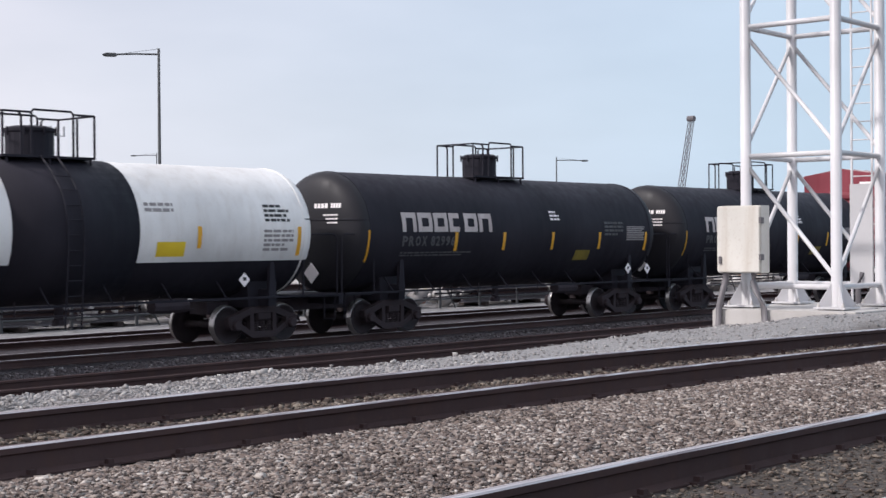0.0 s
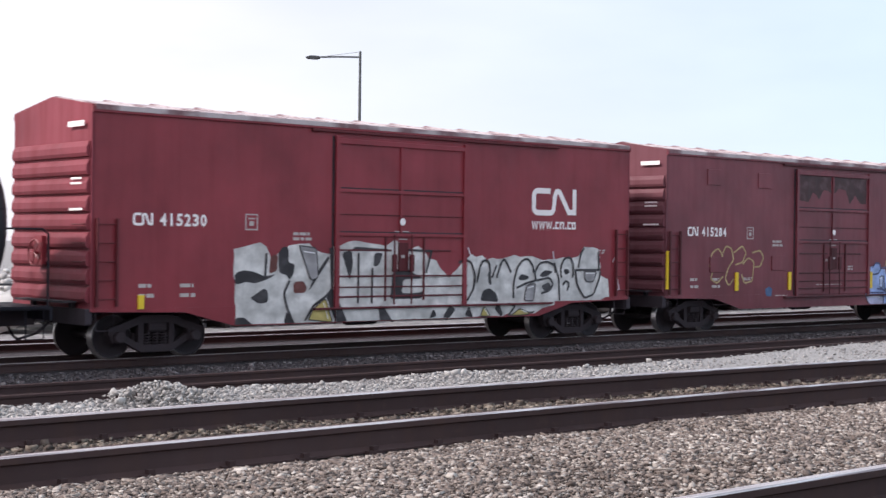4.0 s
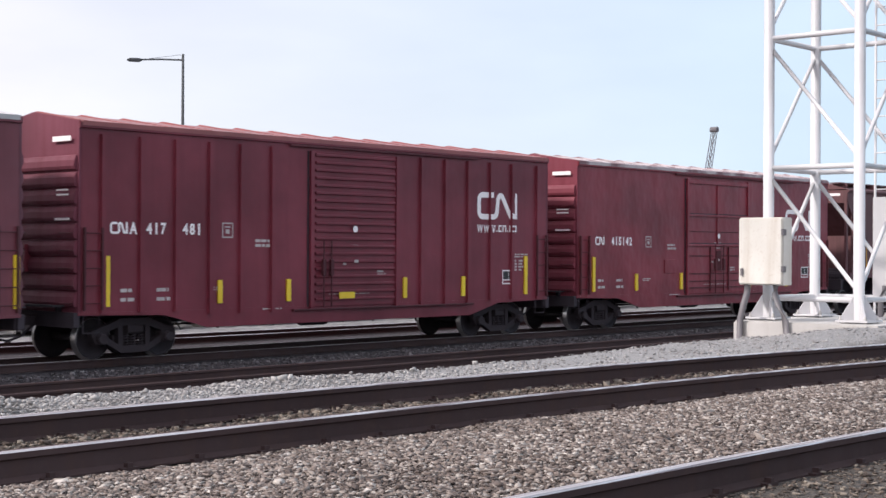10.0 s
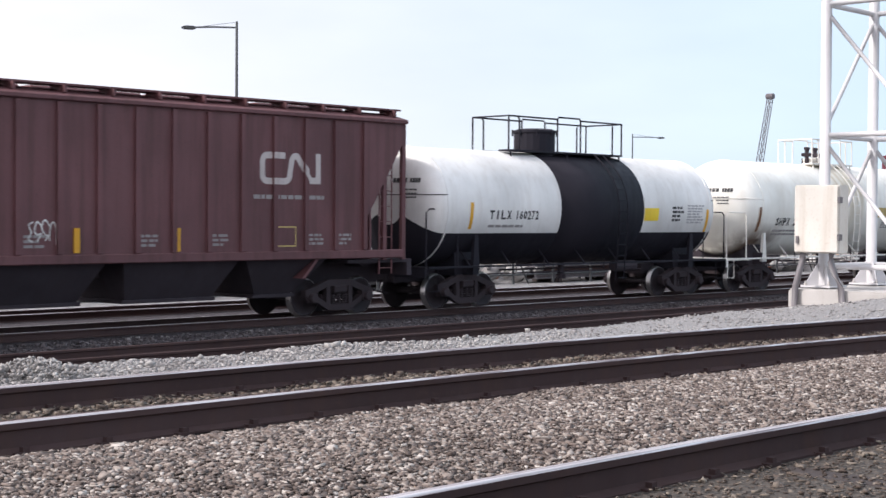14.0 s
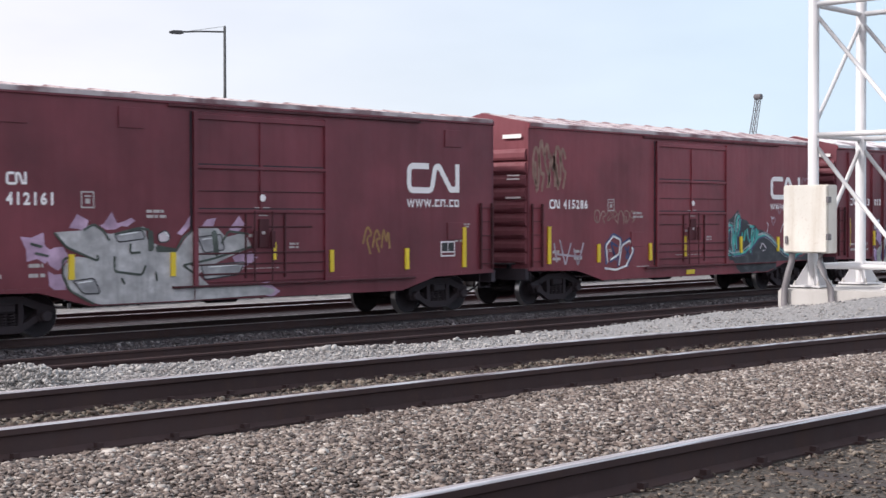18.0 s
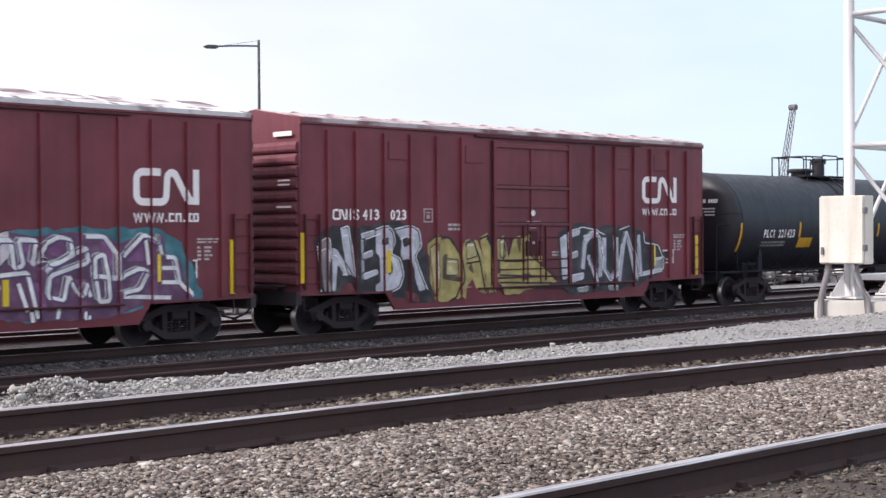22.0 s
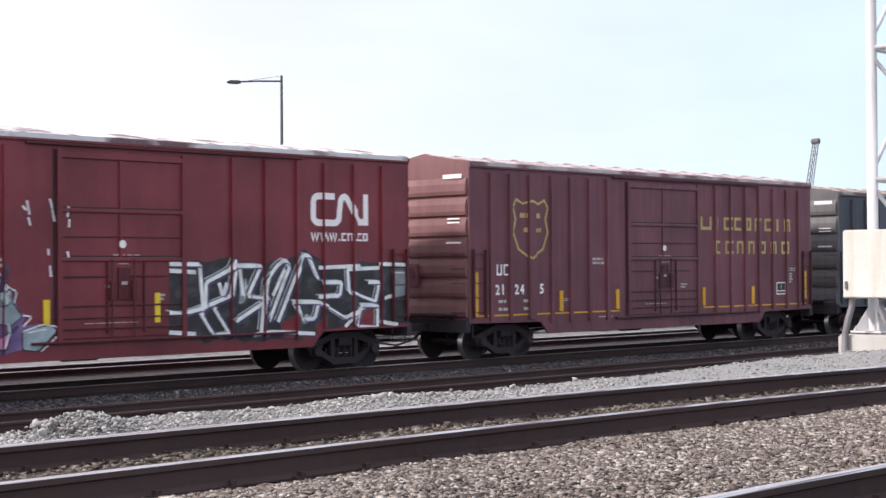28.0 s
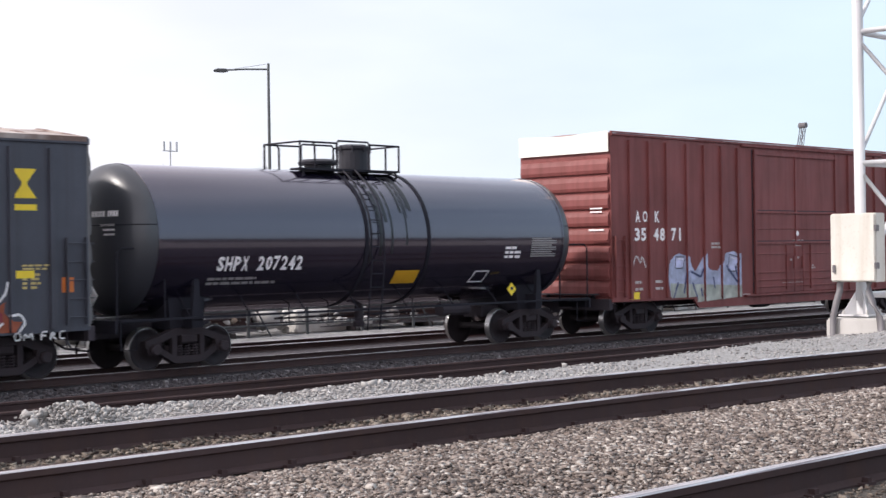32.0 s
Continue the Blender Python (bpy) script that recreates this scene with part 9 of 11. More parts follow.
def fine_bar(bm, x0, x1, z0, z1, n=4):
    for i in range(n):
        bar(bm, x0, x1, z0 + (z1 - z0) * i / n, z0 + (z1 - z0) * (i + 1) / n)


def tank_strips(car, places, mat, lean=0.0):
    for x, a, b in places:
        bm = bmesh.new()
        fine_bar(bm, x - 0.06, x + 0.06, a, b)
        part("reflector", on_tank(bm), mat, car, "upright reflective strip")


def head_profile(L, r, depth=0.62, n=14, q=2.5):
    """Half outline of a tank with rounded heads, ends at -L and L."""
    p = [(-L + depth * (1 - math.cos(i / n * math.pi / 2) ** (2 / q)), r * math.sin(i / n * math.pi / 2) ** (2 / q)) for i in range(n + 1)]
    return p + [(-a, b) for a, b in p[::-1]]


def tank_car(name, mid, L, mat, label, centres, half, reach=0.0, band=None, two_tone=False, platform=(-2.6, 0.82), dome=(-0.92, 0.53), ladder_x=-0.4, dark=None, frame_mat=None, depth=0.62, rail_z=5.22, valves=False, zc=2.69, r=1.59, q=2.5, drum=None, head=None):
    global TZ0, TR
    TZ0, TR = zc, r
    up = zc + r - 4.28
    car = tagged(empty(name, mid, YT, 0), label, "tank car", "cars of the freight train")
    dark = dark or M["tank_black"]
    fm = frame_mat or dark
    bm = bmesh.new()
    lathe(bm, head_profile(L + 0.2, TR, depth, 14, q), "x", 48, centre=(-0.2, 0, TZ0))
    bmesh.ops.remove_doubles(bm, verts=bm.verts[:], dist=0.0005)
    bmesh.ops.recalc_face_normals(bm, faces=bm.faces[:])
    part("tank", bm, mat, car, "", True)
    if head is not None:
        for s in (-1, 1):
            bm = bmesh.new()
            cap = [(p - 0.2 - 0.005 if s < 0 else -p - 0.2 + 0.005, r0 + 0.003) for p, r0 in head_profile(L + 0.2, TR, depth, 14, q)[:15]]
            lathe(bm, cap if s < 0 else cap[::-1], "x", 48, centre=(0, 0, TZ0))
            bmesh.ops.remove_doubles(bm, verts=bm.verts[:], dist=0.0045)
            bmesh.ops.recalc_face_normals(bm, faces=bm.faces[:])
            part("tank_head", bm, head, car, "black domed head, lighter than the shell", True)
    if two_tone:
        bm = bmesh.new()
        lathe(bm, [(a, b + 0.006) for a, b in head_profile(L + 0.2, TR, depth, 14, q)][2:-2], "x", 32, 116, 244, (-0.2, 0, TZ0))
        part("lower_jacket", bm, dark, car, "black painted lower half", True)
    if band:
        bm = bmesh.new()
        lathe(bm, [(band[0], TR), (band[0], TR + 0.012), (band[1], TR + 0.012), (band[1], TR)], "x", 48, centre=(0, 0, TZ0))
        part("tank_band", bm, dark, car, "black band round the middle", True)
    for x in (-L - 0.4 + depth, L - depth):
        bm = bmesh.new()
        lathe(bm, [(x - 0.03, TR), (x - 0.03, TR + 0.012), (x + 0.03, TR + 0.012), (x + 0.03, TR)], "x", 48, centre=(0, 0, TZ0))
        part("seam_ring", bm, mat, car)
    for s in (-1, 1):
        hx = -L - 0.4 if s < 0 else L
        prof = head_profile(L + 0.2, TR, depth, 14, q)
        bm = bmesh.new()
        pts = [(-0.2 + s * abs(a), b * sg, TZ0 + 0.30) for sg in (-1, 1) for a, b in prof[:15]]
        left = sorted({(round(p[1], 4), round(p[0], 4)) for p in pts})
        tube(bm, [(b + s * 0.012, math.copysign(math.sqrt(max(0.0, a * a - 0.09)), a) if abs(a) > 0.3 else 0.0, TZ0 + 0.30) for a, b in left if abs(a) > 0.3], 0.012, 5)
        part("head_seam", bm, fm, car, "level weld line across the head")
        bm = bmesh.new()
        for ya, yb, za, zb in ((-1.02, -0.70, 3.30, 3.42), (-0.62, -0.12, 3.30, 3.42), (-0.95, -0.45, 3.10, 3.14), (-0.95, -0.55, 3.00, 3.04), (-0.95, -0.60, 2.90, 2.94)):
            for k in range(4):
                y0, y1 = ya + (yb - ya) * k / 4, ya + (yb - ya) * (k + 0.8) / 4
                vs = []
                for yy, zz in ((y0, za), (y1, za), (y1, zb), (y0, zb)):
                    rr = min(0.999, math.hypot(yy, zz - TZ0) / TR)
                    vs.append(bm.verts.new((hx - s * depth * (1 - (1 - rr ** q) ** (1 / q)) + s * 0.012, yy, zz)))
                bm.faces.new(vs)
        part("head_lettering", bm, M["black_mark"] if mat in (M["tank_white"], M["tank_runs"]) else M["white_mark"], car, kind="stuff")
    # frame, saddles, end platforms
    for s in (-1, 1):
        c = centres[0] if s < 0 else centres[1]
        bm = bmesh.new()
        slab(bm, [(c - 0.42, 0.86), (c + 0.42, 0.86), (c + 0.50, 1.75), (c - 0.50, 1.75)], -1.05, 1.05)
        box(bm, c - 0.12, c + 0.12, -1.42, 1.42, 0.90, 1.30)
        part("saddle", bm, M["under"] if fm is M["tank_cream"] else fm, car, "steel saddle and bolster")
        for y in (-1.43, 1.43):
            bm = bmesh.new()
            slab(bm, [(c - 0.13, 1.0), (c + 0.13, 1.0), (c + 0.06, 1.95), (c - 0.06, 1.95)], *sorted((y, y - math.copysign(0.10, y))))
            part("saddle_post", bm, fm, car)
        bm = bmesh.new()
        box(bm, *sorted((s * (abs(c) - 1.1), s * half)), -0.33, 0.33, 0.70, 1.0)
        part("stub_sill", bm, M["under"], car)
        bm = bmesh.new()
        box(bm, *sorted((s * (L - 0.35), s * half)), -1.45, 1.45, 1.06, 1.12)
        box(bm, *sorted((s * (half - 0.06), s * half)), -1.45, 1.45, 0.86, 1.12)
        plat = part("end_platform", bm, fm, car)
        for y in (-1.40, 1.40):
            bm = bmesh.new()
            x0, x1 = s * (half - 1.25), s * (half - 0.08)
            tube(bm, [(x0, y, 1.10), (x0, y, 2.52), (x0 + s * 0.12, y, 2.62), (x1 - s * 0.12, y, 2.62), (x1, y, 2.52), (x1, y, 1.10)], 0.022, 6)
            part("handrail", bm, fm, plat)
            bm = bmesh.new()
            tube(bm, [(x1 - s * 0.45, y, 1.08), (x1 - s * 0.45, y, 0.50), (x1 - s * 0.08, y, 0.50), (x1 - s * 0.08, y, 1.08)], 0.018, 5)
            part("step", bm, fm, plat)
    for y in (-1.46, 1.46):
        bm = bmesh.new()
        box(bm, -half + 0.1, half - 0.1, y - 0.035, y + 0.035, 1.09, 1.14)
        part("side_rail", bm, fm, car)
        x = -L + 1.2
        while x < L - 1.1:
            bm = bmesh.new()
            tube(bm, [(x, y, 1.1), (x, y * 0.72, 1.55)], 0.02, 5)
            part("rail_bracket", bm, fm, car)
            x += 1.6
    for pts, r in (([(-2.2, 0.2, 0.92), (2.6, 0.2, 0.92)], 0.03), ([(-3.6, -0.6, 0.86), (3.6, -0.6, 0.86)], 0.02)):
        bm = bmesh.new()
        tube(bm, pts, r, 6)
        part("brake_rod", bm, M["under"], car)
    for x in (-2.4, -1.2, 1.6, 2.6):
        bm = bmesh.new()
        tube(bm, [(x, -0.6, 0.86), (x, -0.6, 1.3)], 0.018, 5)
        part("rod_hanger", bm, M["under"], car)
    bm = bmesh.new()
    lathe(bm, [(0.62, 0.0), (0.62, 0.15), (0.74, 0.15), (0.78, 0.10), (1.25, 0.10)], "z", 12, centre=(0.3, 0, 0))
    part("outlet_valve", bm, M["under"], car, "bottom outlet valve")
    bm = bmesh.new()
    tube(bm, [(centres[1] - 3.1, -0.75, 0.98), (centres[1] - 2.1, -0.75, 0.98)], 0.17, 10)
    part("air_reservoir", bm, M["under"], car)
    # top: manway, platform, railing
    cx, cr = dome
    bm = bmesh.new()
    lathe(bm, [(4.18, cr), (4.82, cr), (4.86, cr + 0.03), (4.92, cr + 0.03), (4.97, cr * 0.8), (4.99, 0.001)], "z", 20, centre=(cx, 0, up - (0.42 if valves else 0.0)))
    man = part("manway", bm, dark if not valves else M["tank_cream"], car, "round manway dome with bolted lid")
    for i in range(8):
        a = i / 8 * 6.283
        bm = bmesh.new()
        tube(bm, [(cx + math.cos(a) * (cr + 0.04), math.sin(a) * (cr + 0.04), 4.76 + up - (0.42 if valves else 0.0)), (cx + math.cos(a) * (cr + 0.04), math.sin(a) * (cr + 0.04), 4.95 + up - (0.42 if valves else 0.0))], 0.025, 5)
        part("lid_bolt", bm, dark, man)
    if drum is not None:
        bm = bmesh.new()
        lathe(bm, [(4.15, 0.34), (4.42, 0.34), (4.43, 0.48), (4.50, 0.50), (4.56, 0.42), (4.57, 0.001)], "z", 18, centre=(drum, 0, up))
        part("hatch", bm, dark, car, "low round hatch with wide lid")
    if mat not in (M["tank_white"], M["tank_cream"]):
        for s in (-1,):
            bm = bmesh.new()
            hx = s * (half - 0.22)
            slab(bm, [(hx - 0.012, 1.42), (hx + 0.012, 1.42), (hx + 0.012, 1.80), (hx - 0.012, 1.80)], -0.02, 0.02)
            for v in bm.verts:
                d = (v.co.z - 1.61) / 0.19
                yy, zz = (0.19 if v.co.y > 0 else -0.19), d * 0.19
                v.co.y, v.co.z = -0.15 + (yy - zz) / 1.4, 1.62 + (yy + zz) / 1.4
            part("end_placard", bm, M["white_mark"], car, "diamond-shaped placard on the end")
    if valves:
        for x in (cx - 0.7, cx - 0.12, cx + 0.45):
            bm = bmesh.new()
            tube(bm, [(x, -0.1, 4.3 + up), (x, -0.1, 4.95)], 0.08, 8)
            box(bm, x - 0.13, x + 0.13, -0.25, 0.05, 4.7, 4.82, 0.02)
            tube(bm, [(x - 0.12, -0.1, 4.98), (x + 0.12, -0.1, 4.98)], 0.06, 8)
            part("valve", bm, M["under"], car, "dark relief valve")
    p0, p1 = platform
    for s in (-1, 1):
        bm = bmesh.new()
        ya, yb = sorted((s * 0.30, s * 0.72))
        box(bm, p0, p1, ya, yb, 4.26 + up, 4.31 + up)
        for x in (p0 + 0.1, (p0 + p1) / 2, p1 - 0.1):
            tube(bm, [(x, s * 0.66, 4.26 + up), (x, s * 0.70, 4.02 + up)], 0.03, 5)
        deck = part("platform", bm, fm, car, "grated walkway on top of the tank")
        pts = [(p0, rail_z - 0.1), (p0 + 0.08, rail_z), (p1 - 0.08, rail_z), (p1, rail_z - 0.1)]
        segs = [[(p0, 4.28 + up), (p0, rail_z)], [(p0, rail_z), ((p0 + p1) / 2 - 0.45, rail_z), ((p0 + p1) / 2 - 0.4, rail_z + 0.06), ((p0 + p1) / 2 + 0.55, rail_z + 0.06), ((p0 + p1) / 2 + 0.6, rail_z), (p1, rail_z)],
                [(p1, rail_z), (p1, 4.28 + up)], [((p0 + p1) / 2 - 0.45, rail_z), ((p0 + p1) / 2 - 0.45, 4.3 + up)], [((p0 + p1) / 2 + 0.6, rail_z), ((p0 + p1) / 2 + 0.6, 4.3 + up)],
                [(p1 - 0.45, 4.3 + up), (p1 - 0.45, rail_z - 0.08), (p1 - 0.38, rail_z)], [(p0 + 0.45, 4.3 + up), (p0 + 0.45, rail_z - 0.08), (p0 + 0.38, rail_z)]]
        for sg in segs:
            bm = bmesh.new()
            tube(bm, [(x, s * 0.68, z) for x, z in sg], 0.026, 6)
            part("railing", bm, fm, deck)
    for x in (p0, p1):
        bm = bmesh.new()
        tube(bm, [(x, -0.68, rail_z), (x, 0.68, rail_z)], 0.024, 6)
        part("end_railing", bm, fm, car)
    if ladder_x is None:
        trucks(car, centres)
        couplers(car, half - 0.1, 0.1 + reach)
        return car
    bm = bmesh.new()
    for e in (-0.2, 0.2):
        pts = [(ladder_x + e, -0.72, 4.3 + up)] + [(ladder_x + e, -(TR + 0.10) * math.sin(a), TZ0 + (TR + 0.10) * math.cos(a)) for a in (0.75, 1.0, 1.25, 1.5)] + [(ladder_x + e, -(TR + 0.10), 2.2), (ladder_x + e, -1.56, 0.62)]
        tube(bm, pts, 0.02, 6)
    lad = part("ladder", bm, fm, car)
    for z in (0.68, 1.0, 1.32, 1.64, 1.96, 2.28, 2.60, 2.92, 3.24, 3.56, 3.86):
        d = z - TZ0
        y = -math.sqrt(max(0.01, (TR + 0.10) ** 2 - d * d)) if z > 2.6 else -(TR + 0.085)
        bm = bmesh.new()
        tube(bm, [(ladder_x - 0.2, y, z), (ladder_x + 0.2, y, z)], 0.013, 5)
        part("rung", bm, fm, lad)
    trucks(car, centres)
    couplers(car, half - 0.1, 0.1 + reach)
    return car


def diamond(car, x, z, mat, size=0.17):
    bm = bmesh.new()
    slab(bm, [(x - size, z), (x, z - size), (x + size, z), (x, z + size)], -1.505, -1.49)
    pl = part("placard", bm, mat, car, "diamond-shaped hazard placard")
    bm = bmesh.new()
    bar(bm, x - 0.05, x + 0.05, z - 0.02, z + 0.06, -1.509)
    part("placard_mark", bm, M["black_mark"], pl)


def tank_lines(car, x0, x1, z0, z1, mat, rows=8, seed=1):
    """A block of fine print: thin level lines."""
    g2 = random.Random(seed)
    bm = bmesh.new()
    st = (z1 - z0) / rows
    for i in range(rows):
        bar(bm, x0, x1 - (x1 - x0) * (g2.uniform(0.0, 0.25) if i % 3 == 2 else 0.0), z0 + i * st, z0 + (i + 0.62) * st)
    part("data_panel", on_tank(bm), mat, car, "panel of fine print", kind="stuff")


def tank_word(car, text, x0, z0, z1, mat, x1=None):
    for ch, (a, b) in spread_out(text, x0, x1):
        part("lettering", on_tank(word_bm(ch, a, z0, z1, b)), mat, car, "painted character")


def tank_dashes(car, x0, x1, z0, z1, mat, rows=3, seed=1):
    bm = bmesh.new()
    print_lines(bm, x0, x1, z0, z1, rows, seed)
    part("data_stencil", on_tank(bm), mat, car, kind="stuff")


def tank_plate(car, x0, x1, z0, z1, mat, label="painted panel"):
    bm = bmesh.new()
    fine_bar(bm, x0, x1, z0, z1, 6)
    part("panel_mark", on_tank(bm, lift=0.006), mat, car, label)


# ---- covered hopper ----
def hopper_car(mid):
    tone = (0.134, 0.053, 0.058)
    mat = paint("hopper_brown", tone, 0.6, 0.45, 77, grime=(0.04, 0.025, 0.022), dent=0.3)
    car = tagged(empty("hopper_car", mid, YT, 0), "brown covered hopper car with ribbed sides and sloping ends", "hopper car", "cars of the freight train")
    top = 4.80
    out_line = [(-8.44, top), (-8.44, 4.45), (-8.28, 4.15), (-7.07, 2.72), (-7.07, 1.58), (7.07, 1.58), (7.10, 2.35), (8.28, 4.15), (8.44, 4.45), (8.44, top)]
    for s in (-1, 1):
        bm = bmesh.new()
        slab(bm, out_line[::-1], *sorted((s * (HALF - 0.05), s * HALF)))
        part("side_wall", bm, mat, car)
        for i in range(16):
            x = -7.02 + i * 0.936
            bm = bmesh.new()
            box(bm, x - 0.06, x + 0.06, *sorted((s * (HALF + 0.002), s * (HALF + 0.07))), 1.60, top - 0.1, 0.02)
            part("side_rib", bm, mat, car)
        bm = bmesh.new()
        box(bm, -8.44, 8.44, *sorted((s * (HALF - 0.05), s * (HALF + 0.08))), top - 0.08, top + 0.03, 0.02)
        part("top_chord", bm, mat, car)
        bm = bmesh.new()
        box(bm, -8.3, 8.3, *sorted((s * (HALF - 0.18), s * (HALF + 0.06))), 1.40, 1.60, 0.02)
        part("side_sill", bm, mat, car)
    for s in (-1, 1):
        bm = bmesh.new()
        ring = [(s * 8.44, 4.45), (s * 8.28, 4.15), (s * 5.2, 0.95), (s * 5.1, 0.95), (s * 8.36, 4.46)]
        slab(bm, ring, -HALF + 0.05, HALF - 0.05)
        box(bm, *sorted((s * 8.40, s * 8.44)), -HALF + 0.05, HALF - 0.05, 4.3, top)
        part("slope_sheet", bm, mat, car, "sloping end sheet")
        bm = bmesh.new()
        box(bm, *sorted((s * 7.28, s * 7.34)), -1.42, 1.42, 1.37, 3.05)
        part("end_bulkhead", bm, mat, car, "upright end plate below the slope")
        for zz, yy in ((1.62, -0.85), (2.15, 0.1)):
            bm = bmesh.new()
            tube(bm, [(s * 7.50, yy, zz), (s * 7.50, yy + 0.9, zz)], 0.15, 10)
            part("brake_cylinder", bm, M["under"], car)
        for y in (-HALF + 0.02, HALF - 0.02):
            for x in (8.40, 7.75):
                bm = bmesh.new()
                box(bm, *sorted((s * (x - 0.06), s * (x + 0.06))), *sorted((y, y - math.copysign(0.1, y))), 1.35, 4.6 if x > 8 else 3.6)
                part("end_post", bm, mat, car)
        bm = bmesh.new()
        box(bm, *sorted((s * 6.6, s * 8.59)), -1.4, 1.4, 1.28, 1.36)
        part("end_platform", bm, M["under"], car)
        bm = bmesh.new()
        box(bm, *sorted((s * 8.6, s * 8.75)), -1.4, 1.4, 0.95, 1.36)
        part("end_sill", bm, M["under"], car)
        bm = bmesh.new()
        box(bm, *sorted((s * 5.0, s * 8.58)), -0.3, 0.3, 0.75, 1.27)
        part("stub_sill", bm, M["under"], car)
        for y in (-1.45, 1.45):
            bm = bmesh.new()
            for e in (0.0, 0.42):
                tube(bm, [(s * (8.0 - e), y, 1.0), (s * (8.0 - e), y, 4.5)], 0.02, 5)
            lad = part("end_ladder", bm, mat, car)
            for i in range(9):
                bm = bmesh.new()
                z = 1.15 + i * 0.38
                tube(bm, [(s * 8.0, y, z), (s * 7.58, y, z)], 0.014, 5)
                part("rung", bm, mat, lad)
        bm = bmesh.new()
        tube(bm, [(s * 7.6, -0.9, 1.42), (s * 7.6, 0.2, 1.42)], 0.26, 12)
        part("air_reservoir", bm, M["under"], car)
        bm = bmesh.new()
        v = [bm.verts.new((s * 8.447, yy, zz)) for yy, zz in ((-1.2, 4.58), (-0.6, 4.58), (-0.6, 4.68), (-1.2, 4.68))]
        bm.faces.new(v)
        part("end_lettering", bm, M["white_mark"], car)
    for c in (-4.7, -1.75, 1.75, 4.7):
        bm = bmesh.new()
        w0, w1 = (1.55, 1.15) if abs(c) < 4 else (1.25, 0.55)
        v0 = [bm.verts.new(p) for p in ((c - w0, -1.42, 1.45), (c + w0, -1.42, 1.45), (c + w0, 1.42, 1.45), (c - w0, 1.42, 1.45))]
        v1 = [bm.verts.new(p) for p in ((c - w1, -0.85, 0.58), (c + w1, -0.85, 0.58), (c + w1, 0.85, 0.58), (c - w1, 0.85, 0.58))]
        for i in range(4):
            bm.faces.new((v0[i], v1[i], v1[(i + 1) % 4], v0[(i + 1) % 4]))
        bm.faces.new(v1[::-1])
        box(bm, c - w1 - 0.08, c + w1 + 0.08, -0.9, 0.9, 0.50, 0.58)
        part("hopper_pocket", bm, M["under"], car, "dark discharge hopper with gate")
    bm = bmesh.new()
    box(bm, -8.3, 8.3, -0.26, 0.26, 1.05, 1.4)
    part("centre_sill", bm, M["under"], car)
    bm = bmesh.new()
    prism(bm, [(-HALF - 0.02, top + 0.03), (HALF + 0.02, top + 0.03), (0.9, top + 0.2), (-0.9, top + 0.2)], -8.46, 8.46)
    part("roof", bm, mat, car)
    for x in (-6.0, -3.0, 0.0, 3.0, 6.0):
        bm = bmesh.new()
        box(bm, x - 1.35, x + 1.35, -0.35, 0.35, top + 0.2, top + 0.30, 0.03)
        part("hatch", bm, mat, car)
    for s in (-1, 1):
        bm = bmesh.new()
        box(bm, -8.5, 8.5, *sorted((s * 0.75, s * 1.25)), top + 0.26, top + 0.30)
        x = -8.2
        while x < 8.4:
            box(bm, x, x + 0.06, *sorted((s * 0.8, s * 1.35)), top + 0.1, top + 0.26)
            x += 1.17
        part("roof_walk", bm, mat, car, "running board along the roof")
    y = -HALF - 0.004
    out_steps = [(-7.02 + i * 0.936 - 0.06, -7.02 + i * 0.936 + 0.06, 0.07) for i in range(16)]
    cn_mark(car, 3.78, 5.61, 3.14, 3.88, M["worn_white"], y, out_steps)
    dashes(car, "lettering", 3.6, 5.72, 2.77, 2.93, M["grey_mark"], y, "faded small address line")
    word(car, "IC", -5.84, 2.76, 3.03, M["worn_white"], y, -5.40)
    for w, a in (("76", -5.88), ("51", -4.86), ("74", -3.9)):
        word(car, w, a, 2.23, 2.52, M["worn_white"], y, a + 0.46)
    for x in (-6.0, -5.1, -4.1, -2.2, 0.5, 2.4, 5.2, 6.1):
        dashes(car, "data_stencil", x, x + 0.5, 1.72, 2.02, M["grey_mark"], y, "", 3, int(x * 10) % 50)
    strips(car, [(-6.90, 1.63, 2.66), (-3.75, 1.63, 2.14), (-1.0, 1.63, 2.14), (1.5, 1.63, 2.14)], M["amber_mark"], -HALF)
    bm = bmesh.new()
    ribbon(bm, [(4.2, 1.72), (4.85, 1.72), (4.85, 2.16), (4.2, 2.16)], 0.03, y, True)
    part("stencil_box", bm, M["gold_mark"], car)
    scribble(car, -2.15, -1.45, 1.85, 2.3, (0.6, 0.6, 0.58), 5, 0.03, 4)
    trucks(car, (-6.6, 6.6))
    couplers(car, 8.6, 0.75)
    return car

# ---- the train, from its leading cars on: where each stands at the start ----
CARS = []
PALE_ROOF = patchy_roof("pale_galvanised_roof", (0.74, 0.71, 0.72), (0.15, 0.085, 0.10), 57)


def add(car):
    CARS.append((car, car.location.x))
    return car


POSTS_A = (-7.14, -6.25, -5.33, -4.45, -3.53, -2.64, 2.75, 3.65, 4.55, 5.36, 6.26, 7.14)
POSTS_B = (-7.39, -6.39, -5.44, -4.48, -3.57, -2.61, 2.57, 3.52, 4.45, 5.40, 6.34, 7.47)
POSTS_C = (-7.24, -6.36, -5.48, -4.57, -3.68, -2.30, 3.0, 3.74, 4.52, 5.32, 6.20, 7.09)
POSTS_D = (-7.19, -5.95, -4.88, -3.75, -2.57, 2.60, 3.75, 4.92, 6.12, 7.25)
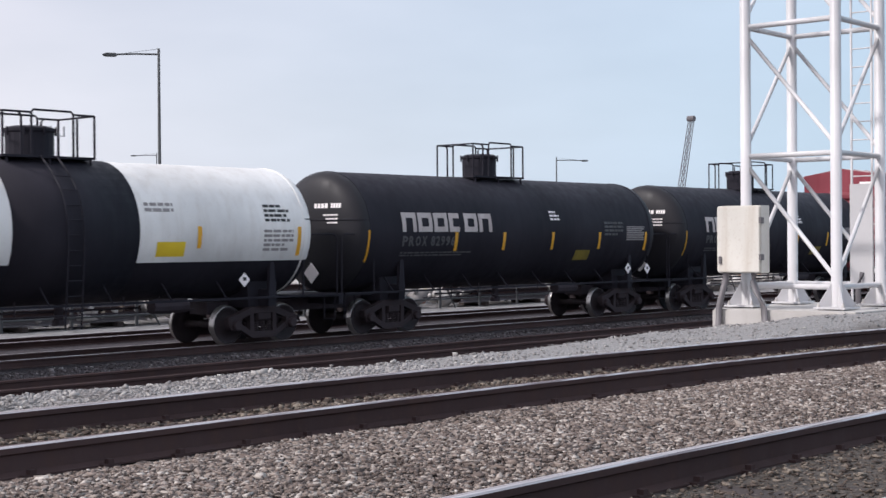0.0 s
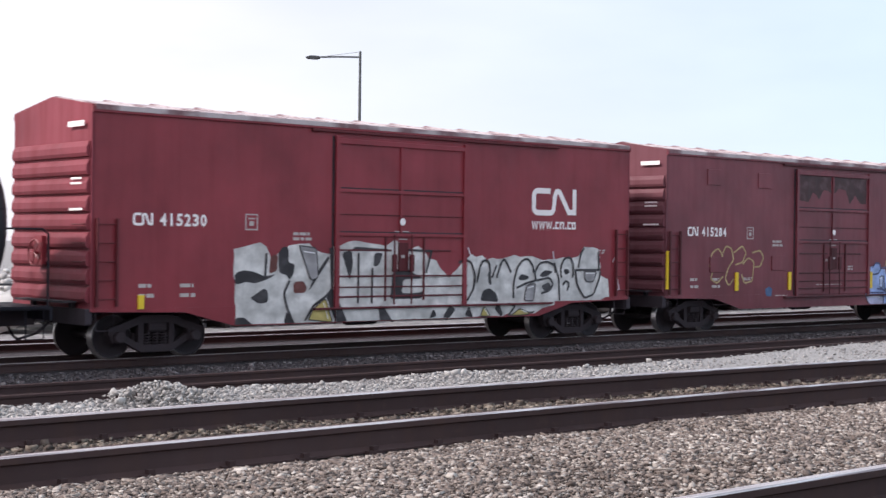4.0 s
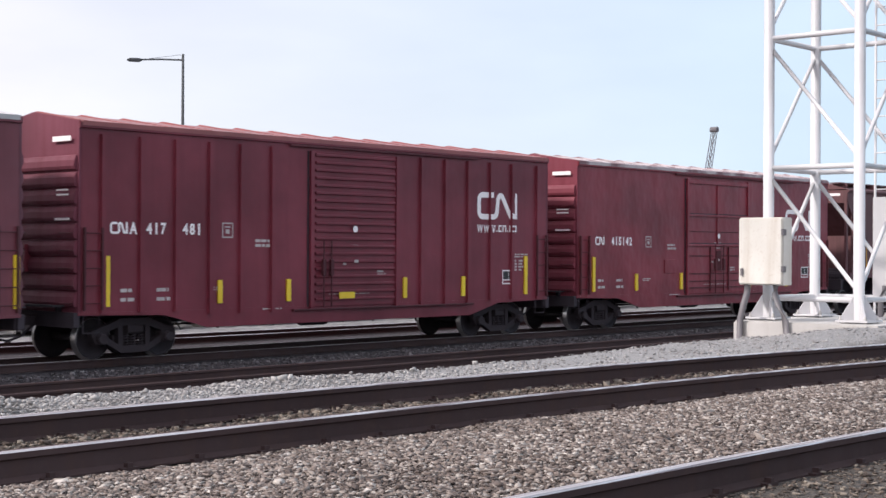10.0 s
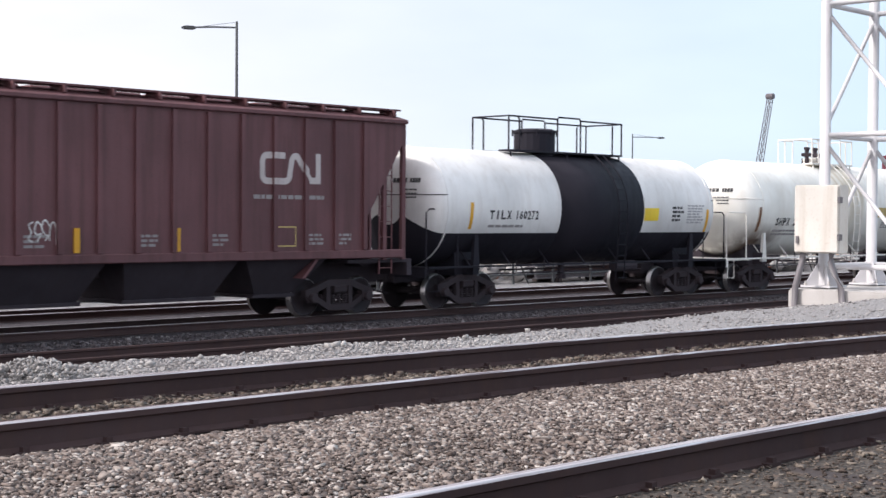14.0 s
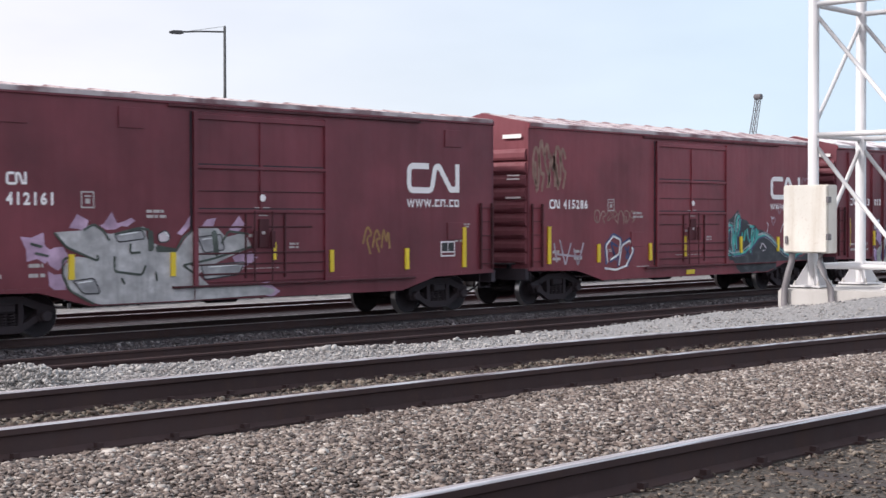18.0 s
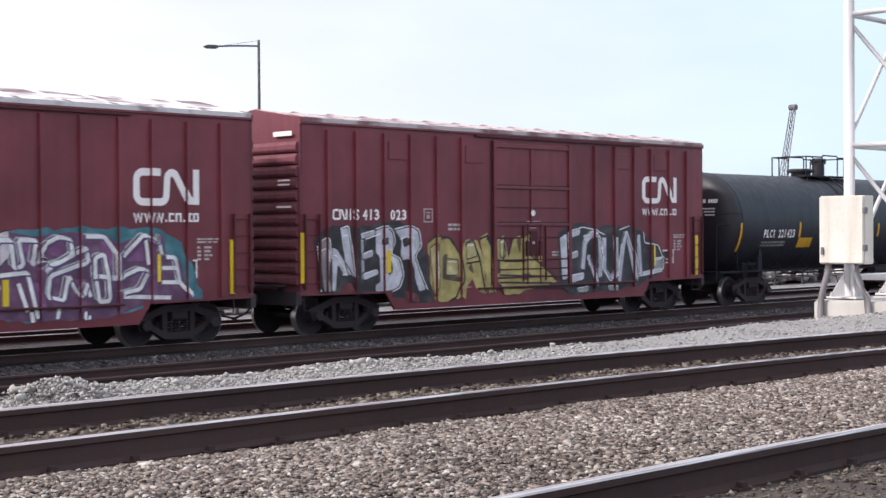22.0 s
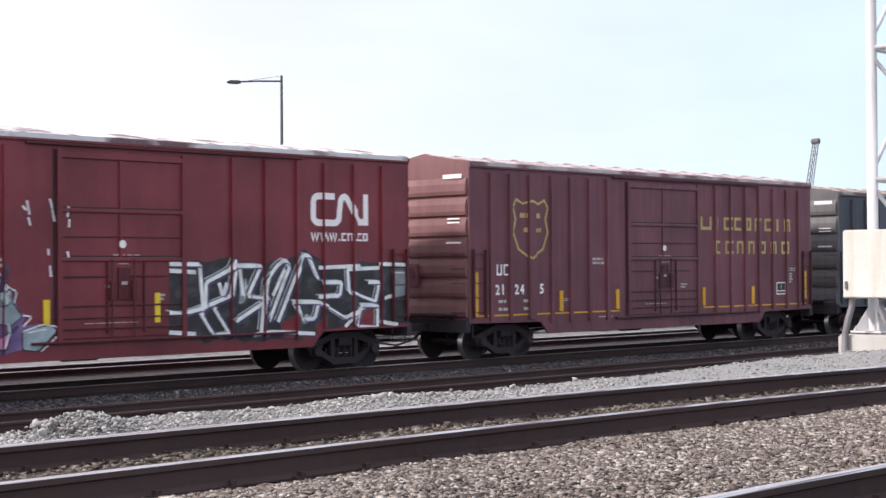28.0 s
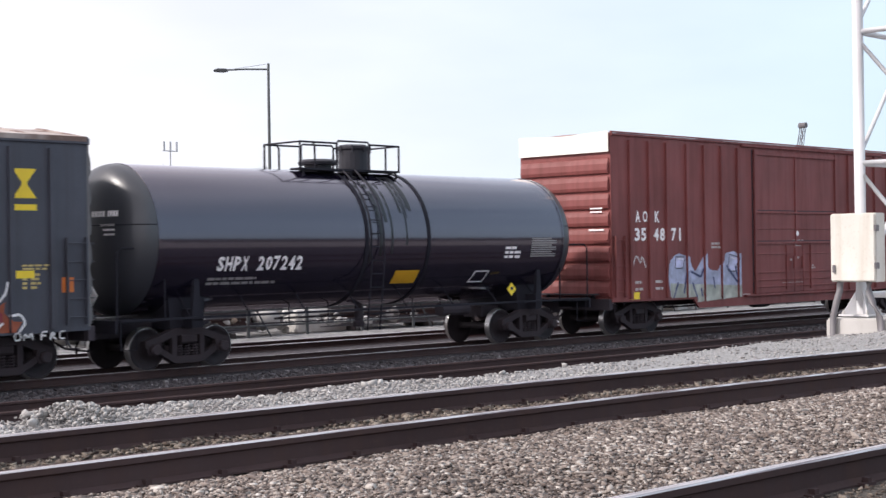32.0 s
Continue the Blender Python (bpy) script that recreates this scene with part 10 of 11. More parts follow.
POSTS_E = (-7.22, -6.49, -5.66, -4.86, -4.09, -3.30, -2.52, 2.63, 3.44, 4.21, 4.97, 5.74, 6.53, 7.23)


def sill_label(car, x0, x1):
    bm = bmesh.new()
    box(bm, x0, x1, -HALF - 0.012, -HALF - 0.002, 0.70, 0.84)
    part("label_plate", bm, M["yellow_mark"], car, "small yellow label on the sill")


def with_door(steps_out, door, d=0.032):
    return list(steps_out) + [(door[0], door[1], d)]


def build_train():
    # white tank with black middle
    c = add(tank_car("tank_car", 18.64, 6.9, M["tank_white"], "white tank car with black middle band and black lower half", (-5.35, 5.35), 7.64, band=(-1.86, 1.32), two_tone=True, platform=(-1.5, 0.8), dome=(-0.40, 0.52), frame_mat=M["tank_black"]))
    tank_plate(c, 1.80, 2.60, 2.12, 2.45, M["yellow_mark"], "yellow painted panel")
    tank_dashes(c, 1.5, 2.3, 3.1, 3.35, M["grey_mark"], 2, 3)
    tank_dashes(c, 5.0, 5.8, 2.9, 3.35, M["black_mark"], 4, 4)
    tank_dashes(c, 4.95, 5.9, 2.2, 2.75, M["grey_mark"], 5, 5)
    tank_strips(c, [(-1.2, 2.3, 2.8), (0.95, 2.3, 2.8), (3.0, 2.3, 2.8), (6.1, 2.1, 2.8)], M["amber_mark"])
    diamond(c, 4.4, 1.55, M["white_mark"])
    # two black tanks
    for mid, num in ((33.93, "82996"), (49.21, "89226")):
        c = add(tank_car("tank_car", mid, 6.9, M["tank_black"], "black tank car with large white block lettering", (-5.35, 5.35), 7.64, platform=(-1.5, 0.82), dome=(-0.40, 0.50), ladder_x=None, q=3.0, head=M["head_black"]))
        for i in range(6):
            a = -5.49 + i * 0.632
            bm = bmesh.new()
            sides = {"n": (0, 1, 2), "c": (0, 2, 3), "o": (0, 1, 2, 3)}["noocon"[i]]
            for q, (xa, xb, za, zb) in enumerate(((a, a + 0.15, 2.68, 3.19), (a + 0.42, a + 0.56, 2.68, 3.19), (a + 0.15, a + 0.42, 3.05, 3.19), (a + 0.15, a + 0.42, 2.68, 2.82))):
                if q in sides:
                    fine_bar(bm, xa, xb, za, zb, 3)
            part("lettering", on_tank(bm), M["worn_white"], c, "large worn white letter block")
        tank_word(c, "PROX", -5.47, 2.30, 2.57, M["dim_mark"], -4.50)
        tank_word(c, num, -4.35, 2.30, 2.57, M["dim_mark"], -3.36)
        tank_dashes(c, -5.5, -2.6, 2.02, 2.16, M["dim_mark"], 2, 7)
        tank_dashes(c, 1.0, 1.45, 3.0, 3.32, M["white_mark"], 3, 8)
        tank_dashes(c, 3.75, 4.75, 2.55, 3.02, M["dim_mark"], 4, 9)
        tank_lines(c, 4.95, 5.95, 2.42, 2.88, M["grey_mark"], 8, 3)
        tank_plate(c, 2.35, 3.1, 1.83, 2.13, M["dull_gold"], "olive yellow panel")
        tank_strips(c, [(-6.72, 1.9, 2.72), (-3.3, 2.16, 2.67), (-1.2, 2.16, 2.67), (1.1, 2.16, 2.67), (3.5, 2.16, 2.67), (6.05, 2.1, 2.68)], M["amber_mark"])
        diamond(c, 5.15, 1.53, M["white_mark"])
        diamond(c, 6.25, 1.5, M["white_mark"])
    # red box cars
    DW = (-1.9, 1.95)
    c, m, st = cn_car("box_car", 65.53, 7.91, (0.250, 0.029, 0.033), "bright red box car with silver graffiti along its side", DW, ("415230",), seed=1, peak_up=0.36, logo=(4.25, 5.86, 3.17, 3.86), strips_at=[(-6.8, 1.04, 1.32)])
    silver_quest(c, with_door([], DW))
    c, m, st = cn_car("box_car", 82.88, 7.91, (0.190, 0.040, 0.042), "faded brown-red box car with pale blue graffiti", DW, ("415284",), seed=2, strips_at=[(-7.84, 1.25, 2.3)] + FLUSH_STRIPS[1:])
    blue_bubble(c, [])
    for ring in ([(-1.78, 4.70), (-0.12, 4.68), (-0.12, 4.1), (-0.5, 4.25), (-0.75, 3.95), (-1.1, 4.12), (-1.3, 3.85), (-1.78, 3.8)], [(0.05, 4.68), (1.8, 4.66), (1.8, 3.85), (1.45, 3.78), (1.15, 4.05), (0.9, 3.85), (0.62, 4.2), (0.3, 4.3), (0.05, 4.15)]):
        patch(c, frayed(ring), (0.062, 0.020, 0.022), [], 0.036, "paint_patch", "dark worn paint on the door top")
    patch(c, [(-3.35, 1.0), (-3.1, 0.98), (-3.05, 1.2), (-3.2, 1.28), (-3.4, 1.2)], (0.06, 0.12, 0.25))
    faint_bubbles(c, [])
    plates(c, [(-6.15, 4.18), (-3.8, 4.16), (6.6, 4.1), (-3.1, 1.75), (-6.0, 1.7)], m)
    c, m, st = cn_car("box_car", 100.12, 7.92, (0.215, 0.040, 0.043), "dull red box car with white outlined graffiti", DW, ("414533",), seed=3)
    white_bubbles(c, [])
    grey_throwup(c, [])
    plates(c, [(-3.2, 1.6), (-4.1, 1.6)], m)
    c, m, st = cn_car("box_car", 117.37, 7.99, (0.172, 0.042, 0.046), "dark red ribbed box car with a faint grey tag", DW, ("414", "080"), POSTS_C, seed=4, post_out=0.035, num_at=(-6.95, -6.11, -5.37), roof=paint("grey_roof", (0.5, 0.49, 0.5), 0.5, 0.3, 56), logo=(4.96, 6.78, 3.27, 4.04),
                      strips_at=[(-7.75, 1.25, 2.25), (-4.3, 1.17, 1.7), (-2.2, 1.17, 1.7), (0.33, 1.32, 1.88), (2.1, 1.16, 1.67), (4.39, 1.25, 1.65), (7.87, 1.18, 2.27)])
    pale_loops(c, st)
    plates(c, [(-7.03, 4.40), (-3.6, 4.38), (3.3, 4.38), (6.1, 4.38)], m)
    c, m, st = cn_car("box_car", 134.70, 7.98, (0.178, 0.028, 0.035), "glossy dark red ribbed box car with ribbed sliding door", (-1.38, 1.62), ("417", "481"), POSTS_B, prefix="A", seed=5, rough=0.4, spec=0.35, num_at=(-7.20, -6.25, -5.26), logo=(4.84, 6.57, 3.26, 4.01), ribbed_door=True,
                      roof=paint("red_roof", (0.3, 0.09, 0.09), 0.45, 0.3, 55), strips_at=[(-7.28, 1.17, 2.25), (-4.2, 1.17, 1.7), (-2.1, 1.17, 1.7), (1.95, 1.17, 1.7), (4.25, 1.17, 1.7), (6.95, 1.17, 2.25)])
    tag = bmesh.new()
    bar(tag, -0.48, 0.06, 1.20, 1.36, -HALF - 0.09)
    part("door_label", tag, M["yellow_mark"], c, "small yellow label")
    c, m, st = cn_car("box_car", 151.98, 7.87, (0.215, 0.026, 0.032), "clean red box car with dented sides", DW, ("415142",), seed=6, dent=0.58, rough=0.38, spec=0.38, logo=(4.64, 6.52, 3.15, 3.93), num_at=(-6.95, -6.12), num_z=2.58)
    plates(c, [(-3.2, 1.7)], m)
    add(hopper_car(169.9))
    # white tanks
    c = add(tank_car("tank_car", 186.0, 6.4, M["tank_white"], "white tank car with black middle band and a high platform", (-4.95, 4.95), 6.9, band=(-1.62, 2.24), two_tone=True, platform=(-2.85, 2.3), dome=(-0.95, 0.6), ladder_x=1.1, rail_z=5.24))
    tank_word(c, "TILX", -4.60, 2.36, 2.60, M["black_mark"], -3.72)
    tank_word(c, "160272", -3.55, 2.36, 2.60, M["black_mark"], -2.6)
    tank_dashes(c, -4.6, -2.6, 2.12, 2.24, M["grey_mark"], 1, 11)
    tank_plate(c, 2.28, 3.0, 2.34, 2.72, M["yellow_mark"], "yellow painted panel")
    tank_dashes(c, 3.7, 4.3, 2.3, 2.8, M["black_mark"], 4, 12)
    tank_dashes(c, 4.5, 5.4, 2.25, 2.85, M["pale_print"], 7, 13)
    tank_strips(c, [(-5.3, 2.1, 2.8), (-1.4, 2.3, 2.8), (2.1, 2.3, 2.8), (5.6, 2.0, 2.7)], M["amber_mark"])
    c = add(tank_car("tank_car", 200.98, 7.05, M["tank_runs"], "stained white tank car with white frame and ladder", (-5.75, 5.75), 8.08, platform=(-1.45, 1.42), dome=(-0.1, 0.40), ladder_x=0.0, frame_mat=M["tank_cream"], depth=1.35, q=2.1, valves=True, rail_z=5.28, zc=2.785, r=1.615))
    tank_word(c, "SHPX 206830", -5.25, 2.20, 2.46, M["black_mark"], -2.83)
    tank_dashes(c, -5.3, -3.6, 1.85, 2.08, M["grey_mark"], 2, 15)
    tank_plate(c, 1.72, 2.42, 2.50, 2.86, M["gold_mark"], "ochre painted panel")
    tank_dashes(c, 2.1, 3.0, 2.1, 2.42, M["grey_mark"], 4, 16)
    tank_dashes(c, 4.4, 5.5, 2.3, 3.1, M["pale_print"], 8, 17)
    tank_plate(c, 3.3, 3.95, 1.88, 2.1, M["black_mark"], "black data panel")
    diamond(c, 4.75, 1.6, M["white_mark"])
    for xa, za, r in ((7.35, 1.55, 0.17), (7.62, 1.38, 0.15)):
        bm = bmesh.new()
        lathe(bm, [(-1.3, 0.0), (-1.28, r * 0.7), (-1.2, r), (-0.6, r), (-0.52, r * 0.7), (-0.5, 0.0)], "y", 14, centre=(xa, 0, za))
        part("air_reservoir", bm, M["tank_cream"], c, "small white air tank", True)
    brown = paint("brown_reflector", (0.25, 0.12, 0.05), 0.5, 0.2, 90)
    tank_strips(c, [(-6.3, 2.0, 2.8), (-2.72, 2.2, 2.7), (-0.75, 2.2, 2.7), (1.15, 2.2, 2.7), (3.3, 2.25, 2.75), (5.9, 2.1, 2.8)], brown)
    c, m, st = cn_car("box_car", 217.8, 8.0, (0.169, 0.031, 0.035), "dark red box car with silver and violet graffiti", DW, ("412161",), seed=7, peak_up=0.32, stacked=True, num_at=(-6.47, -6.47), strips_at=[(-7.84, 1.2, 2.25), (-5.01, 1.2, 1.72), (-2.48, 1.2, 1.72), (0.35, 1.5, 1.9)] + FLUSH_STRIPS[3:])
    silver_violet(c, with_door([], DW))
    scribble(c, 3.2, 4.1, 1.6, 2.25, (0.36, 0.20, 0.07), 52, 0.06, 3)
    plates(c, [(-6.6, 4.35), (-3.85, 4.36), (6.1, 4.3), (6.2, 1.9)], m)
    c, m, st = cn_car("box_car", 235.19, 7.94, (0.222, 0.040, 0.042), "red box car with teal graffiti and pale tags", DW, ("415286",), seed=8, peak_up=0.45, strips_at=FLUSH_STRIPS[:3] + [(-0.37, 1.26, 1.89), (2.86, 1.31, 1.85), (5.19, 1.33, 1.82), (7.77, 1.2, 2.2)])
    teal_script(c, [])
    sill_label(c, -0.28, 0.18)
    for hx, hz, hs in ((5.3, 2.75, 0.16), (6.6, 2.85, 0.22), (6.9, 3.3, 0.2), (7.3, 4.0, 0.22), (7.0, 3.6, 0.28), (4.9, 2.35, 0.14)):
        stroke(c, [(hx, hz - hs), (hx - hs, hz + hs * 0.4), (hx - hs * 0.4, hz + hs), (hx, hz + hs * 0.4), (hx + hs * 0.4, hz + hs), (hx + hs, hz + hs * 0.4), (hx, hz - hs)], 0.045, (0.36, 0.22, 0.27), label="faint sprayed heart", soft=1)
    scribble(c, -7.75, -6.3, 3.2, 4.6, (0.30, 0.17, 0.13), 63, 0.09, 6)
    small_tags(c, [])
    scribble(c, -5.0, -3.0, 2.3, 2.7, (0.33, 0.22, 0.18), 65, 0.03, 7)
    scribble(c, 5.6, 7.4, 1.8, 3.2, (0.36, 0.22, 0.26), 67, 0.04, 4)
    plates(c, [(-3.2, 1.6)], m)
    DN = (-1.45, 1.60)
    strips_b = [(-7.06, 1.41, 2.45), (-5.29, 1.44, 1.98), (-1.67, 0.77, 1.54), (1.94, 1.02, 1.54), (5.46, 1.40, 1.99), (7.42, 1.08, 2.28)]
    strips_c = [(-7.92, 1.26, 2.42), (-5.29, 1.44, 1.98), (0.37, 1.62, 1.97), (5.46, 1.40, 1.99), (7.62, 1.08, 2.28)]
    c, m, st = cn_car("box_car", 252.40, 8.0, (0.182, 0.034, 0.037), "red ribbed box car with pastel and violet graffiti", DN, ("413", "010"), POSTS_A, prefix="IS", seed=9, pitch=0.28, peak_up=0.49, roof=PALE_ROOF, num_z=2.92, num_at=(-7.0, -6.05, -5.14), logo=(4.88, 6.55, 3.01, 3.80), strips_at=strips_b, straight=True, sill_deep=0.52)
    st = with_door(st, DN)
    pastel_piece(c, st)
    sill_label(c, -0.26, 0.2)
    violet_letters(c, st)
    c, m, st = cn_car("box_car", 269.76, 7.99, (0.186, 0.034, 0.038), "red ribbed box car with silver and yellow graffiti", DN, ("413", "023"), POSTS_A, prefix="IS", seed=10, pitch=0.28, peak_up=0.38, num_at=(-7.0, -6.05, -5.14), logo=(4.94, 6.64, 3.23, 4.02), strips_at=strips_c, straight=True, sill_deep=0.52)
    st = with_door(st, DN)
    silver_block(c, st)
    gold_block(c, st)
    silver_tangle(c, st)
    plates(c, [(-5.2, 4.2), (-2.5, 4.2), (3.7, 4.2), (5.5, 4.2)], m)
    # black tank
    c = add(tank_car("tank_car", 286.95, 7.4, M["tank_new_black"], "shiny black tank car with white number", (-5.9, 5.65), 8.4, platform=(-1.82, 1.18), dome=(0.12, 0.22), drum=-1.05, zc=2.65, r=1.65, ladder_x=-0.2, valves=False, rail_z=4.98, q=2.8, dark=M["tank_new_black"], frame_mat=M["tank_black"]))
    tank_word(c, "PLCX 221423", -5.95, 2.18, 2.45, M["white_mark"], -4.1)
    tank_dashes(c, -6.0, -4.6, 1.88, 2.08, M["grey_mark"], 2, 18)
    tank_plate(c, -3.8, -2.95, 1.85, 2.17, M["amber_mark"], "amber painted panel")
    tank_strips(c, [(-3.8, 2.2, 2.68), (-1.45, 2.18, 2.68), (1.45, 2.18, 2.66), (3.9, 2.18, 2.67), (-7.28, 1.75, 2.65), (6.6, 1.9, 2.6)], M["amber_mark"])
    tank_dashes(c, 0.6, 1.0, 1.8, 2.25, M["white_mark"], 4, 19)
    tank_lines(c, 5.3, 6.35, 2.3, 2.75, M["grey_mark"], 8, 4)
    bm = bmesh.new()
    ribbon(bm, [(4.1, 1.98), (4.5, 1.98), (4.55, 2.2), (4.15, 2.2)], 0.03, 0, True)
    part("stencil_box", on_tank(bm), M["white_mark"], c)
    diamond(c, 4.5, 1.42, M["white_mark"])
    for x in (-0.75, 0.2):
        bm = bmesh.new()
        lathe(bm, [(x - 0.05, TR), (x - 0.05, TR + 0.02), (x + 0.05, TR + 0.02), (x + 0.05, TR)], "x", 48, centre=(0, 0, TZ0))
        part("jacket_strap", bm, M["tank_black"], c)

    # maroon cars with gold lettering
    def maroon(mid, half, tone, label, posts, door, seed, let, shield, **kw):
        mat = paint("maroon_paint", tone, 0.6, 0.45, 100 + seed, grime=(0.07, 0.035, 0.04), dent=0.3, fade=0.2)
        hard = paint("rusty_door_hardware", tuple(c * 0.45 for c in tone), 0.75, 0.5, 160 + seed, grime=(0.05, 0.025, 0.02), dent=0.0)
        # Lighter maroon for the end walls, with the sun's brightness painted in.
        ends = paint("sunlit_end_maroon", (tone[0] * 1.25, tone[1] * 1.9, tone[2] * 1.5), 0.6, 0.3, 180 + seed, grime=(0.12, 0.06, 0.07), dent=0.1, spec=0.3)
        car = add(box_car("box_car", mid, half, mat, label, door, posts, hard, reach=1.1, straight=True, sill_deep=0.62, end_mat=ends, **kw))
        gold = M["cream_mark"] if seed == 1 else M["gold_mark"]
        y = -HALF - 0.005
        (x0, z0), (x1, z1) = let
        step = (x1 - x0) / 9
        st = [(x - 0.055, x + 0.055, 0.072) if x not in kw.get("wide_at", ()) else (x - 0.13, x + 0.13, 0.072) for x in posts]
        wide = (0.56, 0.12, 0.38, 0.36, 0.36, 0.36, 0.36, 0.12, 0.36)
        letter_blocks(car, [(x0 + i * step + (0.36 - w) / 2, w) for i, w in enumerate(wide)], z0 + 0.72, z0 + 1.12, gold, y, "uicconcin", 0.24, label="gold letter block", steps_out=st)
        letter_blocks(car, [(x0 + step * (1.0 + 1.12 * i), 0.34) for i in range(7)], z0, z0 + 0.40, gold, y, "ccnnono", 0.24, label="gold letter block", steps_out=st)
        a, b, c0, d = shield
        w, h = b - a, d - c0
        pts = [(a + w * u, c0 + h * v) for u, v in ((0.5, 0), (0.85, 0.16), (1, 0.45), (0.93, 0.66), (1, 0.88), (0.9, 1), (0.72, 0.93), (0.5, 0.98), (0.28, 0.93), (0.1, 1), (0, 0.88), (0.07, 0.66), (0, 0.45), (0.15, 0.16))]
        bm = bmesh.new()
        ribbon(bm, pts, 0.06, 0, True)
        st = [(x - 0.055, x + 0.055, 0.072) if x not in kw.get("wide_at", ()) else (x - 0.13, x + 0.13, 0.072) for x in posts]
        part("shield_emblem", wrap(bm, y, st), gold, car, "faded gold shield outline")
        dashes(car, "lettering", a + w * 0.2, b - w * 0.2, c0 + h * 0.66, c0 + h * 0.80, gold, y)
        dashes(car, "lettering", a + w * 0.3, b - w * 0.2, c0 + h * 0.42, c0 + h * 0.55, gold, y)
        dashes(car, "lettering", a + w * 0.42, b - w * 0.36, c0 + h * 0.20, c0 + h * 0.33, gold, y)
        data_marks(car, h=half)
        return car, mat, with_door(st, door)

    DM = (-1.40, 1.75)
    c, m, st = maroon(304.32, 7.93, (0.195, 0.048, 0.080), "maroon ribbed box car with red and blue graffiti", POSTS_D, DM, 1, ((1.95, 3.0), (6.95, 4.05)), (-5.55, -4.15, 3.0, 4.35), eave=4.86)
    red_flames(c, st)
    blue_script(c, st)
    strips(c, [(-7.65, 1.3, 2.2), (-5.14, 1.32, 1.8), (-2.07, 1.3, 1.84), (2.2, 1.32, 1.91), (4.68, 1.54, 1.81), (7.44, 1.31, 2.23)], M["yellow_mark"], -HALF, st)
    c, m, st = cn_car("box_car", 322.55, 8.0, (0.192, 0.028, 0.031), "red ribbed box car with violet and black-white graffiti", (-1.5, 1.45), ("404", "459"), POSTS_A, prefix="A", seed=11, peak_up=0.39, roof=PALE_ROOF, num_at=(-7.0, -6.05, -5.14), logo=(4.94, 6.69, 3.37, 4.14), reach=1.05, pitch=0.25,
                      straight=True, sill_deep=0.6, strips_at=[(-1.77, 1.32, 1.81), (0.79, 1.29, 1.91)])
    st = with_door(st, (-1.5, 1.45))
    violet_camo(c, st)
    black_white(c, st)
    drip_marks(c, st)
    c, m, st = maroon(340.65, 8.0, (0.172, 0.055, 0.072), "faded maroon ribbed box car with gold shield and rusty door", POSTS_E, (-1.6, 1.70), 2, ((1.99, 2.76), (6.96, 3.9)), (-6.37, -5.01, 2.62, 4.17), pitch=0.52, wide_at=(-5.66,))
    for txt, xa, xb in (("21", -7.05, -6.68), ("24", -6.32, -5.95), ("5", -5.34, -5.18)):
        word(c, txt, xa, 1.68, 1.95, M["white_mark"], -HALF - 0.005, xb)
    letter_blocks(c, [(-7.0, 0.2), (-6.74, 0.17)], 2.18, 2.47, M["white_mark"], -HALF - 0.005, "uc")
    strips(c, [(-7.78, 1.17, 2.27), (-4.5, 1.2, 1.75), (-2.1, 1.2, 1.75), (2.0, 1.2, 1.75), (4.6, 1.2, 1.75), (7.6, 1.3, 2.2)], M["amber_mark"], -HALF, st)
    bm = bmesh.new()
    bar(bm, 2.0, 7.7, 1.13, 1.17, -HALF - 0.004)
    part("sill_stripe", bm, M["amber_mark"], c, "thin amber stripe along the sill")
    bm = bmesh.new()
    bar(bm, -7.8, -2.0, 1.13, 1.17, -HALF - 0.004)
    part("sill_stripe", bm, M["amber_mark"], c, "thin amber stripe along the sill")
    # dark blue-grey car
    tone = (0.060, 0.062, 0.083)
    mat = paint("blue_grey_paint", tone, 0.55, 0.4, 130, grime=(0.05, 0.04, 0.035), dent=0.3, fade=0.25)
    DC = (-1.40, 1.75)
    c = add(box_car("box_car", 358.4, 8.0, mat, "dark blue-grey ribbed box car with yellow lettering and graffiti", DC, POSTS_A, eave=4.76, ribbed_door=True, pitch=0.6, reach=1.0, straight=True, sill_deep=0.62,
                    end_mat=paint("pale_grey_end", (0.16, 0.155, 0.16), 0.6, 0.4, 133, grime=(0.07, 0.06, 0.055), dent=0.1, fade=0.3, spec=0.3),
                    roof=patchy_roof("rusty_roof", (0.44, 0.37, 0.34), (0.17, 0.105, 0.085), 131)))
    st = [(x - 0.055, x + 0.055, 0.072) for x in POSTS_A] + [(DC[0], DC[1], 0.032)]
    y = -HALF - 0.005
    for i, a in enumerate((4.50, 5.38, 6.30)):
        bm = bmesh.new()
        w = 0.52
        z0, z1 = 3.62, 4.20
        if i == 2:
            for sgn in (0, 1):
                zt, zm = (z1, (z0 + z1) / 2 + 0.03) if sgn else (z0, (z0 + z1) / 2 - 0.03)
                bm.faces.new([bm.verts.new(p) for p in ((a, 0, zt), (a + w, 0, zt), (a + w * 0.62, 0, zm), (a + w * 0.38, 0, zm))])
            bar(bm, a + w * 0.38, a + w * 0.62, (z0 + z1) / 2 - 0.03, (z0 + z1) / 2 + 0.03)
        else:
            block_shape(bm, "c", a, w, z0, z1, 0.15)
            if i == 1:
                bar(bm, a + w - 0.15, a + w, z0 + 0.15, (z0 + z1) / 2 + 0.06)
        bar(bm, a, a + w, 3.38, 3.50)
        part("lettering", wrap(bm, y, st), M["yellow_mark"], c, "yellow block emblem with underline")
    letter_blocks(c, [(-6.86 + 0.41 * i, 0.26) for i in range(4)], 2.46, 2.80, M["gold_mark"], y, "ccon", 0.26, label="faded yellow letter block", steps_out=st)
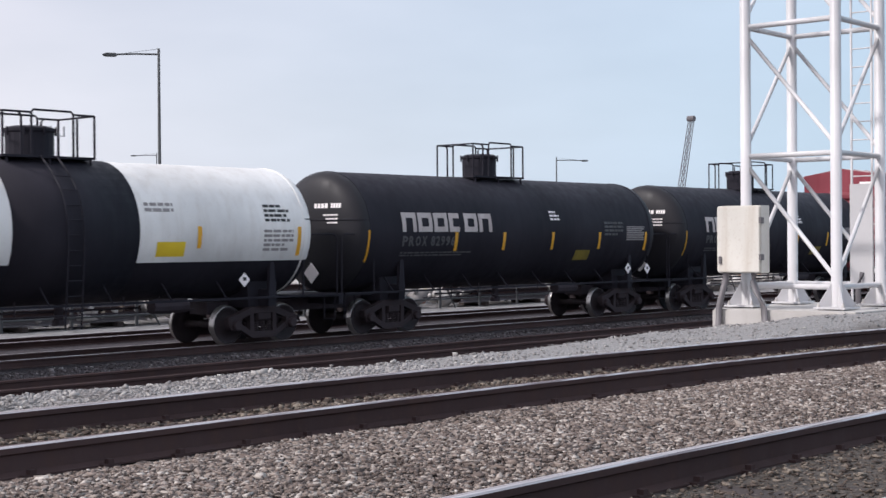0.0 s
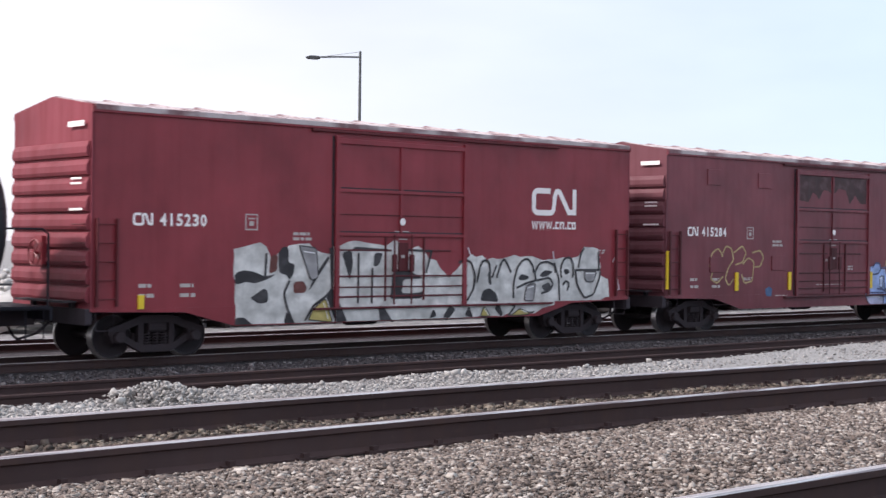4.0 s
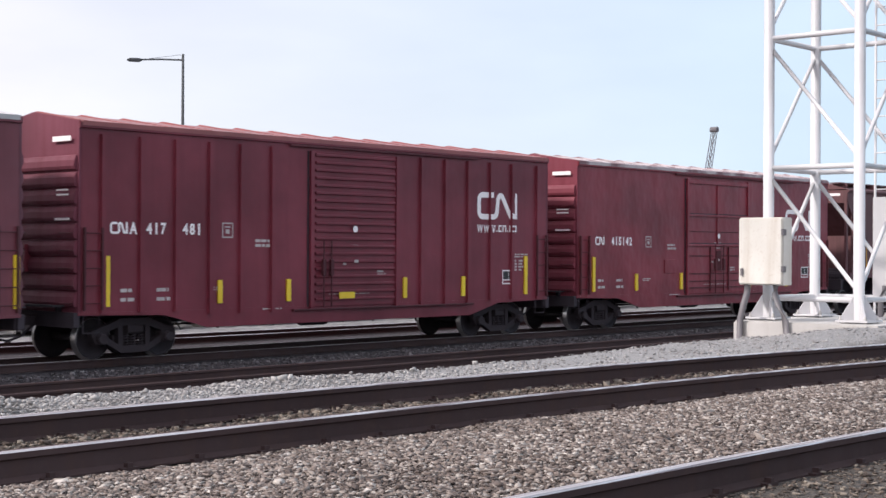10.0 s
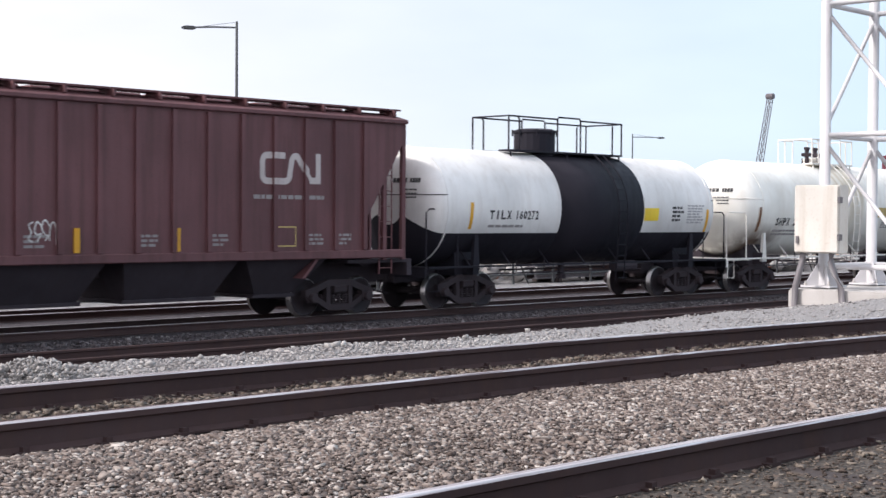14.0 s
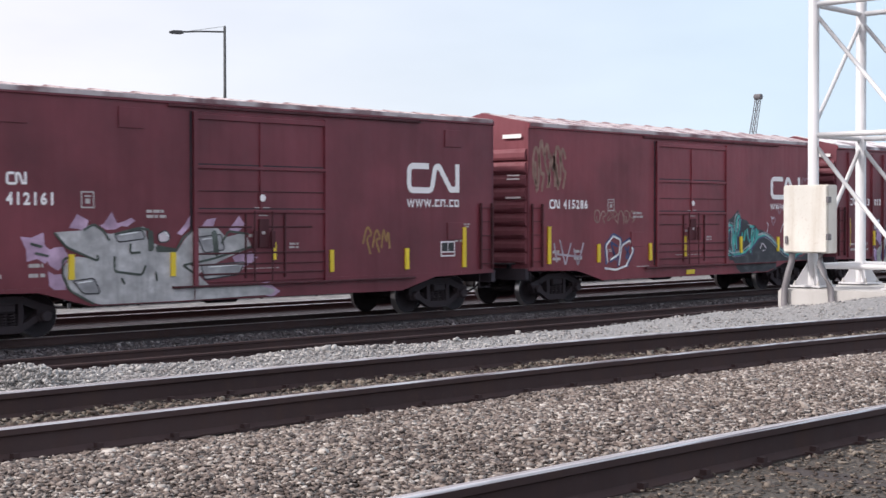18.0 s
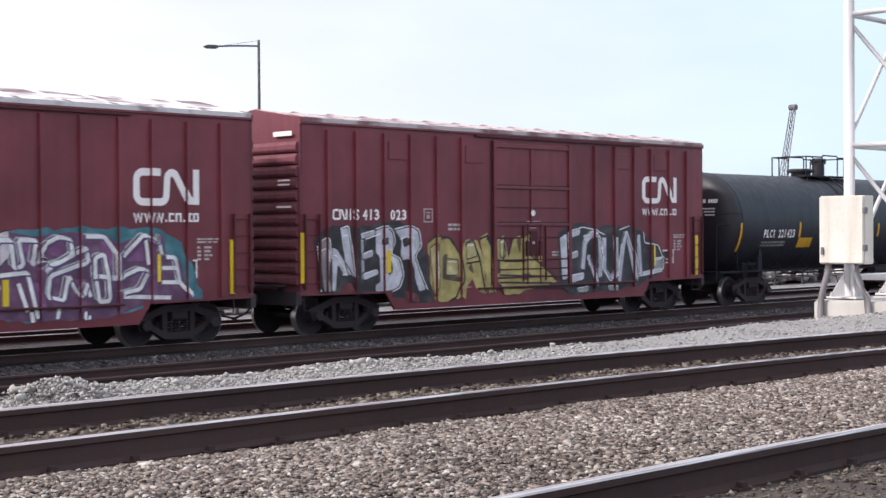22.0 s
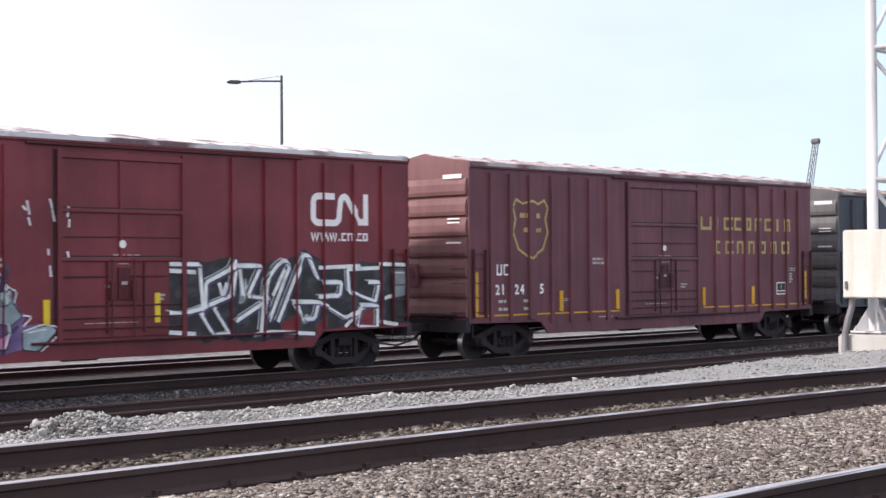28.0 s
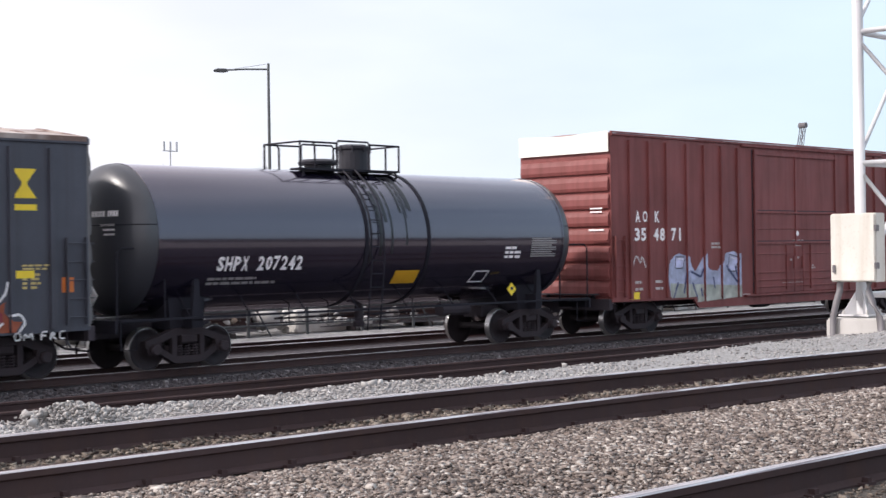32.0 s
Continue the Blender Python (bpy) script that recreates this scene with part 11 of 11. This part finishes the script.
    word(c, "14", -6.80, 1.84, 2.18, M["gold_mark"], y, -6.30)
    word(c, "1568", -5.95, 1.84, 2.18, M["gold_mark"], y, -4.55)
    for xa, xb, za, zb, k in ((-7.68, -7.37, 1.72, 2.04, "orange_mark"), (-6.82, -6.34, 1.56, 1.79, "yellow_mark"), (6.3, 6.75, 2.05, 2.2, "yellow_mark"), (7.35, 7.62, 1.75, 2.05, "orange_mark"), (3.2, 3.6, 1.35, 1.5, "yellow_mark")):
        bm = bmesh.new()
        bar(bm, xa, xb, za, zb, y)
        part("label_plate", bm, M[k], c, "small bright label")
    data_marks(c, False, M["gold_mark"], h=8.0)
    teal_flames(c, st)
    rust_flames(c, st)
    for k, ring in enumerate(([(0.02, 0.02), (0.0, 0.15), (0.12, 0.17), (0.14, 0.03), (0.02, 0.02)], [(0.2, 0.01), (0.22, 0.16), (0.3, 0.05), (0.37, 0.17), (0.4, 0.02)], [(0.58, 0.0), (0.58, 0.16), (0.72, 0.17)], [(0.58, 0.09), (0.69, 0.09)],
                              [(0.78, 0.0), (0.8, 0.15), (0.9, 0.11), (0.8, 0.08), (0.92, 0.0)], [(1.1, 0.16), (0.99, 0.15), (0.99, 0.01), (1.1, 0.02)])):
        stroke(c, [(6.3 + q[0], 0.82 + q[1]) for q in ring], 0.032, (0.75, 0.74, 0.74), [], 0.006, "white chalky scrawl", soft=1)
    # glossy black tank
    c = add(tank_car("tank_car", 374.65, 6.97, M["tank_gloss"], "glossy black tank car with white number and drip-stained middle", (-5.6, 5.5), 7.65, platform=(-2.07, 1.12), dome=(0.2, 0.38), drum=-0.95, zc=2.82, r=1.655, ladder_x=-0.6, rail_z=5.12, dark=M["tank_new_black"], frame_mat=M["tank_black"], head=M["head_gloss"], q=2.8, depth=0.7))
    tank_word(c, "SHPX 207242", -5.13, 2.10, 2.42, M["white_mark"], -2.76)
    tank_dashes(c, -5.3, -3.4, 1.78, 1.98, M["grey_mark"], 2, 21)
    tank_plate(c, 0.24, 1.04, 1.70, 2.02, M["amber_mark"], "amber painted panel")
    tank_lines(c, 5.0, 6.0, 2.3, 2.82, M["grey_mark"], 9, 5)
    tank_dashes(c, 4.0, 4.6, 2.25, 2.6, M["white_mark"], 3, 22)
    bm = bmesh.new()
    ribbon(bm, [(3.0, 1.68), (3.5, 1.68), (3.58, 1.95), (3.08, 1.95)], 0.03, 0, True)
    part("stencil_box", on_tank(bm), M["white_mark"], c)
    diamond(c, 4.35, 1.46, M["yellow_mark"])
    bm = bmesh.new()
    g2 = random.Random(9)
    bm = bmesh.new()
    x = -0.75
    while x < 1.1:
        w = g2.uniform(0.03, 0.11)
        if g2.random() < 0.45:
            fine_bar(bm, x, x + w, 3.2 + g2.uniform(-0.7, 0.9) - (0.5 if x < 0.2 else 0.0), 4.34, 8)
        x += w + g2.uniform(0.0, 0.05)
    part("drip_stain", on_tank(bm, lift=0.006), M["drip"], c, "dull drips below the hatch", kind="stuff")
    for x in (-0.85, 1.2):
        bm = bmesh.new()
        lathe(bm, [(x - 0.05, TR), (x - 0.05, TR + 0.02), (x + 0.05, TR + 0.02), (x + 0.05, TR)], "x", 48, centre=(0, 0, TZ0))
        part("jacket_strap", bm, M["tank_black"], c)
    # tall last car
    tone = (0.215, 0.054, 0.050)
    mat = paint("brick_red_paint", tone, 0.6, 0.4, 140, grime=(0.09, 0.03, 0.025), dent=0.3)
    c = add(box_car("box_car", 392.4, 9.2, mat, "tall brick-red ribbed box car with white band on its end", (-2.0, 2.9), (-8.35, -7.45, -6.6, -5.6, -4.7, -3.8, -2.9, 3.8, 4.7, 5.6, 6.5, 7.5, 8.4), eave=5.74, reach=0.95, straight=True, sill_deep=0.66, top_white=True, pitch=0.5, peak_up=0.05))
    y = -HALF - 0.005
    for w, a in (("A", -8.1), ("O", -7.75), ("K", -7.18)):
        word(c, w, a, 3.24, 3.58, M["white_mark"], y, a + 0.24)
    for w, a in (("35", -8.14), ("48", -7.24), ("71", -6.38)):
        word(c, w, a, 2.70, 3.08, M["white_mark"], y, a + 0.55)
    scribble(c, -8.2, -7.7, 1.9, 2.4, (0.55, 0.5, 0.5), 121, 0.05, 1)
    lavender_wash(c, [(x - 0.055, x + 0.055, 0.072) for x in (-6.6, -5.6, -4.7, -3.8, -2.9)])
    bm = bmesh.new()
    bar(bm, -8.4, -7.95, 1.02, 1.22, -HALF - 0.006)
    part("label_plate", bm, M["yellow_mark"], c, "small yellow label")
    data_marks(c, h=9.2)


build_train()

# ---- what moves: the train rolls by, its wheels turn ----
GONE = [0.0, 21.89, 43.69, 65.41, 87.10, 108.85, 130.62, 152.43, 174.29, 196.19, 218.04, 240.03, 261.95, 283.96, 306.09, 328.37, 350.45]  # metres rolled, every 2 s


def rolled(t):
    i = min(int(t / 2), len(GONE) - 2)
    return GONE[i] + (GONE[i + 1] - GONE[i]) * (t / 2 - i)


def motions():
    for car, start in CARS:
        walk(car, [(2.0 * i, pose(start - s, YT, 0)) for i, s in enumerate(GONE)])
    for side in (-1, 1):
        first, rest = WHEELS[side][0], WHEELS[side][1:]
        rows = []
        for k in range(32 * FPS + 1):
            t = k / FPS
            rows.append((t, Matrix.Translation((side * BASE, 0, WHEEL_R)) @ Matrix.Rotation(-(rolled(t) / WHEEL_R) % (2 * math.pi), 4, "Y")))
        walk(first, rows)
        keys = first.animation_data
        for w in rest:
            w.rotation_mode = "QUATERNION"
            mine = w.animation_data_create()
            mine.action = keys.action
            mine.action_slot = keys.action_slot


motions()
